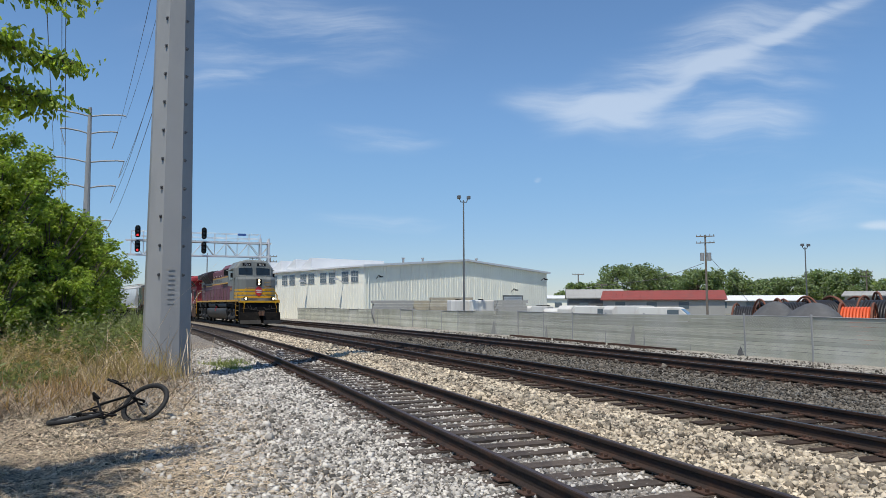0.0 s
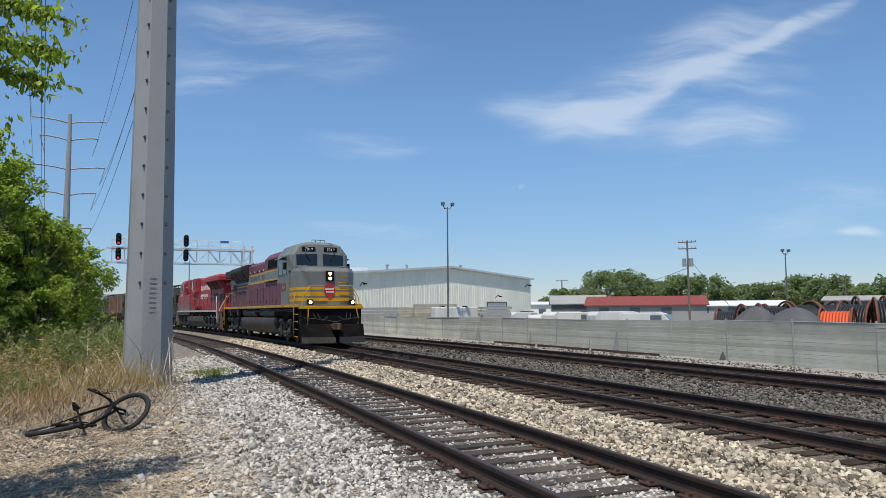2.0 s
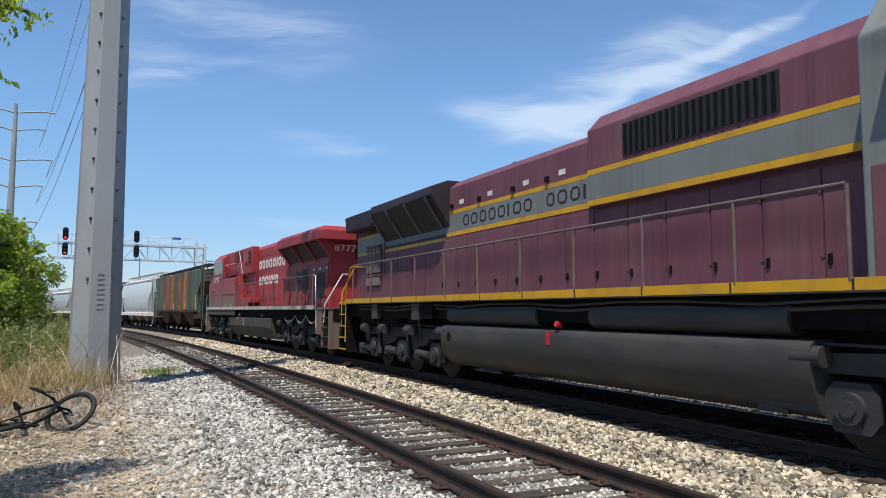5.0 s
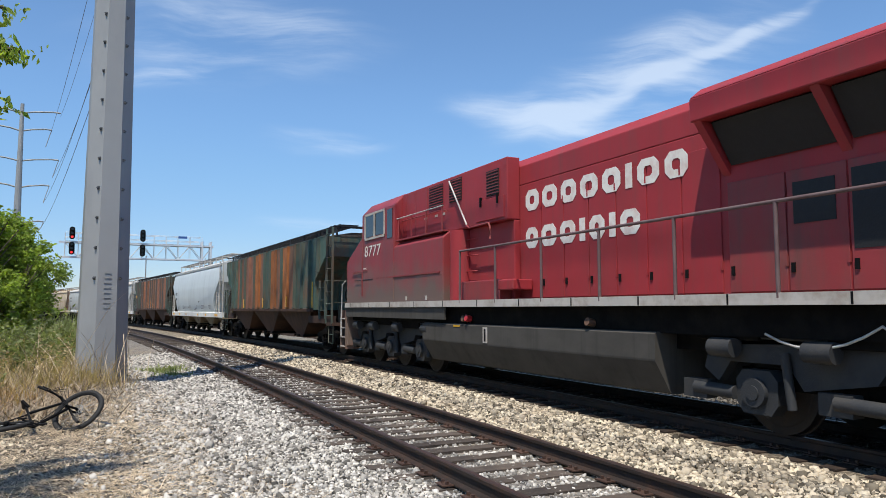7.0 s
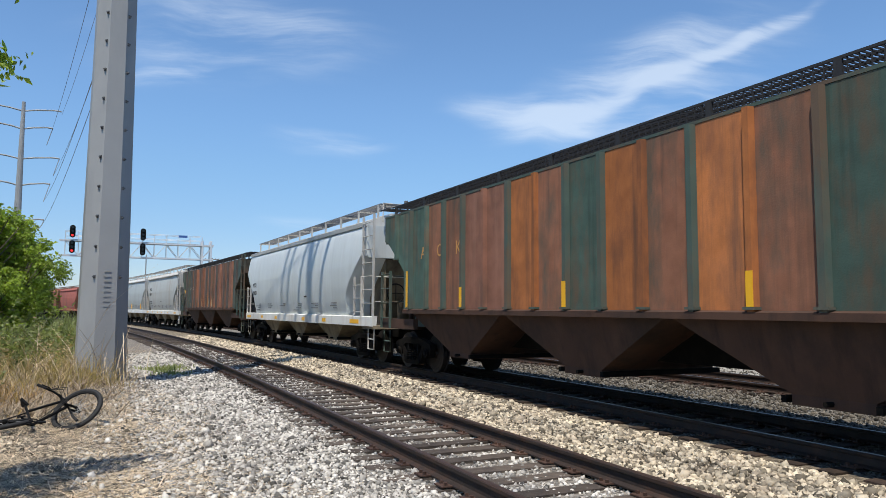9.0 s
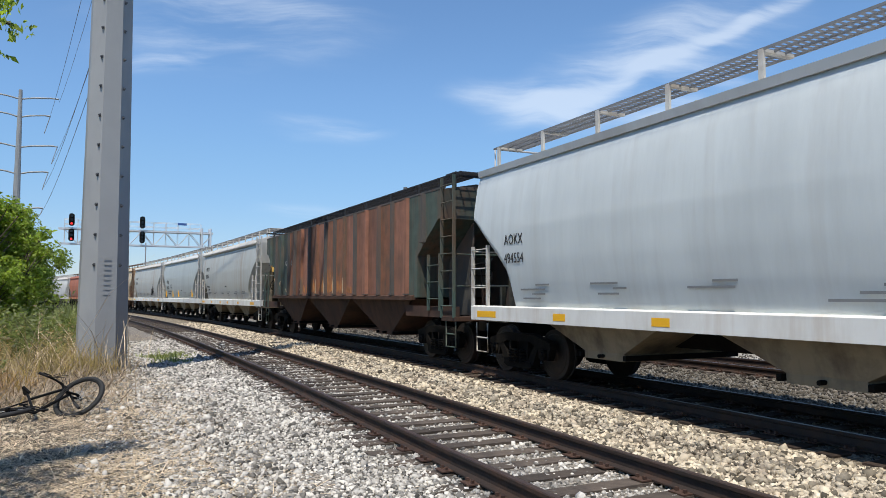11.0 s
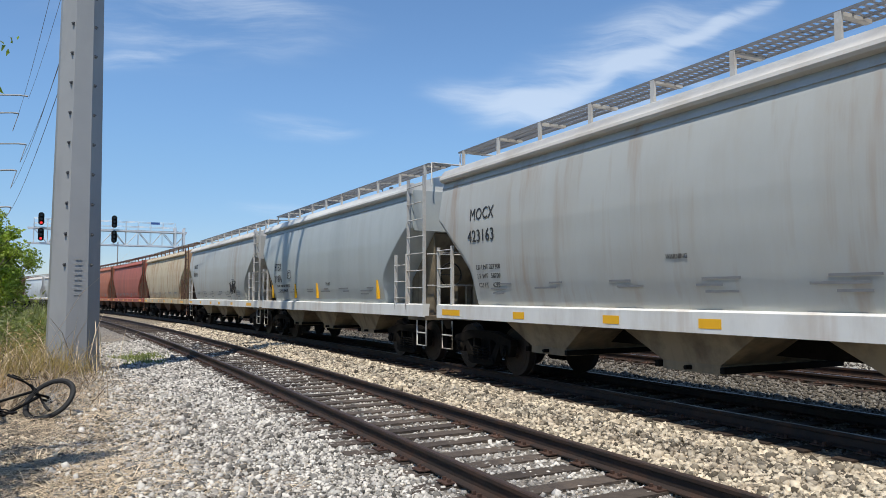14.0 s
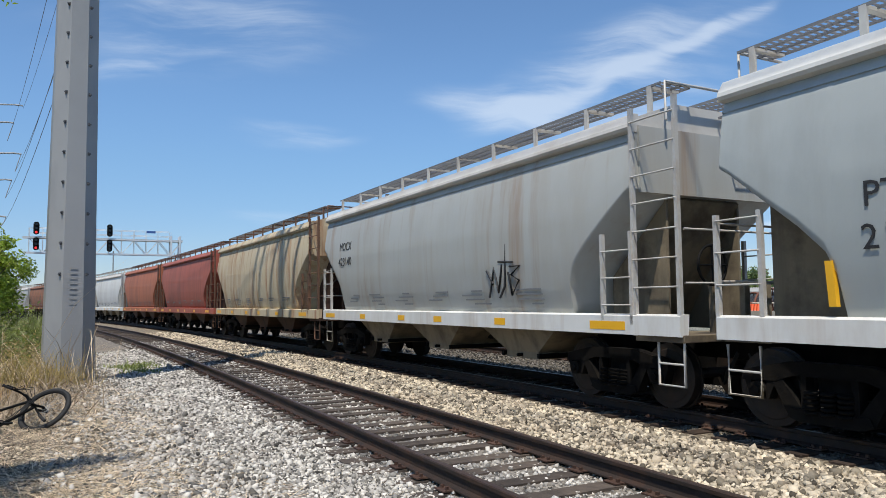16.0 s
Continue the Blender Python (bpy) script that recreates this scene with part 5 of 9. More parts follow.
    part("air_horn", horn, M["black"], lo)
    words = [0.27, 0.29, 0.29, 0.29, 0.28, 0.12, 0.29, 0.28, -0.3, 0.25, 0.29, 0.27, 0.12, 0.24, 0.12, 0.27]
    bars_for_words(lo, -hw - 0.005, o + 15.3, 3.46, 0.25, words, 0.10, M["maroon_dark"])
    # cab
    cw = 1.5
    cab = [(-cw, 1.8), (cw, 1.8), (cw, 4.34), (1.12, 4.84), (0.6, 4.98), (-0.6, 4.98), (-1.12, 4.84), (-cw, 4.34)]
    part("cab", Mesh().prism(cab, o + 3.3, o + 5.6), M["grey"], lo, "grey cab with dark windows", 0.03)
    front = Mesh()
    front.add([(-cw, o + 3.3, 3.52), (cw, o + 3.3, 3.52), (cw, o + 3.3, 4.34), (1.12, o + 3.3, 4.84), (0.6, o + 3.3, 4.98), (-0.6, o + 3.3, 4.98), (-1.12, o + 3.3, 4.84), (-cw, o + 3.3, 4.34),
               (-1.3, o + 2.9, 3.52), (1.3, o + 2.9, 3.52), (1.3, o + 3.02, 4.32), (1.0, o + 3.1, 4.76), (0.6, o + 3.12, 4.86), (-0.6, o + 3.12, 4.86), (-1.0, o + 3.1, 4.76), (-1.3, o + 3.02, 4.32)],
              [(0, 1, 9, 8), (1, 2, 10, 9), (2, 3, 11, 10), (3, 4, 12, 11), (4, 5, 13, 12), (5, 6, 14, 13), (6, 7, 15, 14), (7, 0, 8, 15), tuple(range(8, 16)), tuple(range(8))])
    part("cab_front", front, M["grey"], lo, "", 0.02)
    for sx in (-1, 1):
        part("windscreen", Mesh().add([(sx * 0.15, o + 2.935, 3.82), (sx * 1.18, o + 2.935, 3.82), (sx * 1.18, o + 3.01, 4.32), (sx * 0.15, o + 3.01, 4.38), (sx * 0.15, o + 2.92, 3.82), (sx * 1.18, o + 2.92, 3.82), (sx * 1.18, o + 2.985, 4.32), (sx * 0.15, o + 2.985, 4.38)], [(0, 1, 2, 3), (4, 5, 6, 7), (0, 1, 5, 4), (1, 2, 6, 5), (2, 3, 7, 6), (3, 0, 4, 7)]), M["glass"], lo, "dark windscreen pane")
        nb = part("number_board", Mesh().box(sx * 0.55 - 0.33, sx * 0.55 + 0.33, o + 3.03, o + 3.12, 4.5, 4.72), M["black"], lo, "lit number board", 0.01)
        lettering("number", "7019", 0.21, M["white"], lo, Matrix.Translation((sx * 0.55, o + 3.027, 4.535)) @ Matrix(((1, 0, 0, 0), (0, 0, -1, 0), (0, 1, 0, 0), (0, 0, 0, 1))))
        for a, b in ((3.65, 4.35), (4.42, 5.15)):
            part("cab_window", Mesh().box(sx * cw - 0.012, sx * cw + 0.012, o + a, o + b, 3.4, 4.15), M["glass"], lo, "cab side window", 0.004)
        part("awning", Mesh().prism([(sx * 1.46, 4.28), (sx * 1.78, 4.16), (sx * 1.78, 4.18), (sx * 1.46, 4.31)], o + 3.7, o + 5.2), M["grey"], lo)
        part("cab_door", Mesh().box(sx * cw - 0.015, sx * cw + 0.015, o + 4.75, o + 5.5, 1.85, 3.0), M["maroon"], lo, "", 0.01)
        part("number_panel", Mesh().box(sx * cw - 0.006, sx * cw + 0.006, o + 3.7, o + 4.7, 2.55, 2.95), M["maroon"], lo)
    side_text(lo, "7019", -cw - 0.009, o + 4.2, 2.63, 0.3, M["yellow"])
    part("roof_hoop", Mesh().tube([(-0.3, o + 3.4, 4.97), (-0.3, o + 3.4, 5.1), (0.35, o + 3.4, 5.1), (0.35, o + 3.4, 4.97)], 0.018, 6), M["greydk"], lo)
    for sx in (-1, 1):
        part("wiper", Mesh().tube([(sx * 0.75, o + 2.97, 4.42), (sx * 0.7, o + 2.93, 4.3), (sx * 0.5, o + 2.92, 4.0)], 0.012, 5), M["black"], lo)
        part("nose_shoulder", Mesh().prism([(sx * 0.8, o + 2.2), (sx * 1.3, o + 2.45), (sx * 1.3, o + 3.0), (sx * 0.8, o + 3.0)], 3.6, 3.74, "z"), M["grey"], lo, "", 0.03)
        part("mirror", Mesh().box(sx * 1.62 - 0.08, sx * 1.62 + 0.08, o + 3.45, o + 3.5, 3.6, 3.95), M["black"], lo, "", 0.015)
        part("pilot_rail", Mesh().tube([(sx * 1.15, o + 0.84, 1.7), (sx * 1.2, o + 0.7, 1.3), (sx * 1.2, o + 0.72, 0.95)], 0.02, 6), M["yellow"], lo)
    part("uncoupling_lever", Mesh().tube([(-1.35, o + 0.82, 1.25), (-0.5, o + 0.74, 1.18), (0.1, o + 0.7, 1.05), (0.5, o + 0.74, 1.18), (1.35, o + 0.82, 1.25)], 0.016, 6), M["tank2"], lo)
    # nose
    def ring(z, k=1.0):
        return [(-1.42, o + 3.3), (-1.42, o + 2.05), (-0.95, o + 1.35), (0.95, o + 1.35), (1.42, o + 2.05), (1.42, o + 3.3)]
    part("nose", Mesh().prism(ring(0), 1.8, 3.42, "z").prism(ring(0), 3.42, 3.62, "z", [(-1.36, o + 3.3), (-1.36, o + 2.15), (-0.9, o + 1.5), (0.9, o + 1.5), (1.36, o + 2.15), (1.36, o + 3.3)]), M["grey"], lo, "grey short hood with gold bands", 0.02)
    big = [(-1.426, o + 3.3), (-1.426, o + 2.047), (-0.953, o + 1.344), (0.953, o + 1.344), (1.426, o + 2.047), (1.426, o + 3.3)]
    for z0, z1 in ((2.02, 2.17), (2.27, 2.47), (2.55, 2.70)):
        part("gold_band", Mesh().prism(big, z0, z1, "z"), M["yellow"], lo, "gold band round the nose")
    herald = Mesh().prism([(0.26 * math.cos(a) * (1.0 if math.sin(a) > -0.5 else 0.85), 2.52 + 0.36 * math.sin(a)) for a in np.linspace(0, 2 * math.pi, 25)[:-1]], o + 1.31, o + 1.336)
    part("herald", herald, M["logo_red"], lo, "red oval herald plate")
    part("herald_script", Mesh().box(-0.22, 0.2, o + 1.304, o + 1.31, 2.56, 2.63).box(-0.17, 0.2, o + 1.304, o + 1.31, 2.42, 2.49), M["white"], lo)
    hl = part("headlight_box", Mesh().box(-0.2, 0.2, o + 1.28, o + 1.36, 2.96, 3.46), M["black"], lo, "", 0.02)
    for z in (3.09, 3.32):
        part("headlight", Mesh().cyl((0, o + 1.24, z), (0, o + 1.29, z), 0.075, 18), M["lamp"], hl, "glowing headlight")
    for sx in (-1, 1):
        dl = part("ditch_light_box", Mesh().box(sx * 1.02 - 0.14, sx * 1.02 + 0.14, o + 0.98, o + 1.15, 1.85, 2.1), M["black"], lo, "", 0.02)
        part("ditch_light", Mesh().cyl((sx * 1.02, o + 0.94, 1.97), (sx * 1.02, o + 0.99, 1.97), 0.075, 16), M["lamp"], dl, "glowing ditch light")
        part("nose_rail", Mesh().tube([(sx * 0.35, o + 1.1, 2.75), (sx * 1.0, o + 1.1, 2.75), (sx * 1.35, o + 1.1, 2.2), (sx * 1.42, o + 1.08, 1.5), (sx * 1.42, o + 1.05, 0.95)], 0.022, 8), M["yellow"], lo, "yellow grab rail")
        part("step_rail", Mesh().tube([(sx * 1.2, o + 2.1, 2.6), (sx * 1.5, o + 2.0, 2.3), (sx * 1.55, o + 1.95, 1.8), (sx * 1.55, o + 1.95, 0.7)], 0.022, 8), M["yellow"], lo, "yellow grab rail")
        grab = Mesh()
        for z in (2.2, 2.55, 2.9, 3.2):
            grab.tube([(0.42, o + 1.33, z), (0.42, o + 1.26, z), (0.85, o + 1.26, z), (0.85, o + 1.33, z)], 0.014, 6)
    part("nose_grabs", grab, M["yellow"], lo)
    part("anticlimber", Mesh().box(-1.5, 1.5, o + 0.85, o + 1.35, 1.66, 1.8), M["yellow"], lo, "yellow front platform edge", 0.02)
    part("pilot", Mesh().box(-1.45, 1.45, o + 0.95, o + 1.3, 0.5, 1.66), M["black"], lo, "", 0.03)
    plow = Mesh()
    for sx in (-1, 1):
        plow.prism([(sx * 0.08, o + 0.0), (sx * 1.5, o + 0.55), (sx * 1.5, o + 0.95), (sx * 0.08, o + 0.95)], 0.12, 0.95, "z", [(sx * 0.2, o + 0.5), (sx * 1.5, o + 0.8), (sx * 1.5, o + 0.95), (sx * 0.2, o + 0.95)])
    part("plow", plow, M["under"], lo, "black snow plow with a scuffed lower lip", 0.02)
    lip = Mesh()
    for sx in (-1, 1):
        lip.prism([(sx * 0.1, o - 0.02), (sx * 1.5, o + 0.53), (sx * 1.5, o + 0.58), (sx * 0.1, o + 0.03)], 0.11, 0.38, "z")
    part("plow_lip", lip, M["tank2"], lo, "scuffed grey lower lip")
    coupler(lo, o + 0.95, -0.9)
    hoses = Mesh()
    for k in (-0.9, -0.7, 0.7, 0.9):
        hoses.tube([(k, o + 0.9, 1.45), (k * 0.9, o + 0.72, 1.2), (k * 0.6, o + 0.62, 1.12), (k * 0.35, o + 0.75, 1.3)], 0.022, 6)
    part("hoses", hoses, M["rubber"], lo)
    ant = Mesh().cyl((0.1, o + 4.2, 4.96), (0.1, o + 4.2, 5.2), 0.02, 6).box(-0.35, 0.0, o + 4.0, o + 4.5, 4.96, 5.04).cyl((0.4, o + 4.6, 4.96), (0.5, o + 4.55, 5.25), 0.012, 6)
    part("antenna", ant, M["black"], lo)
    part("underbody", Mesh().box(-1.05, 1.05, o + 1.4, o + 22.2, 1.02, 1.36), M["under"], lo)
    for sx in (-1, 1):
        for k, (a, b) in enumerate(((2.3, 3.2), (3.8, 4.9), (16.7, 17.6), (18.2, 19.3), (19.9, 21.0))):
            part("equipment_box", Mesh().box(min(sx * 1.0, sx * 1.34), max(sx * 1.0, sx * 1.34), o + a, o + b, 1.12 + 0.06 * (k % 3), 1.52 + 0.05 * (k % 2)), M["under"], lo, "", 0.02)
    for sx in (-1, 1):
        for x, z, r in ((1.40, 1.68, 0.022), (1.36, 1.60, 0.03), (1.30, 1.50, 0.018)):
            pts = [(sx * x, o + 1.9 + 1.27 * k, z - (0.05 if k % 3 == 1 else 0.0)) for k in range(16)]
            part("brake_pipe", Mesh().tube(pts, r, 6), M["tank"], lo)
        for y in (16.6, 19.35):
            part("junction_box", Mesh().box(sx * 1.4 - 0.08, sx * 1.4 + 0.08, o + y, o + y + 0.42, 1.32, 1.72), M["tank"], lo, "", 0.02)
            part("sand_pipe", Mesh().tube([(sx * 1.38, o + y + 0.2, 1.35), (sx * 1.3, o + y + 0.3, 1.1), (sx * 1.12, o + y + 0.5, 0.7), (sx * 0.95, o + y + 0.6, 0.25)], 0.025, 6), M["tank"], lo)
        for k in range(13):
            part("sill_seam", Mesh().box(sx * 1.552 - 0.004, sx * 1.552 + 0.004, o + 2.6 + 1.55 * k, o + 2.625 + 1.55 * k, 1.765, 1.885), M["maroon_dark"], lo)
    # running gear
    tk = fuel_tank(lo, o + 6.3, o + 15.4, M["tank"])
    for sx in (-1, 1):
        for a, b in ((6.6, 10.2), (11.7, 15.2)):
            mb = Mesh()
            mb.cyl((sx * 1.22, o + a, 1.46), (sx * 1.22, o + b, 1.46), 0.2, 20)
            part("air_reservoir", mb, M["tank"], lo, "", 0.03)
        part("tank_gauge", Mesh().cyl((sx * 1.455, o + 15.0, 0.98), (sx * 1.475, o + 15.0, 0.98), 0.1, 16), M["black"], tk)
        part("fuel_filler", Mesh().box(sx * 1.475 - 0.02, sx * 1.475 + 0.02, o + 11.17, o + 11.27, 0.98, 1.2), M["logo_red"], tk, "red fuel cut-off")
        part("filler_cap", Mesh().cyl((sx * 1.36, o + 11.0, 1.3), (sx * 1.47, o + 11.0, 1.33), 0.055, 10), M["logo_red"], tk, "red filler cap")
        part("battery_box", Mesh().box(sx * 1.35 - 0.1, sx * 1.35 + 0.1, o + 15.9, o + 16.5, 1.35, 1.7), M["under"], lo, "", 0.02)
        posts = [o + y for y in (5.75, 7.2, 8.8, 10.4, 12.0, 13.6, 15.1, 16.7, 18.2, 19.7, 21.2)]
        handrail(lo, sx * 1.53, posts, 1.85, 2.86, M["rail_paint"])
        part("end_rail", Mesh().tube([(sx * 1.53, o + 21.2, 2.86), (sx * 1.53, o + 21.5, 2.8), (sx * 1.5, o + 21.9, 2.2), (sx * 1.5, o + 21.95, 0.6)], 0.024, 8), M["yellow"], lo, "yellow grab rail")
        part("end_rail", Mesh().tube([(sx * 0.95, o + 21.6, 2.86), (sx * 1.1, o + 22.3, 2.9), (sx * 1.45, o + 22.45, 2.1), (sx * 1.45, o + 22.5, 0.9)], 0.024, 8), M["yellow"], lo, "yellow grab rail")
        steps(lo, o + 21.9, o + 22.5, sx * 1.5, 1.75, M["under"], M["yellow"])
        steps(lo, o + 1.3, o + 1.95, sx * 1.5, 1.75, M["under"], M["yellow"])
    part("rear_platform", Mesh().box(-1.4, 1.4, o + 21.9, o + 22.9, 1.72, 1.82), M["yellow"], lo, "", 0.01)
    part("rear_cabinet", Mesh().box(-0.8, -0.35, o + 22.55, o + 22.85, 1.82, 2.65), M["yellow"], lo, "yellow control stand", 0.03)
    part("rear_pilot", Mesh().box(-1.45, 1.45, o + 22.4, o + 22.6, 0.4, 1.72), M["under"], lo, "", 0.02)
    coupler(lo, o + 22.2, 0.7)
    loco_truck(lo, o + 4.0)
    loco_truck(lo, o + 18.15)
    ROLL.append((lo, 11.0, 7.0))


def second_locomotive():
    lo = thing("locomotive", "weathered red diesel locomotive running hood first behind another", "locomotive", "locomotives of the train")
    o = -33.75
    hw = 0.95
    part("frame", Mesh().box(-1.35, 1.35, o + 23.6, o + 44.2, 1.2, 1.6), M["under"], lo)
    for sx in (-1, 1):
        part("walkway", Mesh().box(min(sx * 0.9, sx * 1.52), max(sx * 0.9, sx * 1.52), o + 23.6, o + 44.4, 1.58, 1.64), M["redgrime"], lo)
        part("side_sill", Mesh().box(sx * 1.53 - 0.02, sx * 1.53 + 0.02, o + 24.9, o + 44.4, 1.58, 1.72), M["sill"], lo, "scuffed white walkway edge")
    part("hood", Mesh().box(-hw, hw, o + 25.22, o + 36.4, 1.64, 3.98), M["red"], lo, "", 0.015)
    part("upper_hood", Mesh().prism([(-hw, 3.98), (hw, 3.98), (hw, 4.36), (0.75, 4.56), (-0.75, 4.56), (-hw, 4.36)], o + 29.5, o + 36.4), M["red"], lo, "", 0.02)
    # radiator box: overhanging, with cut corners at its end
    plan = [(-1.5, o + 30.0), (-1.5, o + 24.75), (-1.4, o + 24.65), (1.4, o + 24.65), (1.5, o + 24.75), (1.5, o + 30.0)]
    part("radiator_cab", Mesh().prism(plan, 3.98, 4.3, "z").prism(plan, 4.3, 4.46, "z", [(p[0] * 0.86, p[1] + (0.15 if p[1] < o + 26 else 0)) for p in plan]), M["red"], lo, "red overhanging radiator housing", 0.02)
    part("hood_end", Mesh().prism([(-hw, o + 25.22), (-0.9, o + 25.17), (0.9, o + 25.17), (hw, o + 25.22)], 1.64, 4.0, "z"), M["red"], lo, "", 0.0)
    part("front_platform", Mesh().box(-1.5, 1.5, o + 23.6, o + 25.2, 1.645, 1.66), M["redgrime"], lo)
    # black plate for the recess below the headlight, its shade put into the colour
    part("dark_recess_plate", Mesh().box(0.0, 0.3, o + 25.14, o + 25.18, 3.35, 3.72), M["grille"], lo)
    eb = part("end_headlight", Mesh().box(-0.17, 0.17, o + 24.55, o + 24.67, 3.82, 4.27), M["black"], lo, "", 0.02)
    for z in (3.92, 4.13):
        part("lens", Mesh().cyl((0, o + 24.52, z), (0, o + 24.57, z), 0.09, 16), M["white"], eb, "unlit headlight")
    for sx in (-1, 1):
        x = sx * hw
        # braces under the overhang with black grilles between
        for y in (25.0, 26.6, 28.2, 29.9):
            part("brace", Mesh().prism([(sx * hw, 3.3), (sx * 1.48, 4.0), (sx * hw, 4.0)], o + y - 0.06, o + y + 0.06), M["red"], lo)
        for a, b in ((25.1, 26.5), (26.7, 28.1), (28.3, 29.8)):
            part("radiator_grille", Mesh().prism([(sx * (hw + 0.03), 3.42), (sx * 1.32, 3.95), (sx * 1.30, 3.97), (sx * (hw + 0.01), 3.45)], o + a, o + b), M["grille"], lo, "black radiator mesh")
        # darker red than the other doors: the overhang's shade put into their colour
        doors(lo, x, [o + y for y in (25.25, 25.55, 25.9, 26.6, 27.4, 28.2, 29.0, 29.9)], 1.75, 3.2, M["reddk"])
        for a, b, z0, z1 in ((25.58, 25.85, 2.0, 2.9), (25.95, 26.45, 2.0, 2.9), (27.5, 28.15, 2.2, 3.1), (28.35, 28.9, 2.55, 3.05)):
            part("door_grille", Mesh().box(min(x, x + sx * 0.03), max(x, x + sx * 0.03), o + a, o + b, z0, z1), M["grille"], lo)
        for y in (25.3, 26.0, 26.7):
            part("sticker", Mesh().box(min(x, x + sx * 0.028), max(x, x + sx * 0.028), o + y, o + y + 0.18, 3.0, 3.08), M["white"], lo)
        doors(lo, x, [o + 30.0 + 0.72 * i for i in range(8)], 1.75, 3.75, M["red"])
        # inverter section with louvred openings up high
        part("upper_panel", Mesh().box(min(x, x + sx * 0.3), max(x, x + sx * 0.3), o + 35.1, o + 40.5, 3.3, 4.55), M["red"], lo, "", 0.02)
        part("relay_cabinet", Mesh().box(min(x, x + sx * 0.14), max(x, x + sx * 0.14), o + 35.1, o + 37.5, 1.64, 3.3), M["red"], lo, "", 0.02)
        part("low_cabinet", Mesh().box(min(x, x + sx * 0.42), max(x, x + sx * 0.42), o + 35.2, o + 37.0, 1.64, 2.12), M["reddk"], lo, "", 0.02)
        for a, b, z0 in ((35.4, 35.9, 3.85), (37.05, 37.65, 3.95), (38.0, 38.75, 3.95)):
            lv = Mesh().box(sx * 1.255 - 0.012, sx * 1.255 + 0.012, o + a, o + b, z0, z0 + 0.52)
            pan = part("louvre_opening", lv, M["grille"], lo)
            sl = Mesh()
            for z in np.linspace(z0 + 0.03, z0 + 0.47, 8):
                sl.box(sx * 1.27 - 0.02, sx * 1.27 + 0.02, o + a, o + b, z, z + 0.018)
            part("louvre", sl, M["reddk"], pan)
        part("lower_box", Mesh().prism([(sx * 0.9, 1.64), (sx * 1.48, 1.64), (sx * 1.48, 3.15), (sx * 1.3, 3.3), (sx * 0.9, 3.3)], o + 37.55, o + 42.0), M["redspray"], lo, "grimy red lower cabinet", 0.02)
        part("drip_rail", Mesh().box(sx * 1.49 - 0.012, sx * 1.49 + 0.012, o + 37.7, o + 41.8, 2.36, 2.40), M["reddk"], lo)
        part("slanted_rail", Mesh().tube([(sx * 1.3, o + 37.6, 4.45), (sx * 1.34, o + 36.65, 3.34)], 0.02, 6), M["ladder"], lo, "pale slanted grab rail")
        part("shelf_rail", Mesh().tube([(sx * 1.34, o + 36.65, 3.32), (sx * 1.36, o + 36.5, 3.26), (sx * 1.36, o + 35.65, 3.28), (sx * 1.36, o + 35.6, 3.2), (sx * 1.36, o + 35.6, 2.95)], 0.02, 6), M["reddk"], lo)
        part("upper_rail", Mesh().tube([(sx * 1.3, o + 37.7, 3.78), (sx * 1.34, o + 37.8, 3.82), (sx * 1.34, o + 40.3, 3.82), (sx * 1.3, o + 40.4, 3.78)], 0.014, 6), M["reddk"], lo)
        for y in (38.9, 39.6, 40.2):
            part("panel_seam", Mesh().box(sx * 1.255 - 0.006, sx * 1.255 + 0.006, o + y, o + y + 0.03, 3.32, 4.5), M["reddk"], lo)
        for z in (2.0, 2.35, 2.7, 3.05):
            part("grab_iron", Mesh().tube([(sx * 1.08, o + 36.6, z), (sx * 1.16, o + 36.6, z), (sx * 1.16, o + 37.0, z), (sx * 1.08, o + 37.0, z)], 0.013, 6), M["red"], lo)
    part("inverter_core", Mesh().prism([(-0.94, 1.64), (0.94, 1.64), (0.94, 4.42), (0.7, 4.62), (-0.7, 4.62), (-0.94, 4.42)], o + 36.4, o + 40.5), M["red"], lo)
    fan = Mesh()
    for y in (26.0, 27.4, 28.8):
        fan.cyl((0, o + y, 4.44), (0, o + y, 4.49), 0.6, 24)
    part("roof_fan", fan, M["black"], lo)
    stack = Mesh().box(-0.4, 0.4, o + 30.6, o + 31.6, 4.54, 4.7).box(-0.5, 0.5, o + 34.8, o + 35.8, 4.54, 4.62)
    part("exhaust_stack", stack, M["black"], lo, "", 0.03)
    horn = Mesh()
    for k in (-0.15, 0.1):
        horn.cyl((k, o + 33.6, 4.68), (k, o + 33.2, 4.7), 0.03, 8, 0.09)
    horn.box(-0.3, 0.3, o + 33.55, o + 33.7, 4.55, 4.7)
    part("air_horn", horn, M["black"], lo)
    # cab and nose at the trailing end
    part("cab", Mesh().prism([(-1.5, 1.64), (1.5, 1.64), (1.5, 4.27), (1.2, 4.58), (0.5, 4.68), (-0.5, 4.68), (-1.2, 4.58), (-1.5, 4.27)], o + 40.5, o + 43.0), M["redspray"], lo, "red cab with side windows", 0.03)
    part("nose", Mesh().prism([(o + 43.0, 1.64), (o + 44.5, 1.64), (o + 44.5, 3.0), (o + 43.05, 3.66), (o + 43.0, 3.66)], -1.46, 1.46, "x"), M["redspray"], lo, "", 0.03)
    for sx in (-1, 1):
        for a, b in ((40.58, 40.95), (41.2, 41.88), (41.95, 42.65)):
            part("cab_window", Mesh().box(sx * 1.5 - 0.012, sx * 1.5 + 0.012, o + a, o + b, 3.58 if a > 41.0 else 3.42, 4.2), M["glass"], lo, "cab side window", 0.004)
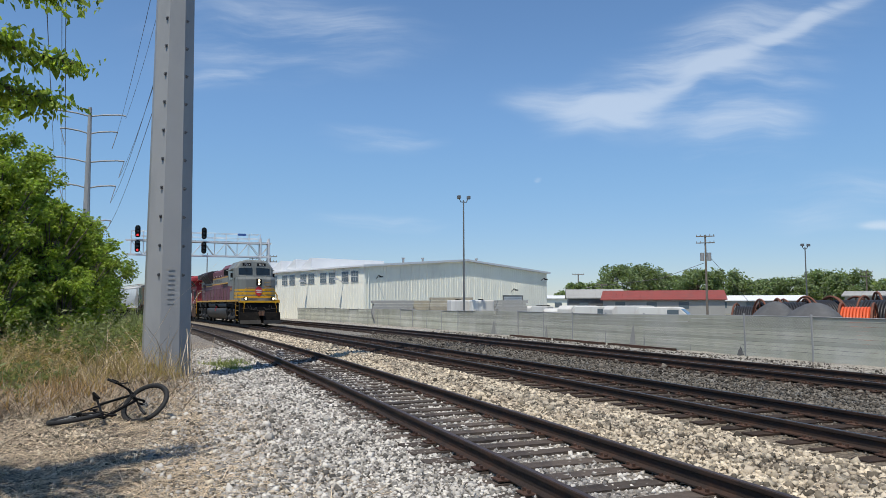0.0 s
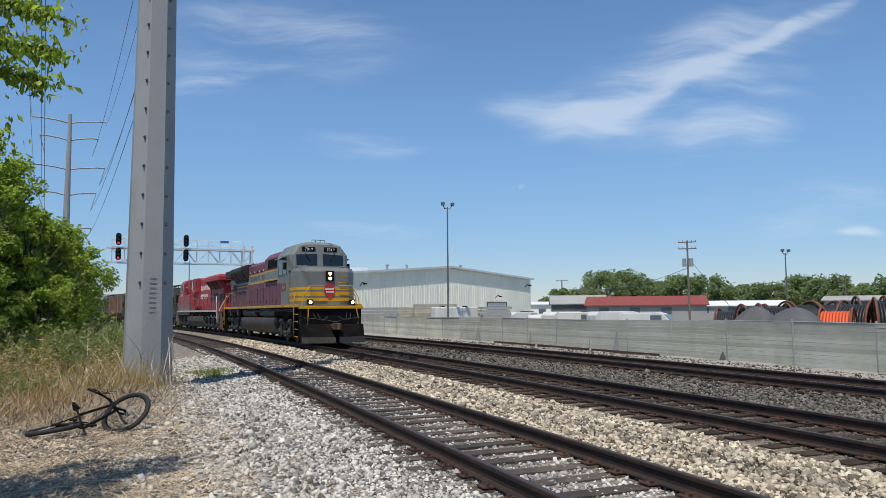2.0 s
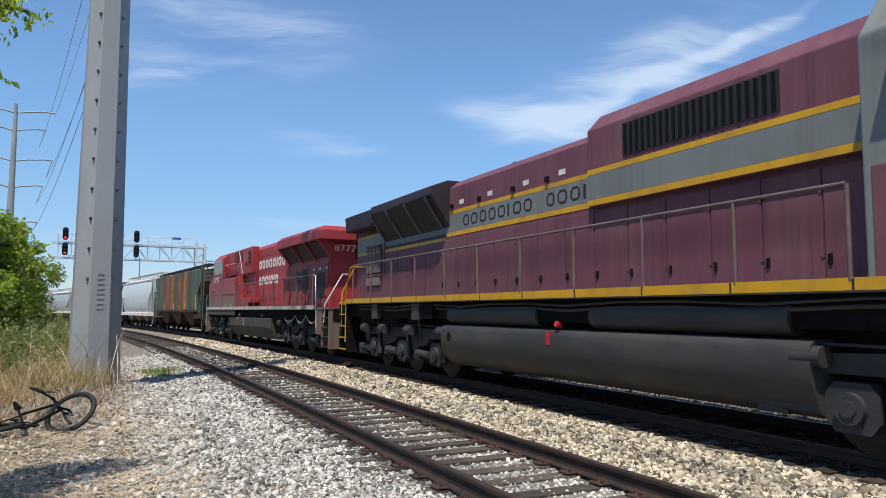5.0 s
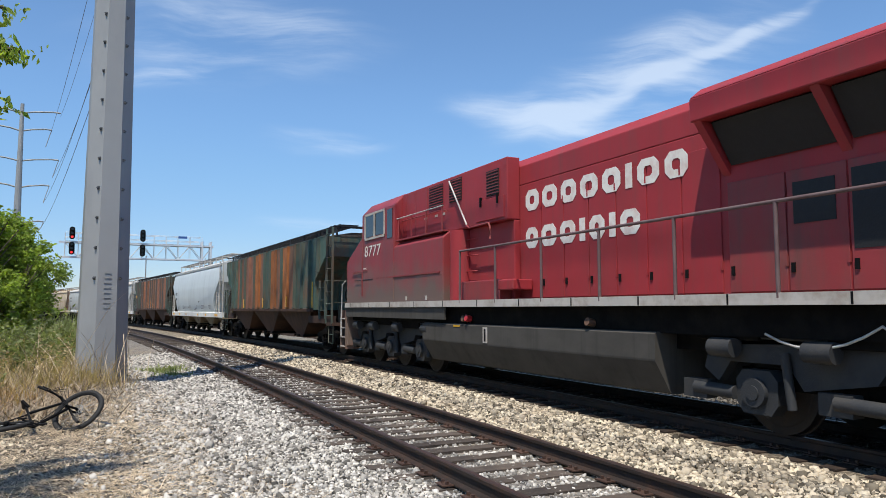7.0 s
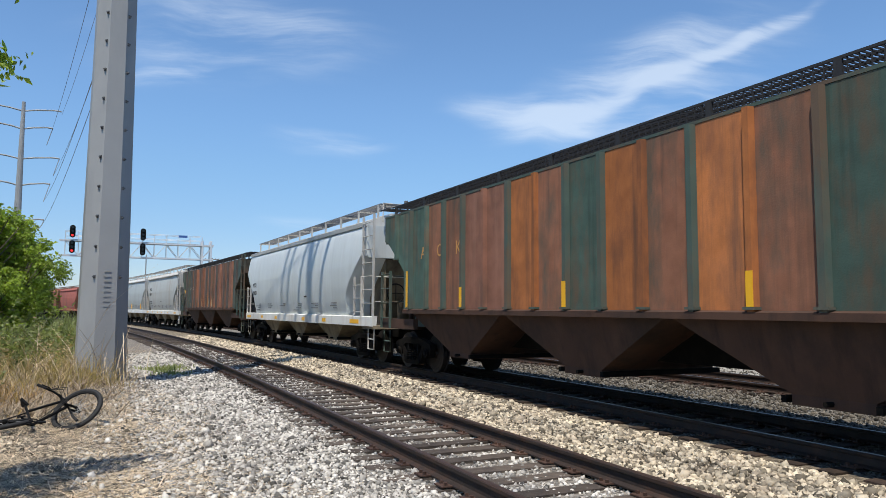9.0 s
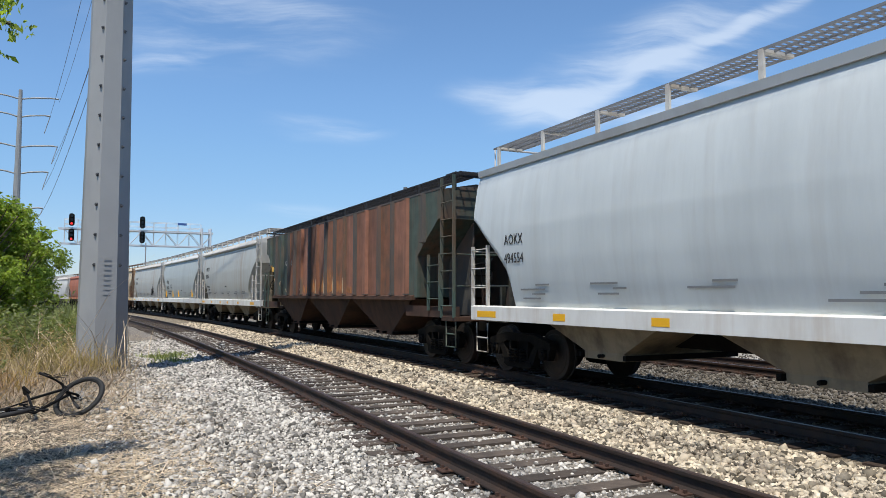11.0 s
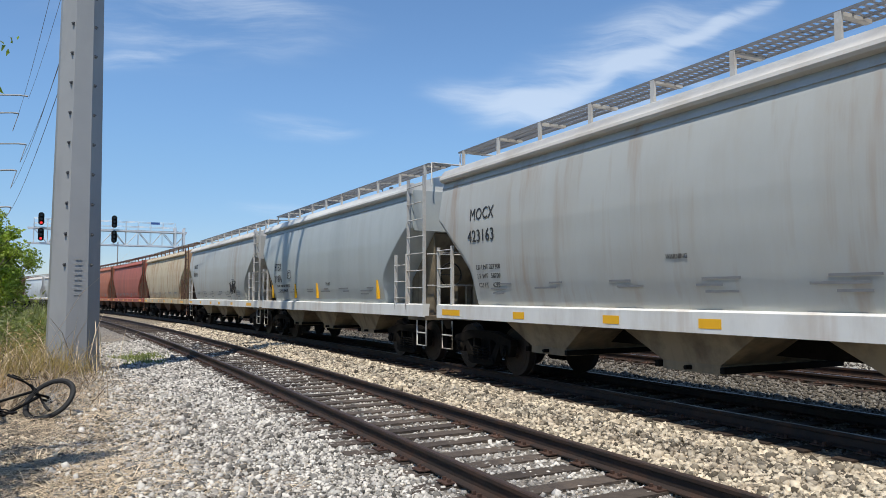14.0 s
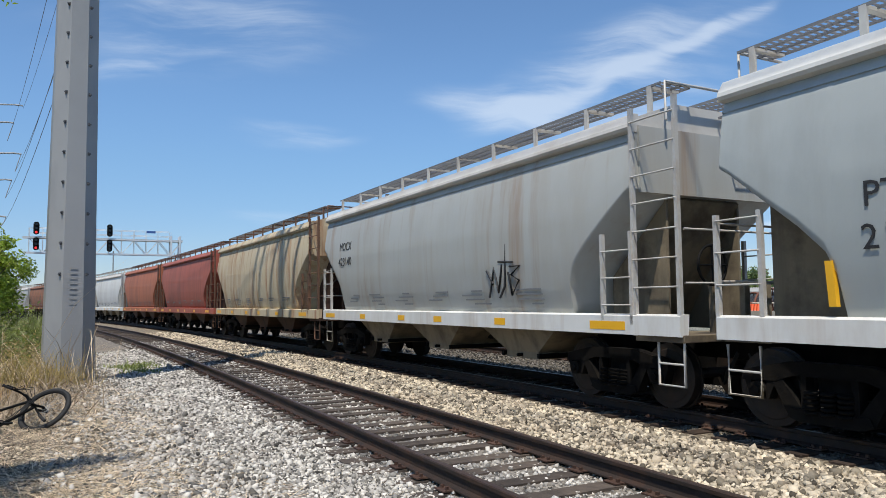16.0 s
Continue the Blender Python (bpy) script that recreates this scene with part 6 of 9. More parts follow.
        part("window_frame", Mesh().box(sx * 1.52 - 0.01, sx * 1.52 + 0.01, o + 41.87, o + 41.96, 3.55, 4.22), M["sill"], lo)
        part("cab_door", Mesh().box(sx * 1.5 - 0.015, sx * 1.5 + 0.015, o + 42.9, o + 42.98, 1.9, 3.6), M["reddk"], lo)
        part("vent", Mesh().box(sx * 1.475 - 0.01, sx * 1.475 + 0.01, o + 42.6, o + 43.1, 1.95, 2.55), M["grille"], lo)
        part("gauge_step", Mesh().box(sx * 1.5 - 0.012, sx * 1.5 + 0.012, o + 42.5, o + 43.9, 2.62, 2.66), M["reddk"], lo)
        part("windscreen", Mesh().box(sx * 0.2, sx * 1.3, o + 43.0, o + 43.03, 3.72, 4.3) if sx > 0 else Mesh().box(-1.3, -0.2, o + 43.0, o + 43.03, 3.72, 4.3), M["glass"], lo, "dark windscreen pane")
        part("handrail_end", Mesh().tube([(sx * 1.5, o + 25.2, 2.76), (sx * 1.52, o + 24.95, 2.72), (sx * 1.52, o + 24.9, 2.0), (sx * 1.5, o + 24.85, 0.95)], 0.019, 8), M["white"], lo, "white grab rail")
        part("handrail_end", Mesh().tube([(sx * 0.8, o + 23.8, 2.74), (sx * 1.0, o + 23.72, 2.74), (sx * 1.46, o + 24.1, 1.75), (sx * 1.48, o + 24.15, 1.15)], 0.024, 8), M["white"], lo, "white grab rail")
        part("cab_grab", Mesh().tube([(sx * 1.5, o + 44.5, 2.4), (sx * 1.52, o + 44.75, 2.3), (sx * 1.5, o + 44.9, 1.2), (sx * 1.5, o + 44.9, 0.7)], 0.022, 8), M["white"], lo, "white grab rail")
        posts = [o + y for y in (25.2, 26.0, 27.1, 28.7, 30.3, 31.9, 33.5, 35.1, 36.6)]
        handrail(lo, sx * 1.53, posts, 1.66, 2.76, M["rail_paint"])
        steps(lo, o + 23.65, o + 24.3, sx * 1.5, 1.6, M["redgrime"], M["tank2"])
        steps(lo, o + 44.5, o + 44.95, sx * 1.5, 1.5, M["redgrime"], M["sill"])
        part("corner_plate", Mesh().box(sx * 1.45 - 0.05, sx * 1.45 + 0.05, o + 24.35, o + 24.95, 0.75, 1.6), M["redgrime"], lo)
        chain = []
        for a, b in ((24.9, 26.3), (26.3, 27.6), (27.6, 29.2)):
            chain += [(sx * 1.41, o + a + (b - a) * k / 8, 1.36 - 0.26 * 4 * (k / 8) * (1 - k / 8)) for k in range(8)]
        part("brake_chain", Mesh().tube(chain, 0.016, 5), M["ladder"], lo, "hanging brake chain")
    part("rear_pilot", Mesh().box(-1.45, 1.45, o + 44.4, o + 44.6, 0.4, 1.5), M["redgrime"], lo, "", 0.02)
    fp = Mesh().prism([(-1.05, 0.28), (1.05, 0.28), (1.1, 1.2), (0.75, 1.75), (-0.75, 1.75), (-1.1, 1.2)], o + 23.4, o + 23.54)
    part("front_pilot", fp, M["redgrime"], lo, "mud-sprayed end plate", 0.02)
    hs = Mesh()
    for k in range(4):
        hs.tube([(-0.9 + 0.1 * k, o + 23.38, 1.1), (-0.85 + 0.1 * k, o + 23.2, 0.7), (-0.6 + 0.1 * k, o + 23.05, 0.45), (-0.35 + 0.08 * k, o + 22.9, 0.55)], 0.024, 6)
    part("hoses", hs, M["rubber"], lo)
    bars_for_words(lo, -hw - 0.026, o + 34.85, 3.43, 0.40, [0.46, 0.48, 0.46, 0.48, 0.46, 0.16, 0.48, 0.46], 0.12, M["cream"], stroke=0.15)
    bars_for_words(lo, -hw - 0.026, o + 34.85, 2.70, 0.40, [0.42, 0.48, 0.46, 0.16, 0.4, 0.16, 0.46], 0.12, M["cream"], stroke=0.15)
    side_text(lo, "8777", -1.512, o + 42.08, 3.03, 0.44, M["cream"], 1.5)
    lettering("number", "8777", 0.34, M["cream"], lo, Matrix.Translation((-0.38, o + 25.16, 3.62)) @ Matrix(((1, 0, 0, 0), (0, 0, -1, 0), (0, 1, 0, 0), (0, 0, 0, 1))), 1.2)
    side_text(lo, "ES44AC", -1.512, o + 42.7, 2.67, 0.07, M["cream"], 1.2)
    part("underbody", Mesh().box(-1.05, 1.05, o + 23.8, o + 44.3, 0.98, 1.22), M["under"], lo)
    for sx in (-1, 1):
        for k, (a, b) in enumerate(((25.2, 26.2), (27.0, 28.3), (29.2, 30.2), (39.3, 40.4), (41.2, 42.3))):
            part("equipment_box", Mesh().box(min(sx * 1.0, sx * 1.3), max(sx * 1.0, sx * 1.3), o + a, o + b, 1.05 + 0.05 * (k % 3), 1.42), M["under"], lo, "", 0.02)
    tk = fuel_tank(lo, o + 30.8, o + 38.7, M["tank2"], True)
    for sx in (-1, 1):
        part("sight_glass", Mesh().box(sx * 1.462 - 0.01, sx * 1.462 + 0.01, o + 35.55, o + 35.72, 0.86, 1.17), M["sill"], tk, "pale framed sight glass")
        part("sight_slot", Mesh().box(sx * 1.468 - 0.008, sx * 1.468 + 0.008, o + 35.6, o + 35.67, 0.89, 1.14), M["black"], tk)
        part("filler_mark", Mesh().box(sx * 1.462 - 0.006, sx * 1.462 + 0.006, o + 36.75, o + 37.05, 1.15, 1.19), M["yellow"], tk)
        part("filler_cap", Mesh().cyl((sx * 1.38, o + 36.4, 1.32), (sx * 1.5, o + 36.4, 1.35), 0.07, 12), M["logo_red"], tk, "faded red filler cap")
        part("frame_skirt", Mesh().box(sx * 1.49 - 0.02, sx * 1.49 + 0.02, o + 37.4, o + 44.4, 1.3, 1.575), M["tank2"], lo, "dusty grey frame plate under the cab")
        part("lower_seam", Mesh().box(sx * 1.503 - 0.005, sx * 1.503 + 0.005, o + 42.05, o + 43.6, 2.36, 2.385), M["maroon_dark"], lo)
        part("ledge", Mesh().box(min(sx * 1.22, sx * 1.46), max(sx * 1.22, sx * 1.46), o + 37.6, o + 40.45, 3.3, 3.335), M["reddk"], lo)
        for y in (37.75, 38.65, 39.55, 40.4):
            part("ledge_post", Mesh().cyl((sx * 1.4, o + y, 3.33), (sx * 1.4, o + y, 3.9), 0.018, 6), M["reddk"], lo)
        part("ledge_rail", Mesh().tube([(sx * 1.4, o + 37.7, 3.9), (sx * 1.4, o + 41.0, 3.9), (sx * 1.5, o + 41.3, 3.82)], 0.016, 6), M["ladder"], lo)
        hatch = part("hatch", Mesh().box(sx * 1.255 - 0.02, sx * 1.255 + 0.02, o + 35.2, o + 36.35, 3.36, 3.8), M["red"], lo, "", 0.008)
        for y in (35.4, 36.1):
            part("hatch_hinge", Mesh().box(sx * 1.285 - 0.02, sx * 1.285 + 0.02, o + y, o + y + 0.05, 3.66, 3.86), M["black"], hatch)
        part("rounded_duct", Mesh().cyl((sx * 1.15, o + 37.25, 1.64), (sx * 1.15, o + 37.25, 3.28), 0.27, 20), M["red"], lo)
        part("side_locker", Mesh().box(min(sx * 1.0, sx * 1.44), max(sx * 1.0, sx * 1.44), o + 34.6, o + 35.15, 1.9, 2.1), M["red"], lo, "", 0.02)
        for y in (38.4, 39.6, 41.0):
            part("sticker", Mesh().box(sx * 1.485 - 0.004, sx * 1.485 + 0.004, o + y, o + y + 0.1, 1.75, 1.85), M["sill"], lo)
        for k, y in enumerate((37.9, 38.3, 38.9)):
            part("sticker", Mesh().box(sx * 1.256 - 0.006, sx * 1.256 + 0.006, o + y, o + y + 0.14, 3.72, 3.77), M["sill"], lo)
        for z0, z1 in ((3.5, 3.56), (4.2, 4.26)):
            part("window_frame", Mesh().box(sx * 1.515 - 0.012, sx * 1.515 + 0.012, o + 41.14, o + 42.7, z0, z1), M["sill"], lo)
        for y in (41.12, 42.66):
            part("window_frame", Mesh().box(sx * 1.515 - 0.012, sx * 1.515 + 0.012, o + y, o + y + 0.06, 3.56, 4.2), M["sill"], lo)
        for k in range(12):
            part("sill_seam", Mesh().box(sx * 1.552 - 0.004, sx * 1.552 + 0.004, o + 26.2 + 1.6 * k, o + 26.225 + 1.6 * k, 1.585, 1.715), M["black"], lo)
    for y in (32.3, 36.6):
        part("filler", Mesh().cyl((-1.3, o + y, 1.3), (-1.48, o + y, 1.34), 0.065, 12), M["bronze_rust"], lo)
    loco_truck(lo, o + 27.3)
    loco_truck(lo, o + 41.3)
    coupler(lo, o + 23.5, -0.62)
    coupler(lo, o + 44.5, 0.6)
    ROLL.append((lo, 33.75, 7.0))


def build_train():
    lead_locomotive()
    second_locomotive()
    g, r, b, mr, dk = "ribbed_green", "ribbed_rust", "ribbed_brown", "ribbed_maroon", "ribbed_dark"
    tones = [g, g, g, g, b, r, b, r, g, b, r, mr, mr, b, b, g, g, g]
    car, half, mid = ribbed_hopper("ribbed green hopper car with orange rust on its panels", 46.4, 63.2, tones, "rib", M["bay_brown"], M["rib"])
    for k, ch in enumerate("AOK"):
        side_text(car, ch, -1.481, half - 2.55 - 0.93 * k, 2.75, 0.42, M["faded_orange"])
    ROLL.append((car, mid, half - 1.2))
    car, half, mid = smooth_hopper("pale blue-grey smooth hopper car with a white sill", 64.9, 80.0, M["pale_blue"], M["car_white"], M["white"], M["ladder"], M["bay_tan"], M["bay_tan"], 3, False)
    bulge_text(car, "AOKX", half - 1.6, 2.5, 0.27, M["decal"])
    bulge_text(car, "494554", half - 1.6, 2.15, 0.27, M["decal"])
    bulge_text(car, "WARNING", -half + 5.6, 1.95, 0.09, M["decal"])
    ROLL.append((car, mid, half - 1.0))
    tones = [dk, dk, mr, b, mr, mr, mr, b, b, mr, b, mr, b, b, dk, dk, dk, dk]
    car, half, mid = ribbed_hopper("ribbed dark hopper car with red-brown rust and peeling paint", 81.7, 98.7, tones, "rib_dark", M["bay_brown"], M["rib"])
    rnd = random.Random(4)
    for i in range(6, 12):
        y0, w = -half + 2 * half / 18 * i, 2 * half / 18
        tall = (0.15, 0.55, 0.85, 0.8, 0.6, 0.25)[i - 6]
        for k in range(3):
            lo, hi = y0 + 0.1 + k * (w - 0.2) / 3, y0 + 0.1 + (k + rnd.uniform(0.6, 1.0)) * (w - 0.2) / 3
            n = 9
            top = [(hi + (lo - hi) * j / n + rnd.uniform(-0.02, 0.02), 1.7 + tall * rnd.uniform(0.15, 1.0)) for j in range(n + 1)]
            part("peeled_patch", Mesh().prism([(lo, 1.6 + rnd.uniform(0, 0.1)), (hi, 1.6 + rnd.uniform(0, 0.1))] + top, -1.4785, -1.476, "x"), M["peel_orange"], car, "orange peeling paint")
        if 6 < i < 11:
            part("peeled_patch", Mesh().prism([(y0 - 0.045, 1.62), (y0 + 0.045, 1.62), (y0 + 0.045, 1.8 + rnd.uniform(0, 0.3)), (y0, 1.95 + rnd.uniform(0, 0.3)), (y0 - 0.03, 1.85)], -1.564, -1.5605, "x"), M["peel_pale"], car, "cream bared paint on a rib")
    for y, z, ln in ((half - 1.35, 2.12, 0.3), (half - 2.3, 2.0, 0.45), (half - 2.3, 1.9, 0.4), (half - 3.2, 1.68, 0.5), (half - 5.2, 1.72, 0.45)):
        pts = [(-1.479, y - ln * k / 7, z + 0.07 * ((k * 5 + int(z * 50)) % 3)) for k in range(8)]
        part("scrawl", Mesh().tube(pts, 0.008, 4), M["peel_pale"], car, "faint chalk scrawl")
    part("corner_reflector", Mesh().box(-1.482, -1.474, half - 1.3, half - 0.98, 2.55, 2.75), M["reflector"], car, "small orange reflector")
    side_text(car, "AO", -1.48, half - 3.3, 2.72, 0.26, M["sill"])
    side_text(car, "K", -1.48, half - 4.08, 2.72, 0.26, M["sill"])
    ROLL.append((car, mid, half - 1.2))
    greys = [("pale grey smooth hopper car with faint rust streaks", 100.5, 113.5, "pale_grey", "pale_roof", ("MOCX", "423163")),
             ("cool grey smooth hopper car with a white sill", 115.2, 128.0, "mid_grey", "car_white", ("PTEX", "21876")),
             ("pale grey smooth hopper car with a scrawled tag", 129.6, 142.6, "pale_grey", "pale_roof", ("MOCX", "423140")),
             ("beige smooth hopper car streaked with dark rust", 144.2, 157.2, "beige_rust", "beige_rust", None),
             ("faded red hopper car with grimy sides", 158.8, 171.8, "car_red", "car_red", None),
             ("faded orange-red hopper car with rust stains", 173.4, 186.4, "car_orange", "car_orange", None),
             ("off-white smooth hopper car with a dusty roof", 188.0, 201.0, "car_white", "pale_roof", None),
             ("pale grey hopper car far back in the train", 202.6, 215.6, "pale_grey", "pale_roof", None),
             ("pale blue-grey hopper car far back in the train", 217.2, 230.2, "pale_blue", "pale_roof", None),
             ("brown rust hopper car far back in the train", 231.8, 244.8, "ribbed_brown", "ribbed_brown", None),
             ("pale grey hopper car near the end of the view", 246.4, 259.4, "pale_grey", "pale_roof", None),
             ("off-white hopper car near the end of the view", 261.0, 274.0, "car_white", "pale_roof", None)]
    for label, a, b_, body, roof, text in greys:
        rusty = body in ("beige_rust", "car_red", "car_orange", "ribbed_brown")
        car, half, mid = smooth_hopper(label, a, b_, M[body], M[roof], M[body] if rusty else M["white"], M["bronze_rust"] if rusty else M["ladder"], M["bay_brown"] if rusty else M["bay_tan"], M["bay_brown"] if rusty else M["bay_tan"], 3)
        if text:
            low, size, y, wide = (0.52, 0.36, half - 2.15, 1.0) if text[0] == "PTEX" else (-0.03, 0.33, half - 1.78, 0.9)
            bulge_text(car, text[0], y, 2.95 - low, size, M["decal"], wide)
            bulge_text(car, text[1], y, 2.53 - low, size, M["decal"], wide * (1.02 if low > 0 else 1.12))
        if text and text[1] == "423163":
            for k, row in enumerate(("LD LMT 227300", "LT WT   58700", "CU FT    4275")):
                bulge_text(car, row, half - 2.0, 2.02 - 0.17 * k, 0.13, M["decal"], 1.0)
            bulge_text(car, "WARNING", -0.2, 2.0, 0.09, M["decal"])
        if text and text[1] == "423140":
            tag = Mesh()
            for pts in ([(0, 0), (0.15, 0.55), (0.3, 0.1), (0.42, 0.6)], [(0.3, 0.65), (0.8, 0.62)], [(0.55, 0.95), (0.5, 0.2), (0.35, 0.0)], [(0.62, 0.45), (0.75, 0.05), (0.95, 0.3), (0.7, 0.4), (0.98, 0.55), (0.66, 0.55)], [(-0.1, 0.5), (0.12, 0.25)]):
                tag.tube([(-1.548, -half + 3.7 - p[0], 1.6 + p[1]) for p in pts], 0.022, 5)
            part("painted_tag", tag, M["decal"], car, "black scrawled paint tag")
        if text and text[1] == "21876":
            for y in (-half + 1.65, half - 1.4, half - 4.2, half - 6.45):
                part("reflector", Mesh().prism([(y, 1.45), (y + 0.08, 1.45), (y + 0.11, 1.92), (y + 0.03, 1.92)], -1.545, -1.48, "x"), M["reflector"], car, "upright yellow reflective strip")
            for k, row in enumerate(("LD LMT  228500 LBS  103900 KGS", "LT WT    59100 LBS")):
                bulge_text(car, row, half - 2.75, 1.84 - 0.17 * k, 0.12, M["decal"], 0.95)
            bulge_text(car, "PLATE", half - 3.5, 2.30, 0.07, M["decal"])
            bulge_text(car, "C", half - 3.5, 2.17, 0.12, M["decal"])
            for p, q, u, v in ((half - 3.66, half - 3.645, 2.12, 2.40), (half - 3.355, half - 3.34, 2.12, 2.40), (half - 3.645, half - 3.355, 2.12, 2.135), (half - 3.645, half - 3.355, 2.385, 2.40)):
                part("plate_border", Mesh().box(-1.565, -1.55, p, q, u, v), M["decal"], car)
            bulge_text(car, "DO NOT", half - 7.4, 1.86, 0.10, M["decal"], 1.0)
        ROLL.append((car, mid, half - 1.0))


build_train()
SWAY = []   # (bough, its rest pose, degrees, phase)
SPEED, START = 11.0, 54.0


def line_s_to_pose(s_mid, reach):
    a, b = along(s_mid - reach, TRACK_B), along(s_mid + reach, TRACK_B)
    d = b - a
    c = (a + b) / 2
    return pose(c.x, c.y, 0.0, 0, 0, math.degrees(math.atan2(-d.x, d.y)))


def motions():
    for ob, back, reach in ROLL:
        rows = []
        for i in range(33):
            t = i * 0.5
            rows.append((t, line_s_to_pose(START + back - SPEED * t, reach)))
        walk(ob, rows)
    near = {ob for ob, back, reach in ROLL if back < 160}
    for ob, r, y in WHEELS:
        if ob.parent.parent in near:
            step = 2 / 30
            walk(ob, [(i * step, Matrix.Translation((0, y, r)) @ Matrix.Rotation(SPEED * i * step / r, 4, "X")) for i in range(241)])
    for ob, base, amp, phase in SWAY:
        rows = []
        for i in range(33):
            t = i * 0.5
            rows.append((t, base @ pose(0, 0, 0, amp * math.sin(1.3 * t + phase), amp * 0.8 * math.sin(0.9 * t + 1.1 + phase), amp * 1.2 * math.sin(1.7 * t + phase))))
        walk(ob, rows)



# ---- steel transmission poles and wires ----
def steel_pole(at, height, r0, r1, label, sides=8, studs=True, turn=0.0, arms=()):
    tp = thing("transmission_pole", label, "utility pole", "transmission poles", at=Matrix.Translation(at))
    shaft = Mesh()
    ang = [turn + 2 * math.pi * (k + 0.5) / sides for k in range(sides)]
    zs = [-0.3, height * 0.5, height]
    shaft.grid([[((r0 + (r1 - r0) * max(z, 0) / height) * math.cos(a), (r0 + (r1 - r0) * max(z, 0) / height) * math.sin(a), z) for a in ang] for z in zs], False, True)
    part("shaft", shaft, M["galv"], tp)
    if studs:
        def stud():
            return Mesh().cyl((0, 0, 0), (0.05, 0, 0), 0.018, 8).box(0.0, 0.015, -0.026, 0.026, -0.035, 0.035).data("stud", M["galv_dark"])
        M.setdefault("galv_dark", surface("stud_steel", (0.10, 0.10, 0.105), 0.6, 0.4, 0.2, 5, bump=0.1))
        me = stud()
        for a, side in ((turn - math.pi / 4, 0.62), (turn + math.pi / 4, -0.62), (turn + math.pi * 0.75, 0.62), (turn - math.pi * 0.75, -0.62)):
            z = 2.4
            while z < 14:
                r = (r0 + (r1 - r0) * z / height) * math.cos(math.pi / sides)
                o = part("step_stud", me, None, tp)
                o.matrix_basis = Matrix.Translation((r * math.cos(a), r * math.sin(a), z)) @ Matrix.Rotation(a, 4, "Z") @ Matrix.Translation((0, side * r * math.tan(math.pi / sides), 0))
                z += 0.66
        for z0 in (1.75,):
            for a in (turn,):
                mk = Mesh()
                for k in range(8):
                    mk.box(0, 0.006, -0.07, 0.07, 0.11 * k, 0.11 * k + 0.025)
                r = (r0 + (r1 - r0) * z0 / height) * math.cos(math.pi / sides)
                part("weld_mark", mk, M["galv"], tp, at=Matrix.Translation((r * math.cos(a), r * math.sin(a), z0)) @ Matrix.Rotation(a, 4, "Z"))
    tips = []
    for z, reach, droop in arms:
        for s in (-1, 1):
            pts = [(s * r1 * 0.8, 0, z), (s * reach * 0.35, 0, z + 0.35), (s * reach * 0.8, 0, z + 0.6), (s * reach, 0, z + 0.55)]
            arm = Mesh().tube(pts, 0.13, 8)
            pa = part("cross_arm", arm, M["galv"], tp)
            if droop:
                ins = Mesh().tube([(s * reach, 0, z + 0.55), (s * (reach - 0.25), 0, z - 0.3), (s * (reach - 0.8), 0, z - droop)], 0.06, 8)
                part("insulator", ins, M["galv"], pa)
            tips.append(Vector(at) + Vector((s * (reach - (0.8 if droop else 0)), 0, z - droop)))
    return tp, tips


ARMS = [(34.0, 5.6, 0.0), (31.0, 4.4, 2.4), (26.0, 5.6, 2.4), (21.6, 4.4, 2.4), (15.6, 3.8, 1.2)]
NEAR_ARMS = [(35.0, 4.6, 0.0), (32.4, 3.6, 2.6), (28.0, 4.6, 2.6), (24.0, 3.6, 2.6), (20.0, 3.4, 1.2)]
pole_near, tips_near = steel_pole((0.0, 17.7, -0.2), 36, 0.55, 0.10, "tall tapered grey steel pole with rows of step studs", 8, True, radians(-82.5), NEAR_ARMS)
pole_far, tips_far = steel_pole((-13.2, 134.0, -0.3), 35.5, 0.8, 0.28, "distant steel transmission pole with curved cross arms", 12, False, 0, ARMS)


def wire(a, b, sag, r=0.022):
    w = Mesh().tube([a.lerp(b, k / 28) - Vector((0, 0, sag * 4 * (k / 28) * (1 - k / 28))) for k in range(29)], r, 5)
    tagged(part("power_line", w, M["wire"]), "thin grey overhead conductor strung between poles", "power line", "overhead conductors")


for a, b in zip(tips_near, tips_far):
    wire(a, b, 2.6)
    wire(a, a + Vector((3.0, -120, 0)), 2.6)

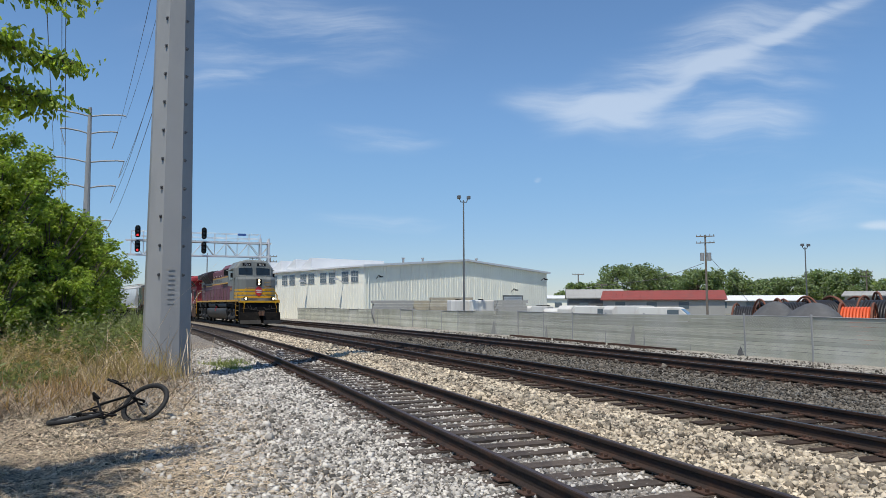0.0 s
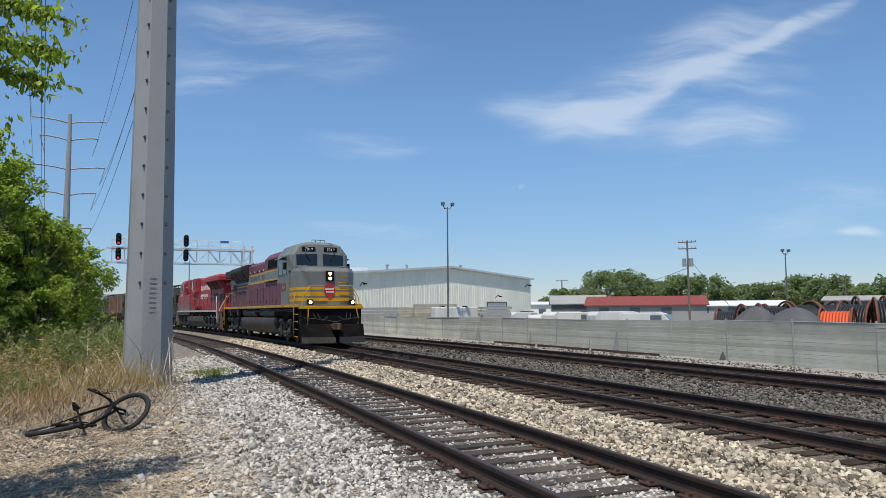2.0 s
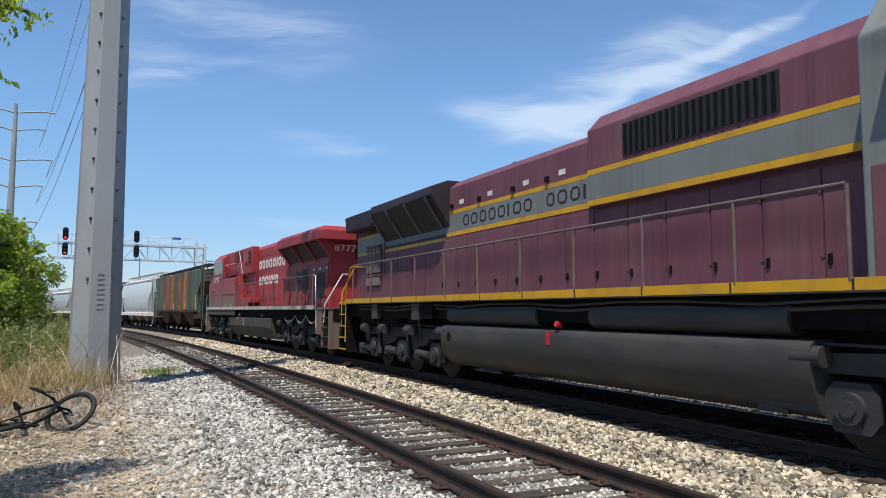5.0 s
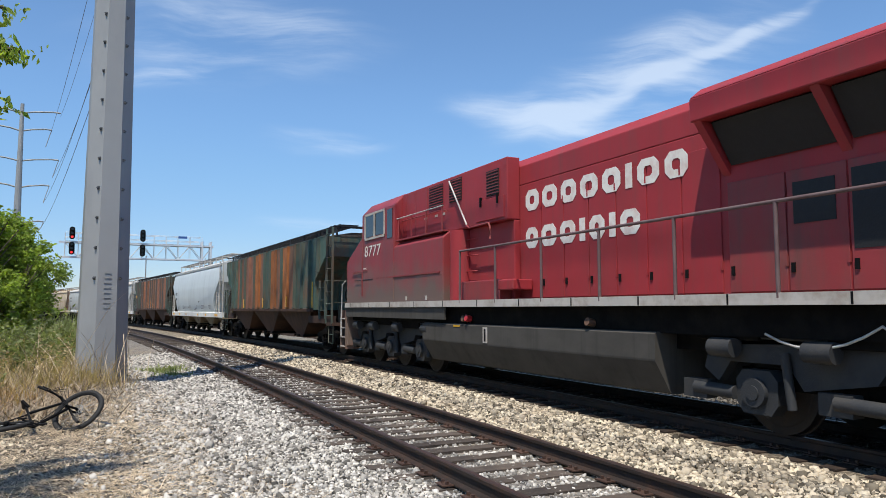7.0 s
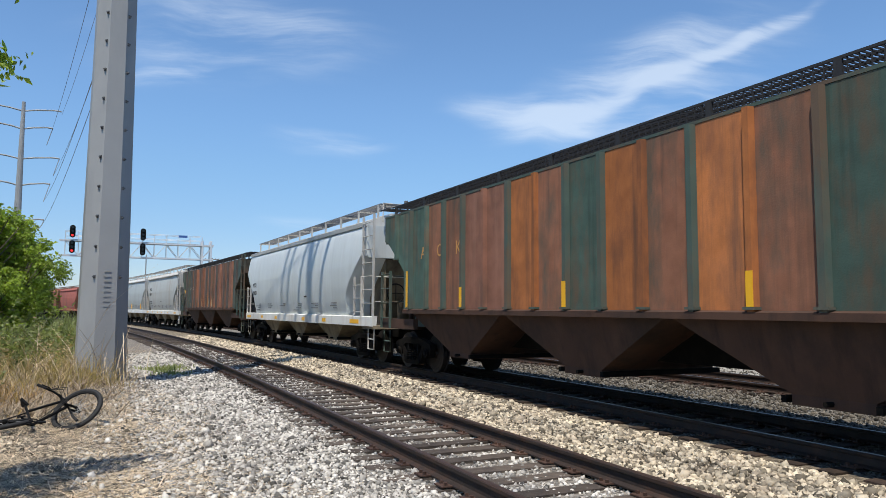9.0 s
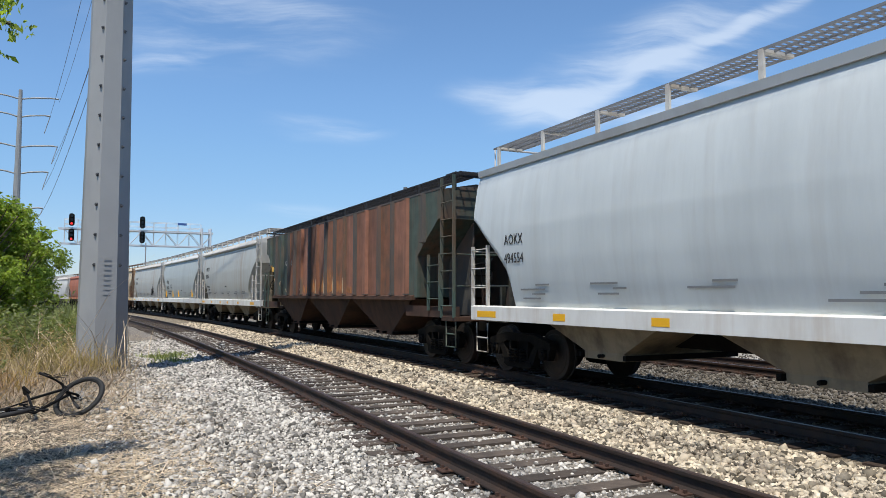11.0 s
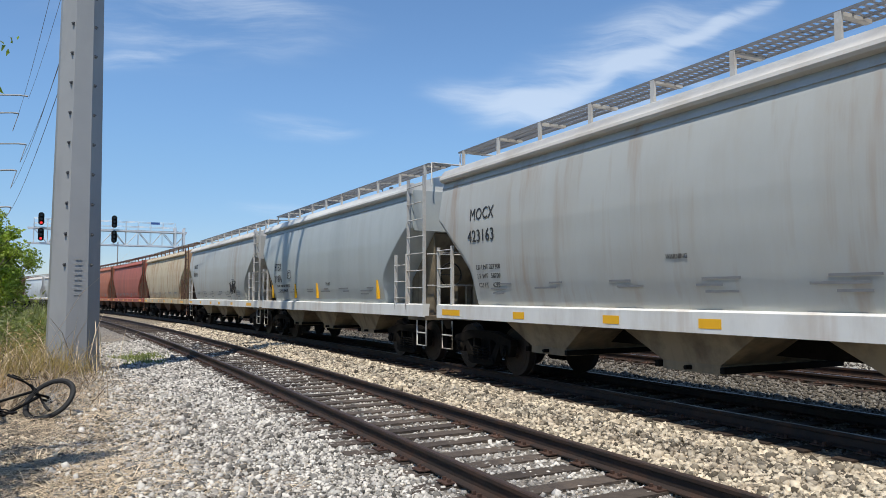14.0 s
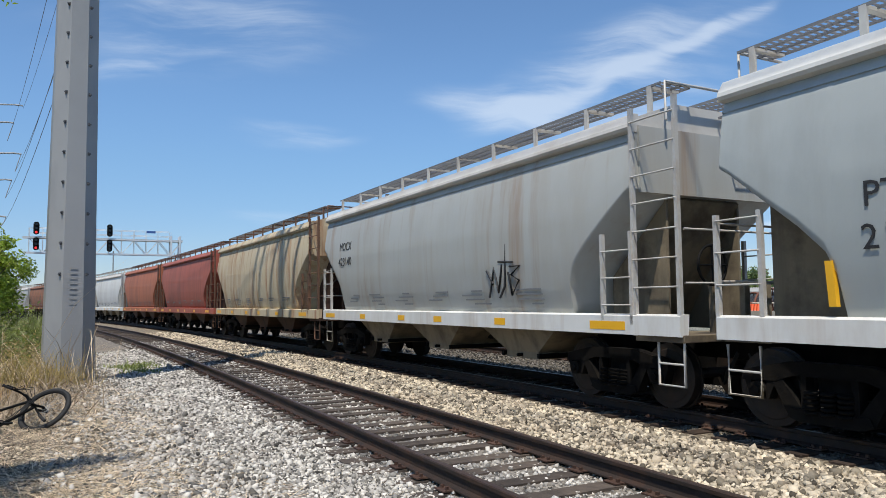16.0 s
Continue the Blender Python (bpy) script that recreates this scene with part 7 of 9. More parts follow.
# ---- signal bridge ----
def signal_bridge():
    sb = thing("signal_bridge", "white truss signal bridge carrying signal heads over the tracks", "railway signal")
    Y = 92.0
    x0, x1 = -4.2, 12.0
    z0, z1 = 7.45, 9.15
    for z in (z0, z1):
        for dy in (-0.6, 0.6):
            part("chord", Mesh().box(x0 - 0.6, x1, Y + dy - 0.07, Y + dy + 0.07, z - 0.08, z + 0.08), M["white_steel"], sb)
    for dy in (-0.6, 0.6):
        k = 0
        x = x0
        while x < x1 - 0.8:
            p = (x, Y + dy, z0 if k % 2 else z1)
            q = (x + 1.35, Y + dy, z1 if k % 2 else z0)
            part("brace", Mesh().cyl(p, q, 0.045, 6), M["white_steel"], sb)
            part("brace", Mesh().cyl((x, Y + dy, z0), (x, Y + dy, z1), 0.03, 6), M["white_steel"], sb)
            x += 1.35
            k += 1
    deck = Mesh().box(x0, x1, Y - 0.6, Y + 0.6, z1 + 0.08, z1 + 0.12)
    part("walkway", deck, M["grating"], sb)
    for dy in (-0.65, 0.65):
        rl = Mesh()
        for z in (0.55, 1.1):
            rl.tube([(x0, Y + dy, z1 + z), (x1 - 1.5, Y + dy, z1 + z)], 0.03, 6)
        x = x0
        while x < x1 - 1:
            rl.cyl((x, Y + dy, z1), (x, Y + dy, z1 + 1.1), 0.025, 6)
            x += 1.35
        part("railing", rl, M["white_steel"], sb)
    for dx in (0.0, -1.0):
        for dy in (-0.6, 0.6):
            part("mast", Mesh().cyl((x1 - 0.3 + dx, Y + dy, -0.5), (x1 - 0.3 + dx, Y + dy, z1 + 0.6), 0.12, 10), M["white_steel"], sb)
    part("thin_mast", Mesh().cyl((4.7, Y + 6, -0.5), (4.7, Y + 6, z0 + 0.8), 0.07, 8), M["galv"], sb)
    part("name_sign", Mesh().box(7.9, 8.9, Y - 0.72, Y - 0.68, z1 + 0.85, z1 + 1.12), M["blue"], sb, "small blue sign")
    for x in (-3.47, 3.95):
        for z, lit in ((z1 + 1.0, True), (z0 + 0.95, True)):
            plate = Mesh().prism([(x + 0.3 * math.cos(a), z + (0.42 if math.sin(a) > 0 else -0.42) + 0.3 * math.sin(a)) for a in np.linspace(0, 2 * math.pi, 25)[:-1]], Y - 0.86, Y - 0.82)
            hd = part("signal_head", plate, M["black"], sb, "black signal head showing red")
            for k, dz in enumerate((0.45, 0.0, -0.45)):
                hood = Mesh().cyl((x, Y - 0.86, z + dz), (x, Y - 1.15, z + dz), 0.15, 14, cap=False)
                part("visor", hood, M["black"], hd)
                part("lens", Mesh().cyl((x, Y - 0.87, z + dz), (x, Y - 0.885, z + dz), 0.13, 14), M["signal_red"] if k == 2 and lit and x < 0 else M["glass"], hd)
            part("bracket", Mesh().cyl((x, Y - 0.8, z), (x, Y - 0.5, z), 0.05, 8), M["black"], sb)
    return sb


signal_bridge()


# ---- vegetation ----
M["dead"] = surface("dead_stem", (0.31, 0.245, 0.17), 0.85, 0, 0.25, 4, spread=0.5, islands=True, bump=0)

def leaves(name, pts, size, mat, seed, parent=None, droop=0.4, long=1.5):
    """Small pointed leaves, one at each point, turned at random."""
    rng = np.random.default_rng(seed)
    pts = np.asarray(pts)
    n = len(pts)
    a, b = rng.uniform(0, 2 * np.pi, n), rng.normal(-droop, 0.5, n)
    fwd = np.stack([np.cos(a) * np.cos(b), np.sin(a) * np.cos(b), np.sin(b)], -1)
    side = np.cross(fwd, rng.normal(0, 1, (n, 3)))
    side /= np.linalg.norm(side, axis=1, keepdims=True) + 1e-9
    up = np.cross(side, fwd)
    s = (size * rng.lognormal(0, 0.25, n))[:, None]
    fold = 0.18
    v = np.stack([pts, pts + fwd * s * long * 0.45 + side * s * 0.42 + up * s * fold, pts + fwd * s * long, pts + fwd * s * long * 0.45 - side * s * 0.42 + up * s * fold], 1)
    i = 4 * np.arange(n)[:, None]
    f = np.concatenate([i + [0, 1, 2], i + [0, 2, 3]], 0)
    return soup(name, v.reshape(-1, 3), f, mat, parent)


def clump_points(rng, centre, radius, n, squash=0.85):
    d = rng.normal(0, 1, (n, 3))
    d /= np.linalg.norm(d, axis=1, keepdims=True)
    r = radius * rng.random(n) ** 0.45
    return np.asarray(centre) + d * r[:, None] * [1, 1, squash]


def bush(at, height, spread, seed, label, mat="leaf", leaf=0.075, count=7000, clumps=34, category="shrub", trunk_share=0.25):
    rng = np.random.default_rng(seed)
    rd = random.Random(seed)
    tp = thing("shrub" if category == "shrub" else "tree", label, category, "" if category == "shrub" else "", at=Matrix.Translation(at))
    wood = Mesh()
    pts = []
    stems = 3 if category == "shrub" else 1
    for s in range(stems):
        base = Vector((rd.uniform(-0.2, 0.2), rd.uniform(-0.2, 0.2), -0.1))
        top = Vector((rd.uniform(-0.3, 0.3) * spread, rd.uniform(-0.3, 0.3) * spread, height * 0.75))
        wood.tube([base, base.lerp(top, 0.35) + Vector((rd.uniform(-0.1, 0.1), 0, 0)), base.lerp(top, 0.7), top], 0.022 * height / stems ** 0.5, 7)
    for k in range(clumps):
        a = rd.uniform(0, 2 * math.pi)
        h = trunk_share + (1 - trunk_share) * rd.random()
        w = spread * math.sin(math.pi * min(0.97, 0.12 + 0.83 * (1 - h) ** 0.75)) ** 0.7
        rr = w * rd.uniform(0.35, 1.0)
        c = Vector((rr * math.cos(a), rr * math.sin(a), height * h))
        start = Vector((0, 0, height * h * 0.55))
        wood.tube([start, start.lerp(c, 0.5) + Vector((0, 0, 0.12)), c], 0.0036 * height, 5)
        pts.append(clump_points(rng, c, rd.uniform(0.13, 0.32) * spread, count // clumps))
    part("trunk", wood, M["bark"], tp)
    leaves("crown", np.concatenate(pts), leaf, M[mat], seed + 100, tp)
    return tp


# shrubs and young trees along the edge of the bank, tallest away from the track
hedge = [(-2.35, 25.0, 3.7, 1.15, 51, "leaf"), (-3.2, 23.5, 4.5, 1.25, 52, "leaf"), (-3.1, 27.5, 4.4, 1.4, 53, "leaf_deep"), (-4.3, 24.5, 6.2, 1.7, 54, "leaf"), (-4.4, 21.8, 5.2, 1.4, 55, "leaf"),
         (-5.8, 22.8, 7.4, 2.0, 56, "leaf"), (-6.2, 27.0, 6.6, 2.2, 57, "leaf_deep"), (-3.0, 33.0, 3.8, 1.6, 58, "leaf_deep"), (-4.6, 40.0, 4.6, 2.2, 59, "leaf_deep"), (-7.0, 50.0, 6.0, 3.0, 60, "leaf_deep"), (-8.0, 33.0, 6.5, 2.6, 61, "leaf"), (-7.4, 19.5, 6.5, 2.0, 62, "leaf_deep"), (-3.9, 20.6, 2.6, 1.0, 63, "leaf_deep"), (-2.7, 22.4, 2.2, 0.9, 64, "leaf")]
for x, y, h, w, sd, mt in hedge:
    bush((x, y, 0.0), h, w, sd, "leafy bright green shrub on the weedy bank" if mt == "leaf" else "dense deep green shrub on the weedy bank", mt, 0.068, int(8600 * w * h / 3), 44 + int(9 * h), "shrub", 0.06)


def overhanging_tree():
    """A tree beside the camera whose boughs hang into the view and sway."""
    tp = thing("tree", "leafy tree with long boughs swaying over the dirt", "tree", at=Matrix.Translation((-4.6, 5.6, -0.15)))
    part("trunk", Mesh().tube([(0, 0, -0.2), (0.1, 0.1, 1.5), (0.0, 0.2, 3.2), (0.2, 0.1, 5.0)], 0.14, 10), M["bark"], tp)
    rng = np.random.default_rng(8)
    rd = random.Random(8)
    crown = np.concatenate([clump_points(rng, (rd.uniform(-1.6, 1.6), rd.uniform(-1.8, 1.8), rd.uniform(3.6, 6.2)), 0.7, 420) for _ in range(26)])
    # extra unseen leaf clumps, added to cast dappled shade on the dirt
    shade = np.concatenate([clump_points(rng, (rd.uniform(0.2, 2.5), rd.uniform(-1.9, 1.0), rd.uniform(4.3, 6.2)), rd.uniform(0.25, 0.5), 230) for _ in range(30)])
    for k in range(5):
        part("limb", Mesh().tube([(0.1, 0.1, 3.0), (0.5 + 0.2 * k, -0.5 + 0.2 * k, 4.2), (0.8 + 0.35 * k, -1.2 + 0.45 * k, 5.0)], 0.045, 7), M["bark"], tp)
    leaves("crown", np.concatenate([crown, shade]), 0.07, M["leaf"], 9, tp)
    # boughs: start, tip in the tree's space
    for k, (a, b) in enumerate([((0.2, 0.3, 3.3), (3.72, 2.0, 4.15)), ((0.1, 0.3, 3.1), (3.6, 1.8, 3.72)), ((0.2, 0.2, 3.6), (3.45, 1.6, 4.6)), ((0.2, 0.2, 3.2), (3.3, 1.5, 4.0)), ((0.2, 0.2, 3.9), (3.75, 2.2, 4.6)), ((0.1, 0.3, 3.0), (3.3, 2.4, 3.5))]):
        a, b = Vector(a), Vector(b)
        bough = Mesh()
        mid = a.lerp(b, 0.55) + Vector((0, 0, 0.25))
        spine = [a, a.lerp(mid, 0.5), mid, mid.lerp(b, 0.55) + Vector((0, 0, 0.06)), b]
        base = a.copy()
        bough.tube([p - base for p in spine], 0.018, 6)
        ob = part("bough", bough, M["bark"], tp, at=Matrix.Translation(base))
        pts = []
        for j in range(110):
            u = 0.45 + 0.55 * rd.random()
            i = min(int(u * 4), 3)
            p = spine[i].lerp(spine[i + 1], u * 4 - i) - base
            tw = Vector((rd.uniform(-0.15, 0.3), rd.uniform(-0.25, 0.25), rd.uniform(-0.14, 0.16)))
            for q in range(9):
                pts.append(p + tw * (q / 8) + Vector((rd.gauss(0, 0.03), rd.gauss(0, 0.03), rd.gauss(0, 0.03))))
        leaves("foliage", [tuple(p) for p in pts], 0.046, M["leaf"], 20 + k, ob, 0.9, 1.6)
        SWAY.append((ob, Matrix.Translation(base), 3.4, 0.7 * k))


overhanging_tree()


def blades(name, label, n, region, height, mat, seed, lean=0.35, width=0.006, kind_cat="grass", flat=False):
    """Grass or stalks: narrow bent strips."""
    rng = np.random.default_rng(seed)
    x, y = region(rng, n)
    z = ground_z(x, y)
    a = rng.uniform(0, 2 * np.pi, n)
    h = height * rng.lognormal(0, 0.35, n)
    le = np.clip(np.abs(rng.normal(lean, 0.2, n)), 0, 1.4)
    if flat:
        d = np.stack([np.cos(a), np.sin(a), rng.uniform(0.0, 0.09, n)], -1)
        tip = d * h[:, None]
        midp = tip * 0.5 + np.stack([0 * a, 0 * a, rng.uniform(0, 0.02, n)], -1)
    else:
        d = np.stack([np.cos(a) * np.sin(le), np.sin(a) * np.sin(le), np.cos(le)], -1)
        tip = d * h[:, None] + np.stack([np.cos(a), np.sin(a), -0.5 + 0 * a], -1) * (h * 0.25 * le)[:, None]
        midp = d * h[:, None] * 0.55
    root = np.stack([x, y, z + (0.012 if flat else -0.01)], -1)
    b = a + np.pi / 2 + rng.uniform(-0.8, 0.8, n)
    sd = np.stack([np.cos(b), np.sin(b), 0 * b], -1) * (width * (1 + 0.03 * y))[:, None]
    v = np.stack([root - sd, root + sd, root + midp + sd * 0.8, root + midp - sd * 0.8, root + tip], 1)
    i = 5 * np.arange(n)[:, None]
    f = np.concatenate([i + [0, 1, 2], i + [0, 2, 3], i + [3, 2, 4]], 0)
    tagged(soup(name, v.reshape(-1, 3), f, mat), label, kind_cat, kind="stuff")


def patch(x0, x1, y0, y1, clump=60, tight=0.35):
    def region(rng, n):
        cx, cy = rng.uniform(x0, x1, clump), rng.uniform(y0, y1, clump)
        k = rng.integers(0, clump, n)
        return cx[k] + rng.normal(0, tight, n), cy[k] + rng.normal(0, tight, n)
    return region


M["fern"] = leafy("orange_dead_fern", (0.33, 0.215, 0.12), 0.5)


def weeds(name, label, n, region, height, mat, seed, leaf=0.05):
    """Upright leafy weeds: points up each stem, a small leaf at each."""
    rng = np.random.default_rng(seed)
    x, y = region(rng, n)
    h = height * rng.lognormal(0, 0.35, n)
    k = 26
    u = rng.random((n, k)) ** 0.8
    lean = rng.normal(0, 0.22, (n, 2))
    px = x[:, None] + (lean[:, :1] * u + rng.normal(0, 0.07, (n, k)) * (1.2 - u)) * h[:, None]
    py = y[:, None] + (lean[:, 1:] * u + rng.normal(0, 0.07, (n, k)) * (1.2 - u)) * h[:, None]
    pz = ground_z(x, y)[:, None] + u * h[:, None]
    tagged(leaves(name, np.stack([px, py, pz], -1).reshape(-1, 3), leaf, mat, seed + 1, None, -0.2, 2.2), label, "weeds", kind="stuff")


weeds("weeds", "grey-green leafy weeds before the shrubs", 1500, patch(-5.2, -0.7, 18.6, 24, 110, 0.35), 0.75, M["grass"], 41)
weeds("weeds", "dry tan seed heads among the weeds", 700, patch(-5.0, -0.3, 16.8, 21.5, 70, 0.35), 0.6, M["weed"], 43, 0.035)
weeds("weeds", "low green weeds creeping out of the bank", 420, patch(-5.2, -2.3, 13.8, 17.5, 40, 0.35), 0.35, M["grass"], 45)
blades("grass", "tall green grass in front of the shrubs", 5200, patch(-5.2, -0.7, 19.6, 24, 90, 0.3), 0.75, M["grass"], 31, 0.5, 0.006)
blades("dry_grass", "brown dead stems tangled before the green grass", 16000, patch(-5.0, -0.1, 12.4, 19.0, 130, 0.5), 0.34, M["dead"], 38, 0.95, 0.005)
blades("dry_grass", "dry tan weeds around the pole's foot", 5500, patch(-4.8, 0.0, 15.6, 20.8, 80, 0.28), 0.5, M["weed"], 32, 0.5, 0.005)
blades("dry_grass", "orange-brown dead grass beside the bicycle", 2000, patch(-4.4, -1.2, 12.6, 16.2, 44, 0.3), 0.34, M["fern"], 33, 0.5, 0.006)
blades("dry_grass", "long pale stalks leaning round the pole", 260, patch(-1.6, 0.5, 15.8, 18.2, 26, 0.3), 1.0, M["straw"], 47, 0.75, 0.0045)
blades("grass", "low green weeds by the pole", 700, patch(1.2, 1.9, 19.5, 22, 10, 0.2), 0.16, M["grass"], 34, 0.6, 0.008)
blades("grass", "green weeds along the bank further off", 6000, patch(-8, -0.8, 24, 60, 120, 0.6), 0.9, M["grass"], 35, 0.35, 0.01)
blades("straw", "dry reed stalks lying on the dirt", 22000, patch(-4.8, 0.8, 4.4, 15.5, 150, 0.5), 0.36, M["straw"], 36, 0, 0.0045, "straw", True)
blades("twigs", "dark rotting stalks and twigs on the dirt", 5200, patch(-4.6, 0.3, 4.2, 13.5, 80, 0.45), 0.3, M["bark"], 39, 0, 0.005, "twigs", True)
blades("straw", "scattered dry stalks on the gravel", 900, patch(-0.2, 2.0, 5.0, 16, 60, 0.5), 0.2, M["straw"], 37, 0, 0.004, "straw", True)


# ---- fence, yard and buildings beyond the tracks ----
def fence_line(s):
    """A point of the fence: straight beside the tracks, then bending left with them."""
    x = 20.1
    if s > 20:
        x -= (s - 20) ** 2 / 1500
    return Vector((x, s, -0.42))


def build_fence():
    fn = thing("fence", "grey-green slatted chain-link fence, patched and sagging in places", "fence")
    step = 3.0
    ss = np.arange(-6, 122, step)
    tops = [1.06 + 0.03 * math.sin(0.9 * k) for k in range(len(ss))]
    rd = random.Random(3)
    mesh_mat = M["wire"]
    for k, s in enumerate(ss):
        p = fence_line(s)
        part("fence_post", Mesh().cyl((p.x, p.y, p.z - 0.1), (p.x + rd.uniform(-0.05, 0.05), p.y, tops[k] + 0.08), 0.035, 8), M["galv"], fn)
    for k in range(len(ss) - 1):
        a, b = fence_line(ss[k]), fence_line(ss[k + 1])
        d = (b - a)
        n = 11
        mb = Mesh()
        lean = rd.uniform(-0.05, 0.05)
        for i in range(n):
            v0, v1 = i / n, (i + 0.94) / n
            rows = []
            for end, tp in ((a, tops[k]), (b, tops[k + 1])):
                lo = end.z + 0.04
                for v in (v0, v1):
                    rows.append((end.x + lean * v + rd.uniform(-0.006, 0.006), end.y, lo + (tp - lo) * v + rd.uniform(-0.006, 0.006)))
            q = [rows[0], rows[2], rows[3], rows[1]]
            mb.add([(x - 0.01, y, z) for x, y, z in q] + [(x + 0.01, y, z) for x, y, z in q], [(0, 1, 2, 3), (7, 6, 5, 4), (0, 4, 5, 1), (3, 2, 6, 7), (0, 3, 7, 4), (1, 5, 6, 2)])
        panel = part("slat_panel", mb, M["slat"], fn)
        if ss[k] < 46:
            wv = Mesh()
            w = d.length
            m = int(w / 0.13)
            for i in range(-10, m):
                for sgn in (1, -1):
                    u0, u1 = i / m, (i + 11) / m
                    z0, z1 = (a.z + 0.03, tops[k]) if sgn > 0 else (tops[k], a.z + 0.03)
                    c0, c1 = max(u0, 0), min(u1, 1)
                    if c1 <= c0:
                        continue
                    f0, f1 = (c0 - u0) / (u1 - u0), (c1 - u0) / (u1 - u0)
                    p, q = a + d * c0, a + d * c1
                    wv.cyl((p.x - 0.03 + lean * f0, p.y, z0 + (z1 - z0) * f0), (q.x - 0.03 + lean * f1, q.y, z0 + (z1 - z0) * f1), 0.0035, 3, cap=False)
            part("chain_link", wv, M["galv"], panel, "woven wire mesh")
        part("top_rail", Mesh().cyl((a.x, a.y, tops[k]), (b.x, b.y, tops[k + 1]), 0.02, 6), M["galv"], fn)
    for s, ln, h in ((27.6, 0.5, 1.1), (42.0, 0.7, 1.0), (35.5, 0.4, 0.8)):
        p = fence_line(s)
        tear = Mesh().prism([(p.y, p.z + 0.02), (p.y + ln, p.z + 0.05), (p.y + ln * 0.25, p.z + h), (p.y + ln * 0.15, p.z + h * 0.7)], p.x - 0.05, p.x - 0.04, "x")
        part("torn_mesh", tear, M["wallgrey"], fn, "torn flap of fence mesh")
    # low board lying along the foot of the fence
    for s in (24.0, 29.0, 34.0):
        p, q = fence_line(s), fence_line(s + 4.6)
        bd = Mesh().prism([(p.x - 0.9, p.z + 0.0), (p.x - 0.7, p.z + 0.0), (p.x - 0.7, p.z + 0.14), (p.x - 0.9, p.z + 0.14)], p.y, q.y)
        tagged(part("timber", bd, M["bay_brown"]), "rusty brown spare rail lying by the fence", "rail", "spare rails")


build_fence()
cA, cB = bearing(14.74, 84), bearing(29.24, 105)
gv = Vector((cB.x - cA.x, cB.y - cA.y, 0))
W_GABLE = gv.length
gv.normalize()
sv = Vector((-gv.y, gv.x, 0))
HALL = Matrix(((gv.x, sv.x, 0, cA.x), (gv.y, sv.y, 0, cA.y), (0, 0, 1, -0.42), (0, 0, 0, 1)))


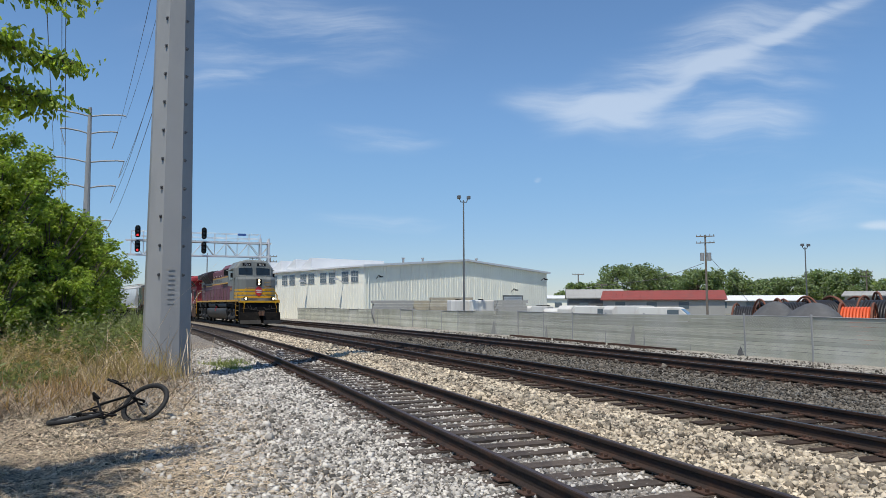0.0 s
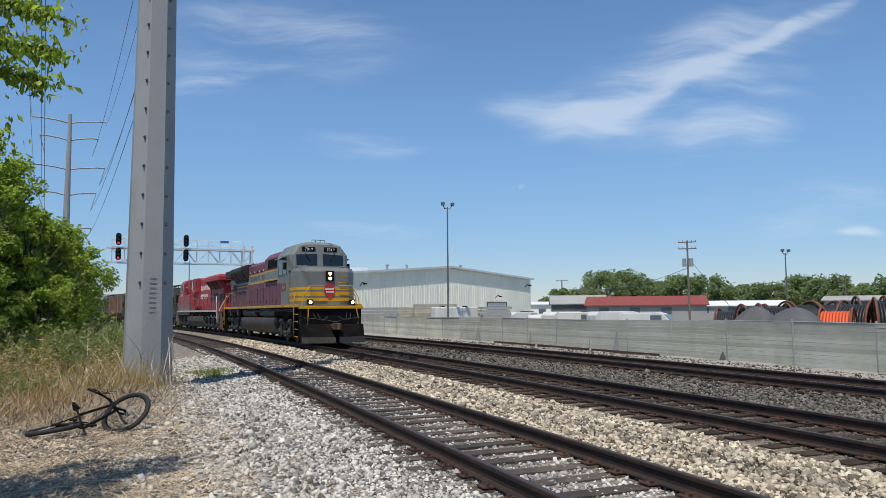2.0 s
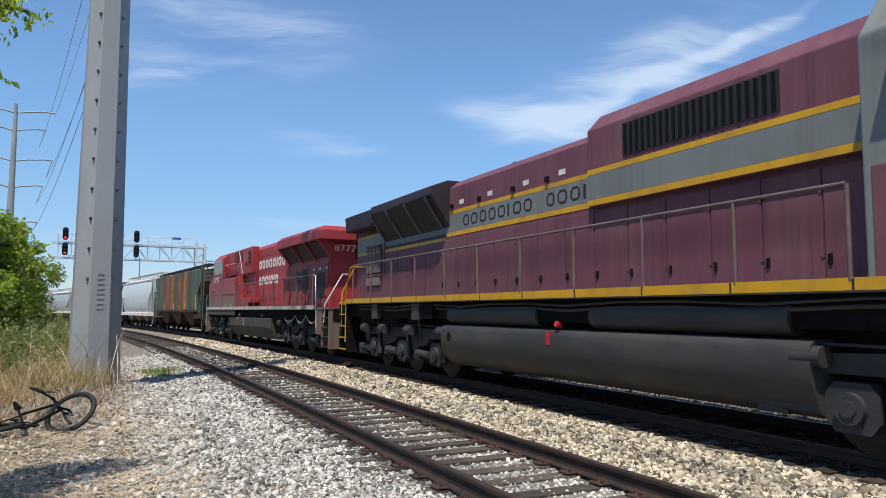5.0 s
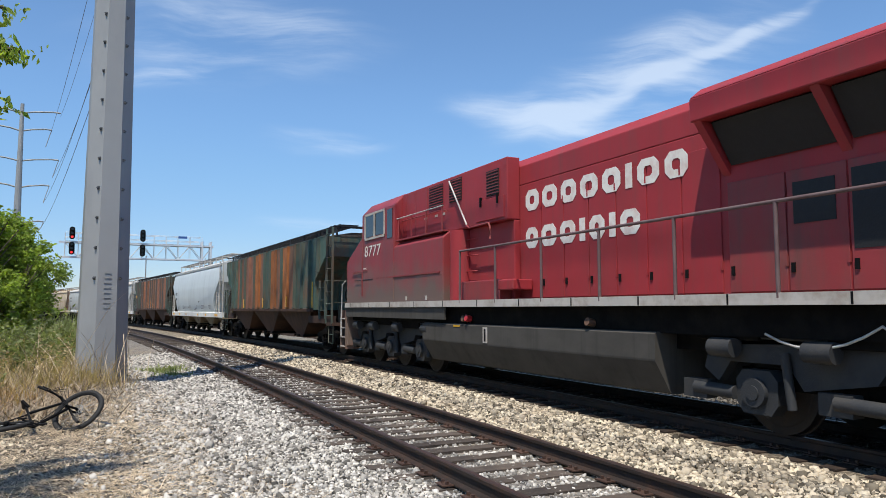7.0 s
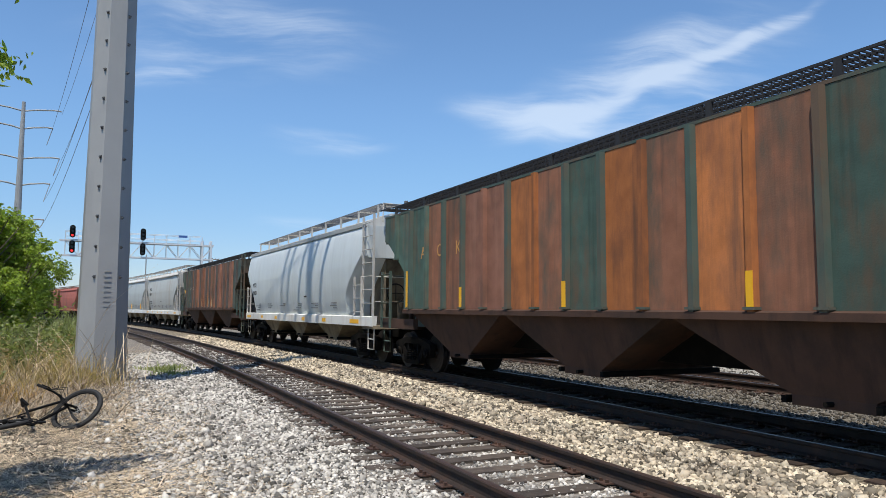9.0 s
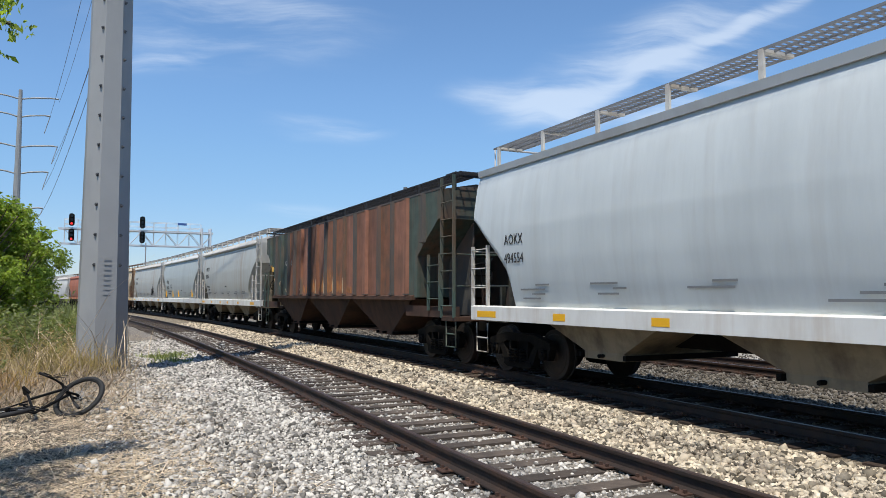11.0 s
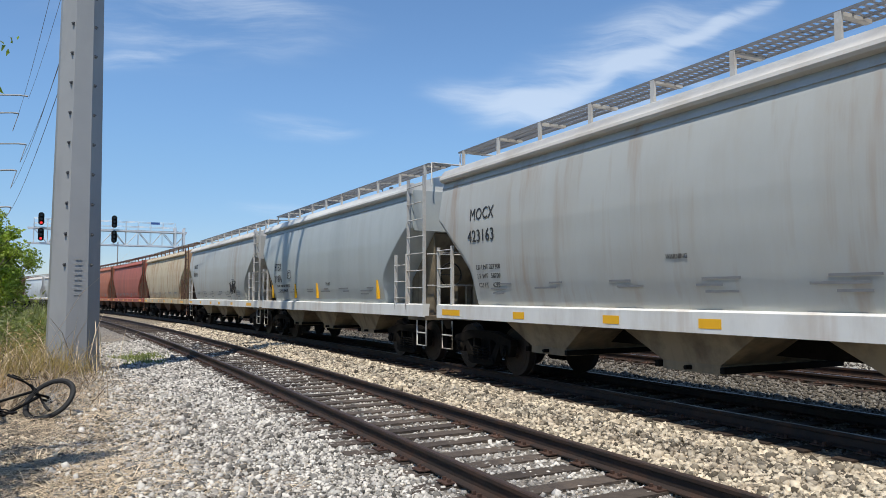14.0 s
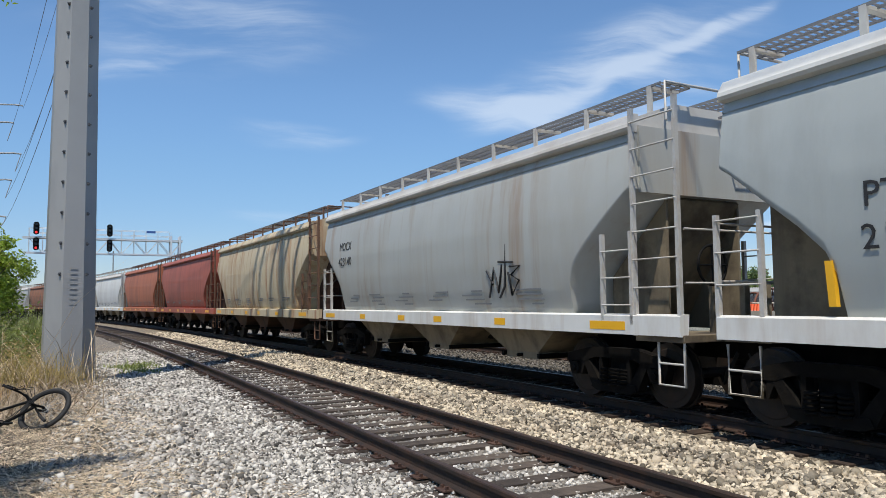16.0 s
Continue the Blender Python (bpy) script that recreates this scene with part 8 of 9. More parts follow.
def build_hall():
    """Local x runs along the gable wall, local y back along the side wall."""
    h = thing("warehouse", "long cream metal warehouse with a white roof and high windows", "building", at=HALL)
    w, l, e, apex = W_GABLE, 34.0, 6.55, 7.75
    part("gable_wall", Mesh().prism([(0, 0), (w, 0), (w, e - 0.2), (w * 0.5, apex - 0.2), (0, e - 0.2)], 0.0, 0.25), M["siding"], h)
    part("side_wall", Mesh().box(0.0, 0.25, 0.25, l, 0, e - 0.2), M["siding"], h)
    part("far_side_wall", Mesh().box(w - 0.25, w, 0.25, l, 0, e - 0.2), M["siding"], h)
    part("back_wall", Mesh().prism([(0.25, 0), (w - 0.25, 0), (w - 0.25, e - 0.2), (w * 0.5, apex - 0.25), (0.25, e - 0.2)], l - 0.25, l), M["siding"], h)
    roof = Mesh().prism([(-0.35, e - 0.22), (w * 0.5, apex - 0.17), (w + 0.35, e - 0.22), (w + 0.35, e - 0.02), (w * 0.5, apex + 0.03), (-0.35, e - 0.02)], -0.35, l + 0.3)
    part("roof", roof, M["roofwhite"], h, "white metal roof")
    k = 0.28
    ribs = Mesh()
    x = 0.2
    while x < w - 0.1:
        top = e - 0.25 + (apex - e) * (1 - abs(x - w / 2) / (w / 2))
        ribs.box(x, x + 0.05, -0.035, 0.0, 0.1, top)
        x += 0.42
    tagged(part("siding_rib", ribs, M["siding"], h), kind="stuff")
    ribs2 = Mesh()
    y = 0.5
    while y < l:
        ribs2.box(-0.035, 0.0, y, y + 0.05, 0.1, e - 0.3)
        y += 0.6
    tagged(part("siding_rib", ribs2, M["siding"], h), kind="stuff")
    part("roof_trim", Mesh().prism([(-0.38, e - 0.26), (w * 0.5, apex - 0.21), (w + 0.38, e - 0.26), (w + 0.38, e + 0.0), (w * 0.5, apex + 0.05), (-0.38, e + 0.0)], -0.42, -0.36), M["white_steel"], h)
    part("downpipe", Mesh().cyl((0.5, -0.1, 0), (0.5, -0.1, e - 0.3), 0.06, 8), M["siding"], h)
    y = 1.2
    k = 0
    while y < l - 2:
        wn = part("window", Mesh().box(-0.06, -0.02, y, y + 1.6, 4.55, 5.95), M["white"], h, "white-framed high window")
        for i in range(3):
            for j in range(2):
                part("pane", Mesh().box(-0.075, -0.062, y + 0.08 + 0.5 * i, y + 0.52 + 0.5 * i, 4.62 + 0.66 * j, 5.22 + 0.66 * j), M["window"], wn)
        y += 3.0 if k % 2 else 2.1
        k += 1
    door = part("roller_door", Mesh().box(w * 0.72, w * 0.72 + 3.6, -0.07, -0.02, 0.2, 3.0), M["white_steel"], h, "grey roller door")
    sl = Mesh()
    for z in np.arange(0.3, 2.95, 0.22):
        sl.box(w * 0.72, w * 0.72 + 3.6, -0.085, -0.07, z, z + 0.03)
    part("slat", sl, M["greydk"], door)
    part("door_frame", Mesh().box(w * 0.72 - 0.15, w * 0.72, -0.1, -0.02, 0, 3.15).box(w * 0.72 + 3.6, w * 0.72 + 3.75, -0.1, -0.02, 0, 3.15).box(w * 0.72 - 0.15, w * 0.72 + 3.75, -0.1, -0.02, 3.0, 3.15), M["greydk"], h)
    for x, z in ((1.7, 5.0), (w - 1.2, 5.3), (w * 0.77, 3.7)):
        part("wall_lamp", Mesh().tube([(x, 0, z), (x, -0.5, z + 0.35), (x, -0.9, z + 0.2)], 0.05, 6).box(x - 0.15, x + 0.15, -1.15, -0.75, z + 0.08, z + 0.22), M["black"], h)
    for y in (4.5, 13.0):
        part("wall_lamp", Mesh().tube([(0, y, 4.6), (-0.9, y, 5.0)], 0.05, 6).box(-1.3, -0.8, y - 0.15, y + 0.15, 4.85, 5.05), M["white_steel"], h)
    for x, y in ((w * 0.25, 3), (w * 0.62, 2), (w * 0.5, 9)):
        zz = e + (apex - e) * (1 - abs(x - w / 2) / (w / 2))
        part("roof_vent", Mesh().cyl((x, y, zz - 0.1), (x, y, zz + 0.55), 0.14, 10).cyl((x, y, zz + 0.55), (x, y, zz + 0.7), 0.22, 10), M["galv"], h)
    # saw-tooth roof lights further back, standing above the side wall
    for i in range(5):
        y0 = 13 + i * 4.2
        saw = Mesh().prism([(y0, e - 0.1), (y0 + 3.6, e - 0.1), (y0 + 0.4, e + 1.5), (y0, e + 1.5)], 0.4, 12.0, "x")
        part("roof_light", saw, M["roofwhite"], h, "white saw-tooth roof light")
    part("annex", Mesh().box(-5.5, -0.02, 24.0, 33.0, 0, 3.4), M["wallgrey"], h, "low grey annex", 0.02)
    part("annex_roof", Mesh().box(-5.8, -0.02, 23.7, 33.3, 3.4, 3.62), M["roofwhite"], h)
    part("annex_window", Mesh().box(-5.54, -5.5, 26.5, 28.6, 1.7, 2.6), M["window"], h)
    part("annex_window", Mesh().box(-4.2, -2.4, 23.96, 24.0, 1.7, 2.6), M["window"], h)


build_hall()


def low_building(deg, dist, w, l, e, apex, wall, roof, label, turn):
    b = thing("building", label, "building", at=Matrix.Translation(bearing(deg, dist, -0.45)) @ Matrix.Rotation(radians(turn), 4, "Z"))
    part("wall", Mesh().prism([(-l / 2, 0), (l / 2, 0), (l / 2, e), (0, apex - 0.1), (-l / 2, e)], -w / 2, w / 2, "x"), wall, b)
    part("roof", Mesh().prism([(-l / 2 - 0.4, e - 0.05), (0, apex), (l / 2 + 0.4, e - 0.05), (l / 2 + 0.4, e + 0.1), (0, apex + 0.15), (-l / 2 - 0.4, e + 0.1)], -w / 2 - 0.4, w / 2 + 0.4, "x"), roof, b)
    for x in np.arange(-w / 2 + 2, w / 2 - 2, 5.0):
        part("window", Mesh().box(x, x + 1.6, -l / 2 - 0.04, -l / 2, 1.2, 2.3), M["window"], b)
    seams = Mesh()
    for x in np.arange(-w / 2, w / 2, 1.0):
        seams.prism([(-l / 2 - 0.4, e + 0.1), (0, apex + 0.15), (0, apex + 0.19), (-l / 2 - 0.4, e + 0.14)], x, x + 0.05, "x")
    tagged(part("roof_seam", seams, roof, b), kind="stuff")


low_building(38.0, 128, 19, 11, 2.6, 4.1, M["wallgrey"], M["roofred"], "low grey building with a red metal roof", -38)
low_building(43.5, 150, 22, 9, 2.5, 3.4, M["wallgrey"], M["roofwhite"], "long low grey shed beyond the yard", -43)
low_building(32.9, 140, 10, 14, 3.0, 4.6, M["greydk"], M["wallgrey"], "dark grey gabled shed beyond the yard", -30)
low_building(31.2, 170, 12, 10, 3.2, 3.8, M["siding"], M["roofwhite"], "small white building far beyond the yard", -30)
low_building(60.0, 120, 40, 10, 3.0, 3.6, M["wallgrey"], M["wallgrey"], "long grey wall-like shed behind the cable reels", -55)


def lamp_post(deg, dist, height, label):
    lp = thing("lamp_post", label, "street lamp", "yard lamp posts", at=Matrix.Translation(bearing(deg, dist, -0.42)))
    part("pole", Mesh().cyl((0, 0, 0), (0, 0, height), 0.095, 10, 0.055), M["greydk"], lp)
    part("bracket", Mesh().tube([(-0.45, 0, height + 0.25), (-0.25, 0, height - 0.15), (0.25, 0, height - 0.15), (0.45, 0, height + 0.25)], 0.045, 6), M["greydk"], lp)
    for s in (-1, 1):
        part("floodlight", Mesh().box(s * 0.45 - 0.13, s * 0.45 + 0.13, -0.22, 0.1, height + 0.12, height + 0.4), M["greydk"], lp, "floodlight head", 0.03)


lamp_post(22.67, 61.5, 10.9, "tall grey steel lamp post with a floodlight head")
lamp_post(47.9, 88, 8.1, "grey lamp post with twin floodlights over the yard")


def wood_pole(deg, dist, height, label, arms=2, can=False):
    up = thing("utility_pole", label, "utility pole", "wooden utility poles", at=Matrix.Translation(bearing(deg, dist, -0.45)) @ Matrix.Rotation(radians(-deg), 4, "Z"))
    part("pole", Mesh().cyl((0, 0, 0), (0, 0, height), 0.17, 10, 0.11), M["wood_pole"], up)
    for k in range(arms):
        z = height - 0.3 - 0.9 * k
        arm = part("cross_arm", Mesh().box(-1.2, 1.2, -0.16, -0.05, z, z + 0.13), M["wood_pole"], up)
        for x in (-1.1, -0.6, 0.6, 1.1):
            part("insulator", Mesh().cyl((x, -0.1, z + 0.13), (x, -0.1, z + 0.33), 0.05, 8), M["galv"], arm)
    if can:
        for x in (-0.45, 0.45):
            part("transformer", Mesh().cyl((x, -0.2, height - 3.6), (x, -0.2, height - 2.5), 0.27, 14), M["galv"], up, "grey transformer can")
        part("guy_wire", Mesh().tube([(0, 0, height - 2.4), (7, 4, 0.2)], 0.03, 5), M["wire"], up)
        part("service_line", Mesh().tube([(0, 0, height - 3.8), (-6, -1, height - 6.0), (-16, -3, height - 7.2)], 0.035, 5), M["wire"], up)


wood_pole(41.2, 104, 11.4, "weathered wooden utility pole with transformer cans", 2, True)
wood_pole(31.7, 150, 8.2, "distant wooden utility pole beside the trees", 1)
wood_pole(51.6, 170, 8.6, "distant wooden utility pole above the yard", 2)
wood_pole(33.5, 165, 6.5, "thin wooden utility pole far off", 1)
wood_pole(7.4, 128, 10.5, "wooden utility pole beyond the warehouse", 2)
wood_pole(-6.0, 150, 8.5, "wooden utility pole far down the line", 2)

# ---- the line of trees on the horizon ----
far_trees = [(30.6, 175, 6, 3), (31.6, 150, 8, 2.2), (34.6, 205, 15.5, 7), (36.6, 215, 16, 7.5), (38.2, 212, 13, 6), (40.6, 190, 12.5, 7), (42.6, 185, 12, 7), (44.2, 195, 9, 6), (46.8, 200, 10, 7), (49.0, 205, 12.5, 7.5), (50.6, 190, 11.5, 6.5), (52.4, 215, 10, 6), (54.6, 170, 10, 6), (56.5, 160, 10.5, 6.5), (58.5, 150, 11, 6), (33.2, 220, 10, 6), (45.6, 225, 11, 6), (61.0, 150, 11, 6)]
for i, (dg, ds, ht, wd) in enumerate(far_trees):
    bush(bearing(dg, ds, -0.5), ht * 0.78, wd * 0.9, 200 + i, "broad dark green tree on the skyline" if wd > 5 else "slender dark green tree beyond the yard", "leaf_far", 0.42, 8000, 74, "tree", 0.1)


# ---- yard clutter behind the fence ----
def cable_reel(deg, dist, r, w, turn, core, label):
    cr = thing("cable_reel", label, "cable reel", "cable reels in the yard", at=Matrix.Translation(bearing(deg, dist, -0.42 + r)) @ Matrix.Rotation(radians(turn), 4, "Z"))
    for s in (-1, 1):
        fl = Mesh().torus((s * w / 2, 0, 0), (1, 0, 0), r - 0.05, 0.05, 36, 6)
        fl.torus((s * w / 2, 0, 0), (1, 0, 0), r * 0.45, 0.035, 24, 6)
        for k in range(8):
            a = k * math.pi / 4
            fl.cyl((s * w / 2, 0, 0), (s * w / 2, (r - 0.05) * math.cos(a), (r - 0.05) * math.sin(a)), 0.03, 6)
        part("flange", fl, M["reel"], cr, "rusty spoked flange")
    coil = Mesh()
    n = int(w / 0.11)
    for i in range(n):
        coil.torus((-w / 2 + 0.06 + i * w / n, 0, 0), (1, 0, 0), r * 0.78, 0.055, 30, 6)
    tagged(part("cable", coil, core, cr), kind="stuff")


rd = random.Random(12)
reels = [(46.9, 33, 1.1, "cable_black"), (48.6, 35, 1.15, "cable_black"), (50.2, 36.5, 1.15, "cable_black"), (51.0, 32, 1.0, "cable_orange"), (52.3, 34, 1.15, "cable_black"), (53.0, 37, 1.25, "cable_black"), (54.2, 33, 1.2, "cable_black"), (55.4, 36, 1.3, "cable_black"), (56.6, 33, 1.2, "cable_black"), (58.2, 35, 1.25, "cable_black"), (45.6, 38, 1.1, "cable_black"), (60.0, 34, 1.2, "cable_black"), (44.0, 40, 1.0, "cable_black")]
for dg, ds, r, c in reels:
    cable_reel(dg, ds, r, 1.1, rd.uniform(-70, 10), M[c], "rusty steel reel wound with black cable" if c == "cable_black" else "rusty steel reel wound with orange conduit")


def tarp_heap(deg, dist, w, h, label):
    rows = []
    for i in range(13):
        a = i / 12
        row = []
        for j in range(13):
            b = j / 12
            z = h * (math.sin(math.pi * a) ** 0.5) * (math.sin(math.pi * b) ** 0.5) + 0.06 * math.sin(9 * a + 5 * b)
            row.append((w * (a - 0.5), w * 0.7 * (b - 0.5), z))
        rows.append(row)
    ob = part("tarp_heap", Mesh().grid(rows), M["tarp"], at=Matrix.Translation(bearing(deg, dist, -0.42)) @ Matrix.Rotation(radians(-deg), 4, "Z"))
    tagged(ob, label, "tarpaulin", "covered heaps")


tarp_heap(45.7, 30, 2.6, 2.0, "grey tarpaulin pulled over a heap in the yard")
tarp_heap(48.2, 29.5, 3.2, 1.95, "faded grey tarpaulin over stacked reels")


def parked_van(deg, dist, turn, label, paint, long=5.2, tall=1.95):
    v = thing("van" if tall > 1.7 else "car", label, "vehicle", "vehicles parked in the yard", at=Matrix.Translation(bearing(deg, dist, -0.42)) @ Matrix.Rotation(radians(turn), 4, "Z"))
    k = long
    part("body", Mesh().prism([(-k / 2, 0.35), (k / 2, 0.35), (k / 2, 0.95), (k / 2 - 0.3, 1.05), (k / 2 - 1.1, tall * 0.62), (k / 2 - 1.7, tall - 0.06), (k / 2 - 2.0, tall), (-k / 2 + 0.3, tall), (-k / 2, tall - 0.3)], -0.92, 0.92), paint, v, "", 0.06)
    part("windscreen", Mesh().prism([(k / 2 - 1.08, tall * 0.66), (k / 2 - 1.62, tall - 0.14), (k / 2 - 1.66, tall - 0.14), (k / 2 - 1.12, tall * 0.66)], -0.8, 0.8), M["window"], v)
    for s in (-1, 1):
        part("side_window", Mesh().box(k / 2 - 2.6, k / 2 - 1.75, s * 0.93 - 0.01, s * 0.93 + 0.01, tall * 0.62, tall - 0.2), M["window"], v)
        for x in (-k / 2 + 0.9, k / 2 - 0.95):
            wh = part("wheel", Mesh().cyl((x, s * 0.75, 0.33), (x, s * 0.95, 0.33), 0.33, 18), M["rubber"], v)
            part("rim", Mesh().cyl((x, s * 0.952, 0.33), (x, s * 0.965, 0.33), 0.18, 14), M["galv"], wh)
        part("headlight", Mesh().box(k / 2 - 0.02, k / 2 + 0.012, s * 0.65 - 0.15, s * 0.65 + 0.15, 0.72, 0.86), M["window"], v)


for dg, ds, tn, tall, ln in ((30.6, 74, 20, 1.5, 4.6), (32.2, 66, 10, 1.8, 5.0), (33.6, 62, -60, 1.75, 5.0), (34.8, 64, 15, 1.6, 4.7), (36.2, 60, -10, 1.8, 5.3), (37.4, 63, 30, 1.65, 4.8), (38.6, 58, -50, 1.7, 5.0), (29.0, 92, 0, 1.7, 5.0)):
    parked_van(dg, ds, tn, "white parked van behind the slatted fence" if tall > 1.7 else "white parked car behind the slatted fence", M["car_white"], ln, tall)


def lumber_stack(deg, dist, w, h, label, mat):
    st = thing("lumber_stack", label, "lumber", "stacks of material in the yard", at=Matrix.Translation(bearing(deg, dist, -0.42)) @ Matrix.Rotation(radians(-deg + 8), 4, "Z"))
    r2 = random.Random(int(deg * 10))
    z = 0.1
    for s in (-0.3, 0.3):
        part("bearer", Mesh().box(s * w - 0.06, s * w + 0.06, -0.6, 0.6, 0, 0.1), M["wood_pole"], st)
    while z < h - 0.15:
        t = 0.28
        part("plank_layer", Mesh().box(-w / 2 + r2.uniform(-0.2, 0.1), w / 2 + r2.uniform(-0.1, 0.2), -0.6, 0.6, z, z + t - 0.03), mat, st, "", 0.0)
        z += t


for i, (dg, w, h) in enumerate(((17.0, 3.0, 2.0), (18.6, 2.6, 2.1), (20.0, 2.8, 2.0), (21.6, 3.2, 2.3), (23.4, 3.6, 2.1), (25.2, 4.2, 2.1), (26.4, 2.2, 2.0))):
    lumber_stack(dg, 70 + 1.3 * (i % 3), w * 1.25, h * 1.12, "strapped stack of pale lumber behind the fence" if i % 2 else "stack of grey-wrapped building material behind the fence", M["lumber"] if i % 2 else M["wallgrey"])
for dg, w in ((22.2, 0.9), (24.0, 1.1)):
    tk = thing("storage_tank", "white plastic tank standing on the stacks", "tank", at=Matrix.Translation(bearing(dg, 66, -0.42)))
    part("body", Mesh().box(-w, w, -0.6, 0.6, 0.0, 2.3), M["car_white"], tk, "", 0.1)
    part("lid", Mesh().cyl((0, 0, 2.3), (0, 0, 2.4), 0.25, 14), M["black"], tk)
ac = thing("air_conditioner", "black cooling unit by the warehouse wall", "air conditioner", at=HALL @ Matrix.Translation((W_GABLE * 0.93, -1.2, 0)))
part("casing", Mesh().box(-0.9, 0.9, -0.5, 0.5, 0, 1.8), M["black"], ac, "", 0.05)
part("fan_grille", Mesh().torus((0, -0.51, 1.0), (0, 1, 0), 0.6, 0.03, 24, 6), M["galv"], ac)


# ---- the bicycle lying on the dirt ----
def bicycle():
    bk = thing("bicycle", "black mountain bicycle lying on its side in dry stalks", "bicycle")
    gz = -0.2

    def bike_wheel(c, axis, name):
        c = Vector(c)
        ax = Vector(axis).normalized()
        wl = part(name, Mesh().torus(c, ax, 0.335, 0.032, 40, 10), M["rubber"], bk, "knobbly black tyre")
        part("rim", Mesh().torus(c, ax, 0.300, 0.013, 40, 6), M["black"], wl)
        q = ax.to_track_quat("Z", "Y")
        sp = Mesh()
        for k in range(24):
            a = 2 * math.pi * k / 24
            sp.cyl(c + q @ Vector((0.02 * math.cos(a + 1.2), 0.02 * math.sin(a + 1.2), 0.03 * (-1) ** k)), c + q @ Vector((0.3 * math.cos(a), 0.3 * math.sin(a), 0)), 0.0022, 4, cap=False)
        part("spokes", sp, M["galv"], wl)
        part("hub", Mesh().cyl(c - ax * 0.055, c + ax * 0.055, 0.022, 12), M["black"], wl)
        part("brake_disc", Mesh().torus(c + ax * 0.03, ax, 0.075, 0.006, 24, 4), M["galv"], wl)
    rear, frnt = Vector((-1.16, 11.35, gz + 0.15)), Vector((-0.27, 11.7, gz + 0.27))
    bike_wheel(rear, (-0.12, 0.05, 0.97), "rear_wheel")
    bike_wheel(frnt, (-0.44, -0.56, 0.70), "front_wheel")
    bb, seat, head, crown = Vector((-0.80, 11.22, gz + 0.15)), Vector((-0.92, 11.75, gz + 0.33)), Vector((-0.46, 11.68, gz + 0.40)), Vector((-0.40, 11.58, gz + 0.33))
    for name, pts, r in (("down_tube", [bb, crown], 0.022), ("top_tube", [seat.lerp(bb, 0.25), head], 0.019), ("seat_tube", [bb, seat], 0.018), ("chain_stay", [bb, rear + Vector((0.0, 0.0, 0.06))], 0.012), ("seat_stay", [seat.lerp(bb, 0.3), rear + Vector((0, 0, 0.06))], 0.010), ("head_tube", [crown, head], 0.026)):
        part(name, Mesh().tube(pts, r, 8), M["black"], bk)
    for s in (-1, 1):
        off = Vector((-0.44, -0.56, 0.70)).normalized() * 0.06 * s
        part("fork_leg", Mesh().tube([crown + off, frnt + off], 0.017, 8), M["black"], bk)
    part("handlebar", Mesh().tube([head + Vector((-0.32, 0.0, 0.24)), head + Vector((-0.12, 0.05, 0.13)), head + Vector((0.02, 0.02, 0.02)), head + Vector((0.12, -0.14, -0.16)), head + Vector((0.2, -0.32, -0.24))], 0.015, 8), M["black"], bk)
    part("grip", Mesh().cyl(head + Vector((-0.33, 0.0, 0.245)), head + Vector((-0.22, 0.02, 0.19)), 0.02, 8), M["rubber"], bk)
    part("brake_lever", Mesh().tube([head + Vector((-0.2, 0.02, 0.17)), head + Vector((-0.17, -0.06, 0.2)), head + Vector((-0.27, -0.05, 0.25))], 0.008, 6), M["black"], bk)
    part("saddle", Mesh().prism([(-0.13, -0.07), (-0.11, 0.08), (0.02, 0.05), (0.15, 0.015), (0.15, -0.015), (0.02, -0.04)], 0, 0.04, "z"), M["black"], bk, "", 0.015, Matrix.Translation(seat + Vector((-0.05, 0.12, 0.02))) @ pose(0, 0, 0, 50, 20, 100))
    part("seat_post", Mesh().tube([seat, seat + Vector((-0.03, 0.12, 0.04))], 0.014, 8), M["black"], bk)
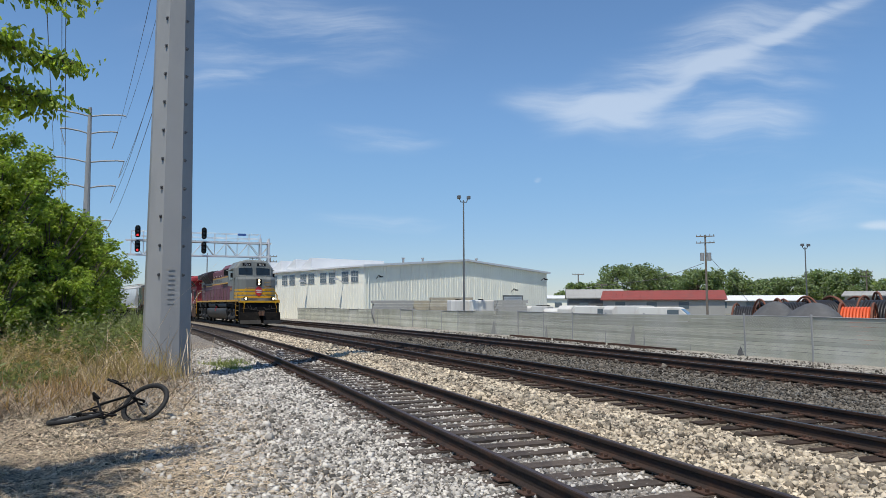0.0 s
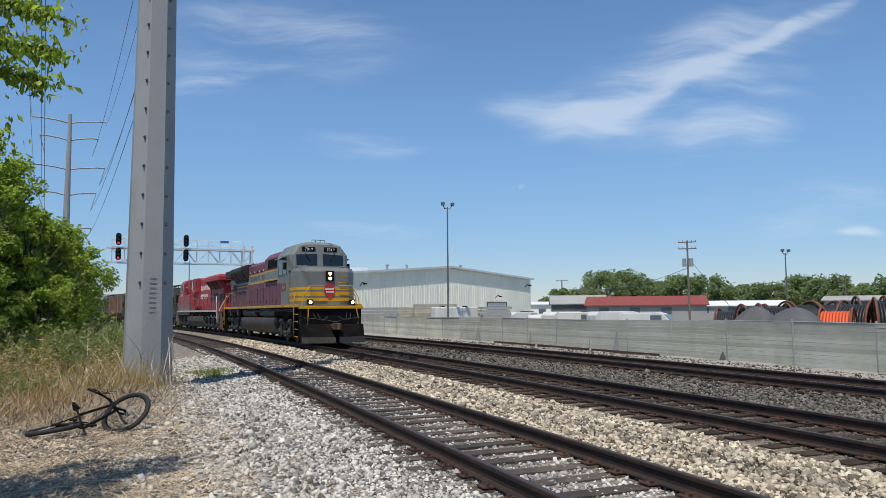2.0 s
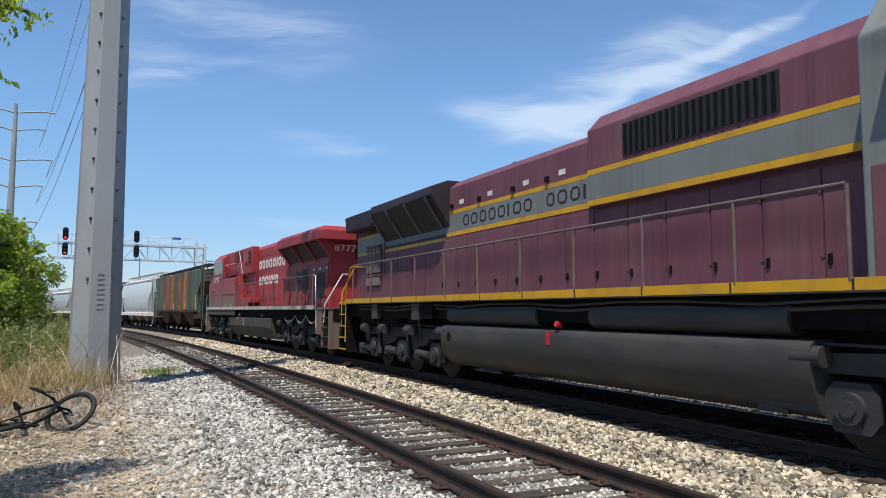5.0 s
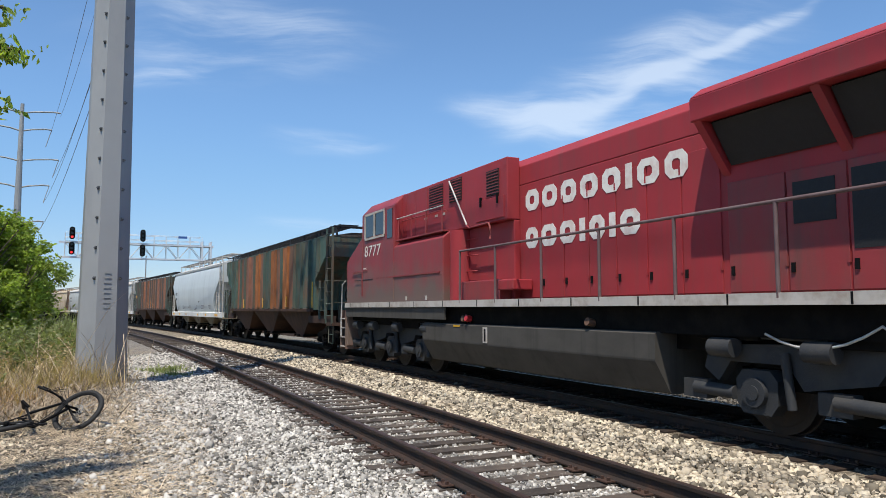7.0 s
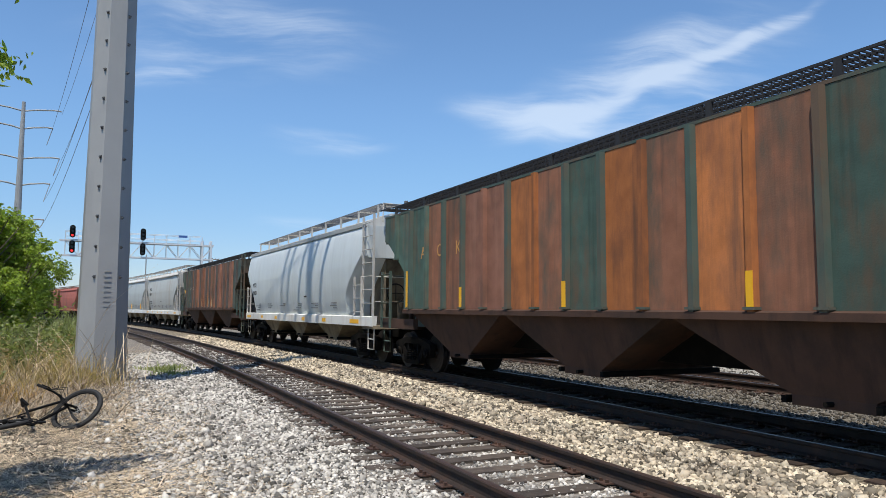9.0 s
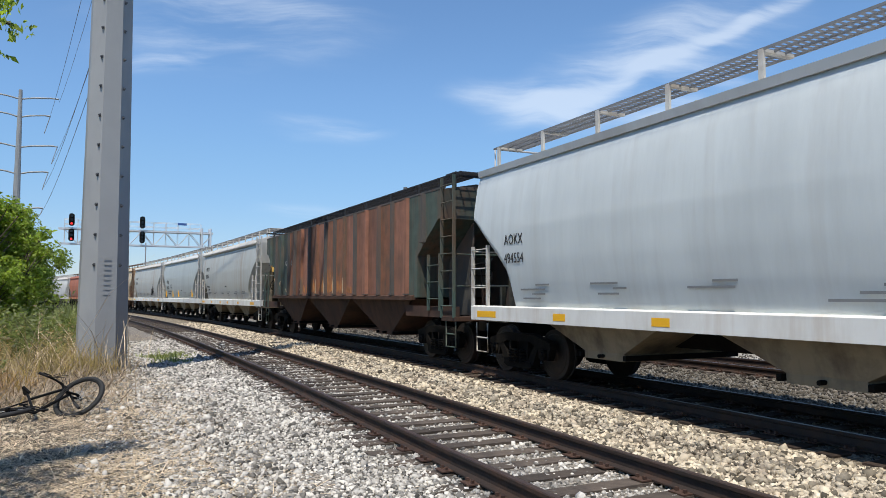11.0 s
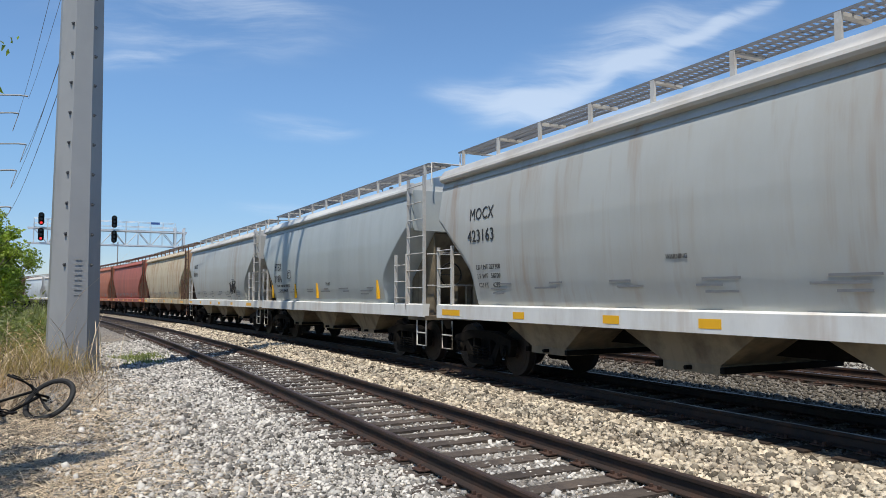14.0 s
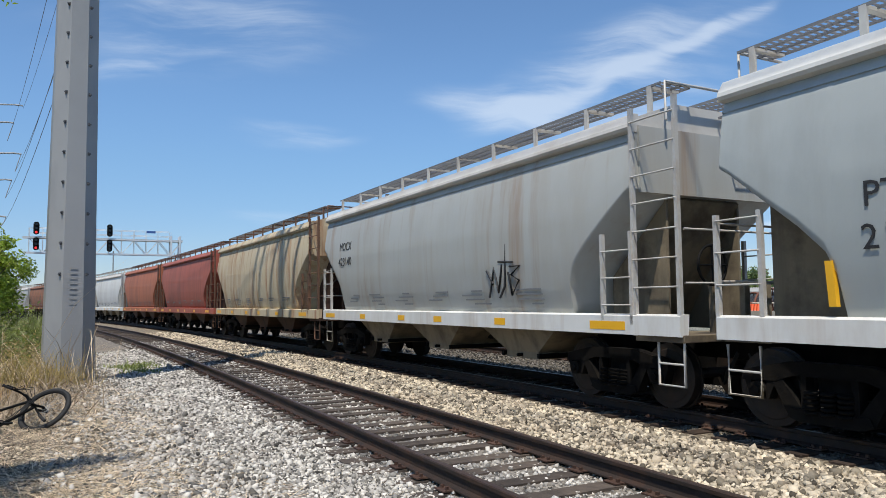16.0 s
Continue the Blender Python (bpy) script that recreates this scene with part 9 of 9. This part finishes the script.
    part("chainring", Mesh().torus(bb + Vector((0, -0.02, 0.05)), (0.1, -0.3, 0.95), 0.085, 0.008, 24, 6), M["black"], bk)
    for k, (u, v) in enumerate(((0.10, 0.16), (-0.02, 0.22), (0.05, 0.10))):
        part("brake_cable", Mesh().tube([head + Vector((-0.2, 0.02, 0.17)), head + Vector((-0.05 + u, -0.05, 0.12 + v * 0.5)), head + Vector((0.02 + u * 0.5, -0.04, 0.02)), crown.lerp(bb, 0.3 + 0.25 * k) + Vector((0, -0.02, 0.03))], 0.005, 5), M["rubber"], bk)
    part("derailleur", Mesh().box(-0.03, 0.03, -0.05, 0.05, -0.02, 0.03).cyl((0.0, -0.05, 0.0), (0.0, -0.05, 0.02), 0.03, 10), M["black"], bk, "", 0.004, Matrix.Translation(rear + Vector((0.05, -0.1, 0.06))))
    part("cassette", Mesh().cyl(rear + Vector((0, 0, 0.03)), rear + Vector((0, 0, 0.07)), 0.06, 16, 0.035), M["black"], bk)
    part("chain", Mesh().tube([bb + Vector((0.0, 0.065, 0.05)), rear + Vector((0.0, 0.05, 0.055)), rear + Vector((-0.05, 0, 0.055)), rear + Vector((0.0, -0.05, 0.055)), bb + Vector((0.0, -0.1, 0.05))], 0.006, 5), M["black"], bk)
    part("second_grip", Mesh().cyl(head + Vector((0.13, -0.17, -0.18)), head + Vector((0.2, -0.32, -0.24)), 0.02, 8), M["rubber"], bk)
    part("stem", Mesh().tube([head, head + Vector((-0.03, 0.03, 0.06)), head + Vector((-0.06, 0.03, 0.09))], 0.02, 8), M["black"], bk)
    for s in (-1, 1):
        d = Vector((0.13, -0.1, -0.03)) * s
        cr = part("crank_arm", Mesh().tube([bb + Vector((0, -0.02, 0.06)), bb + d + Vector((0, -0.02, 0.06))], 0.011, 6), M["black"], bk)
        part("pedal", Mesh().box(-0.05, 0.05, -0.035, 0.035, -0.01, 0.01), M["black"], cr, "", 0.004, Matrix.Translation(bb + d + Vector((0, -0.02, 0.08))))


bicycle()
motions()
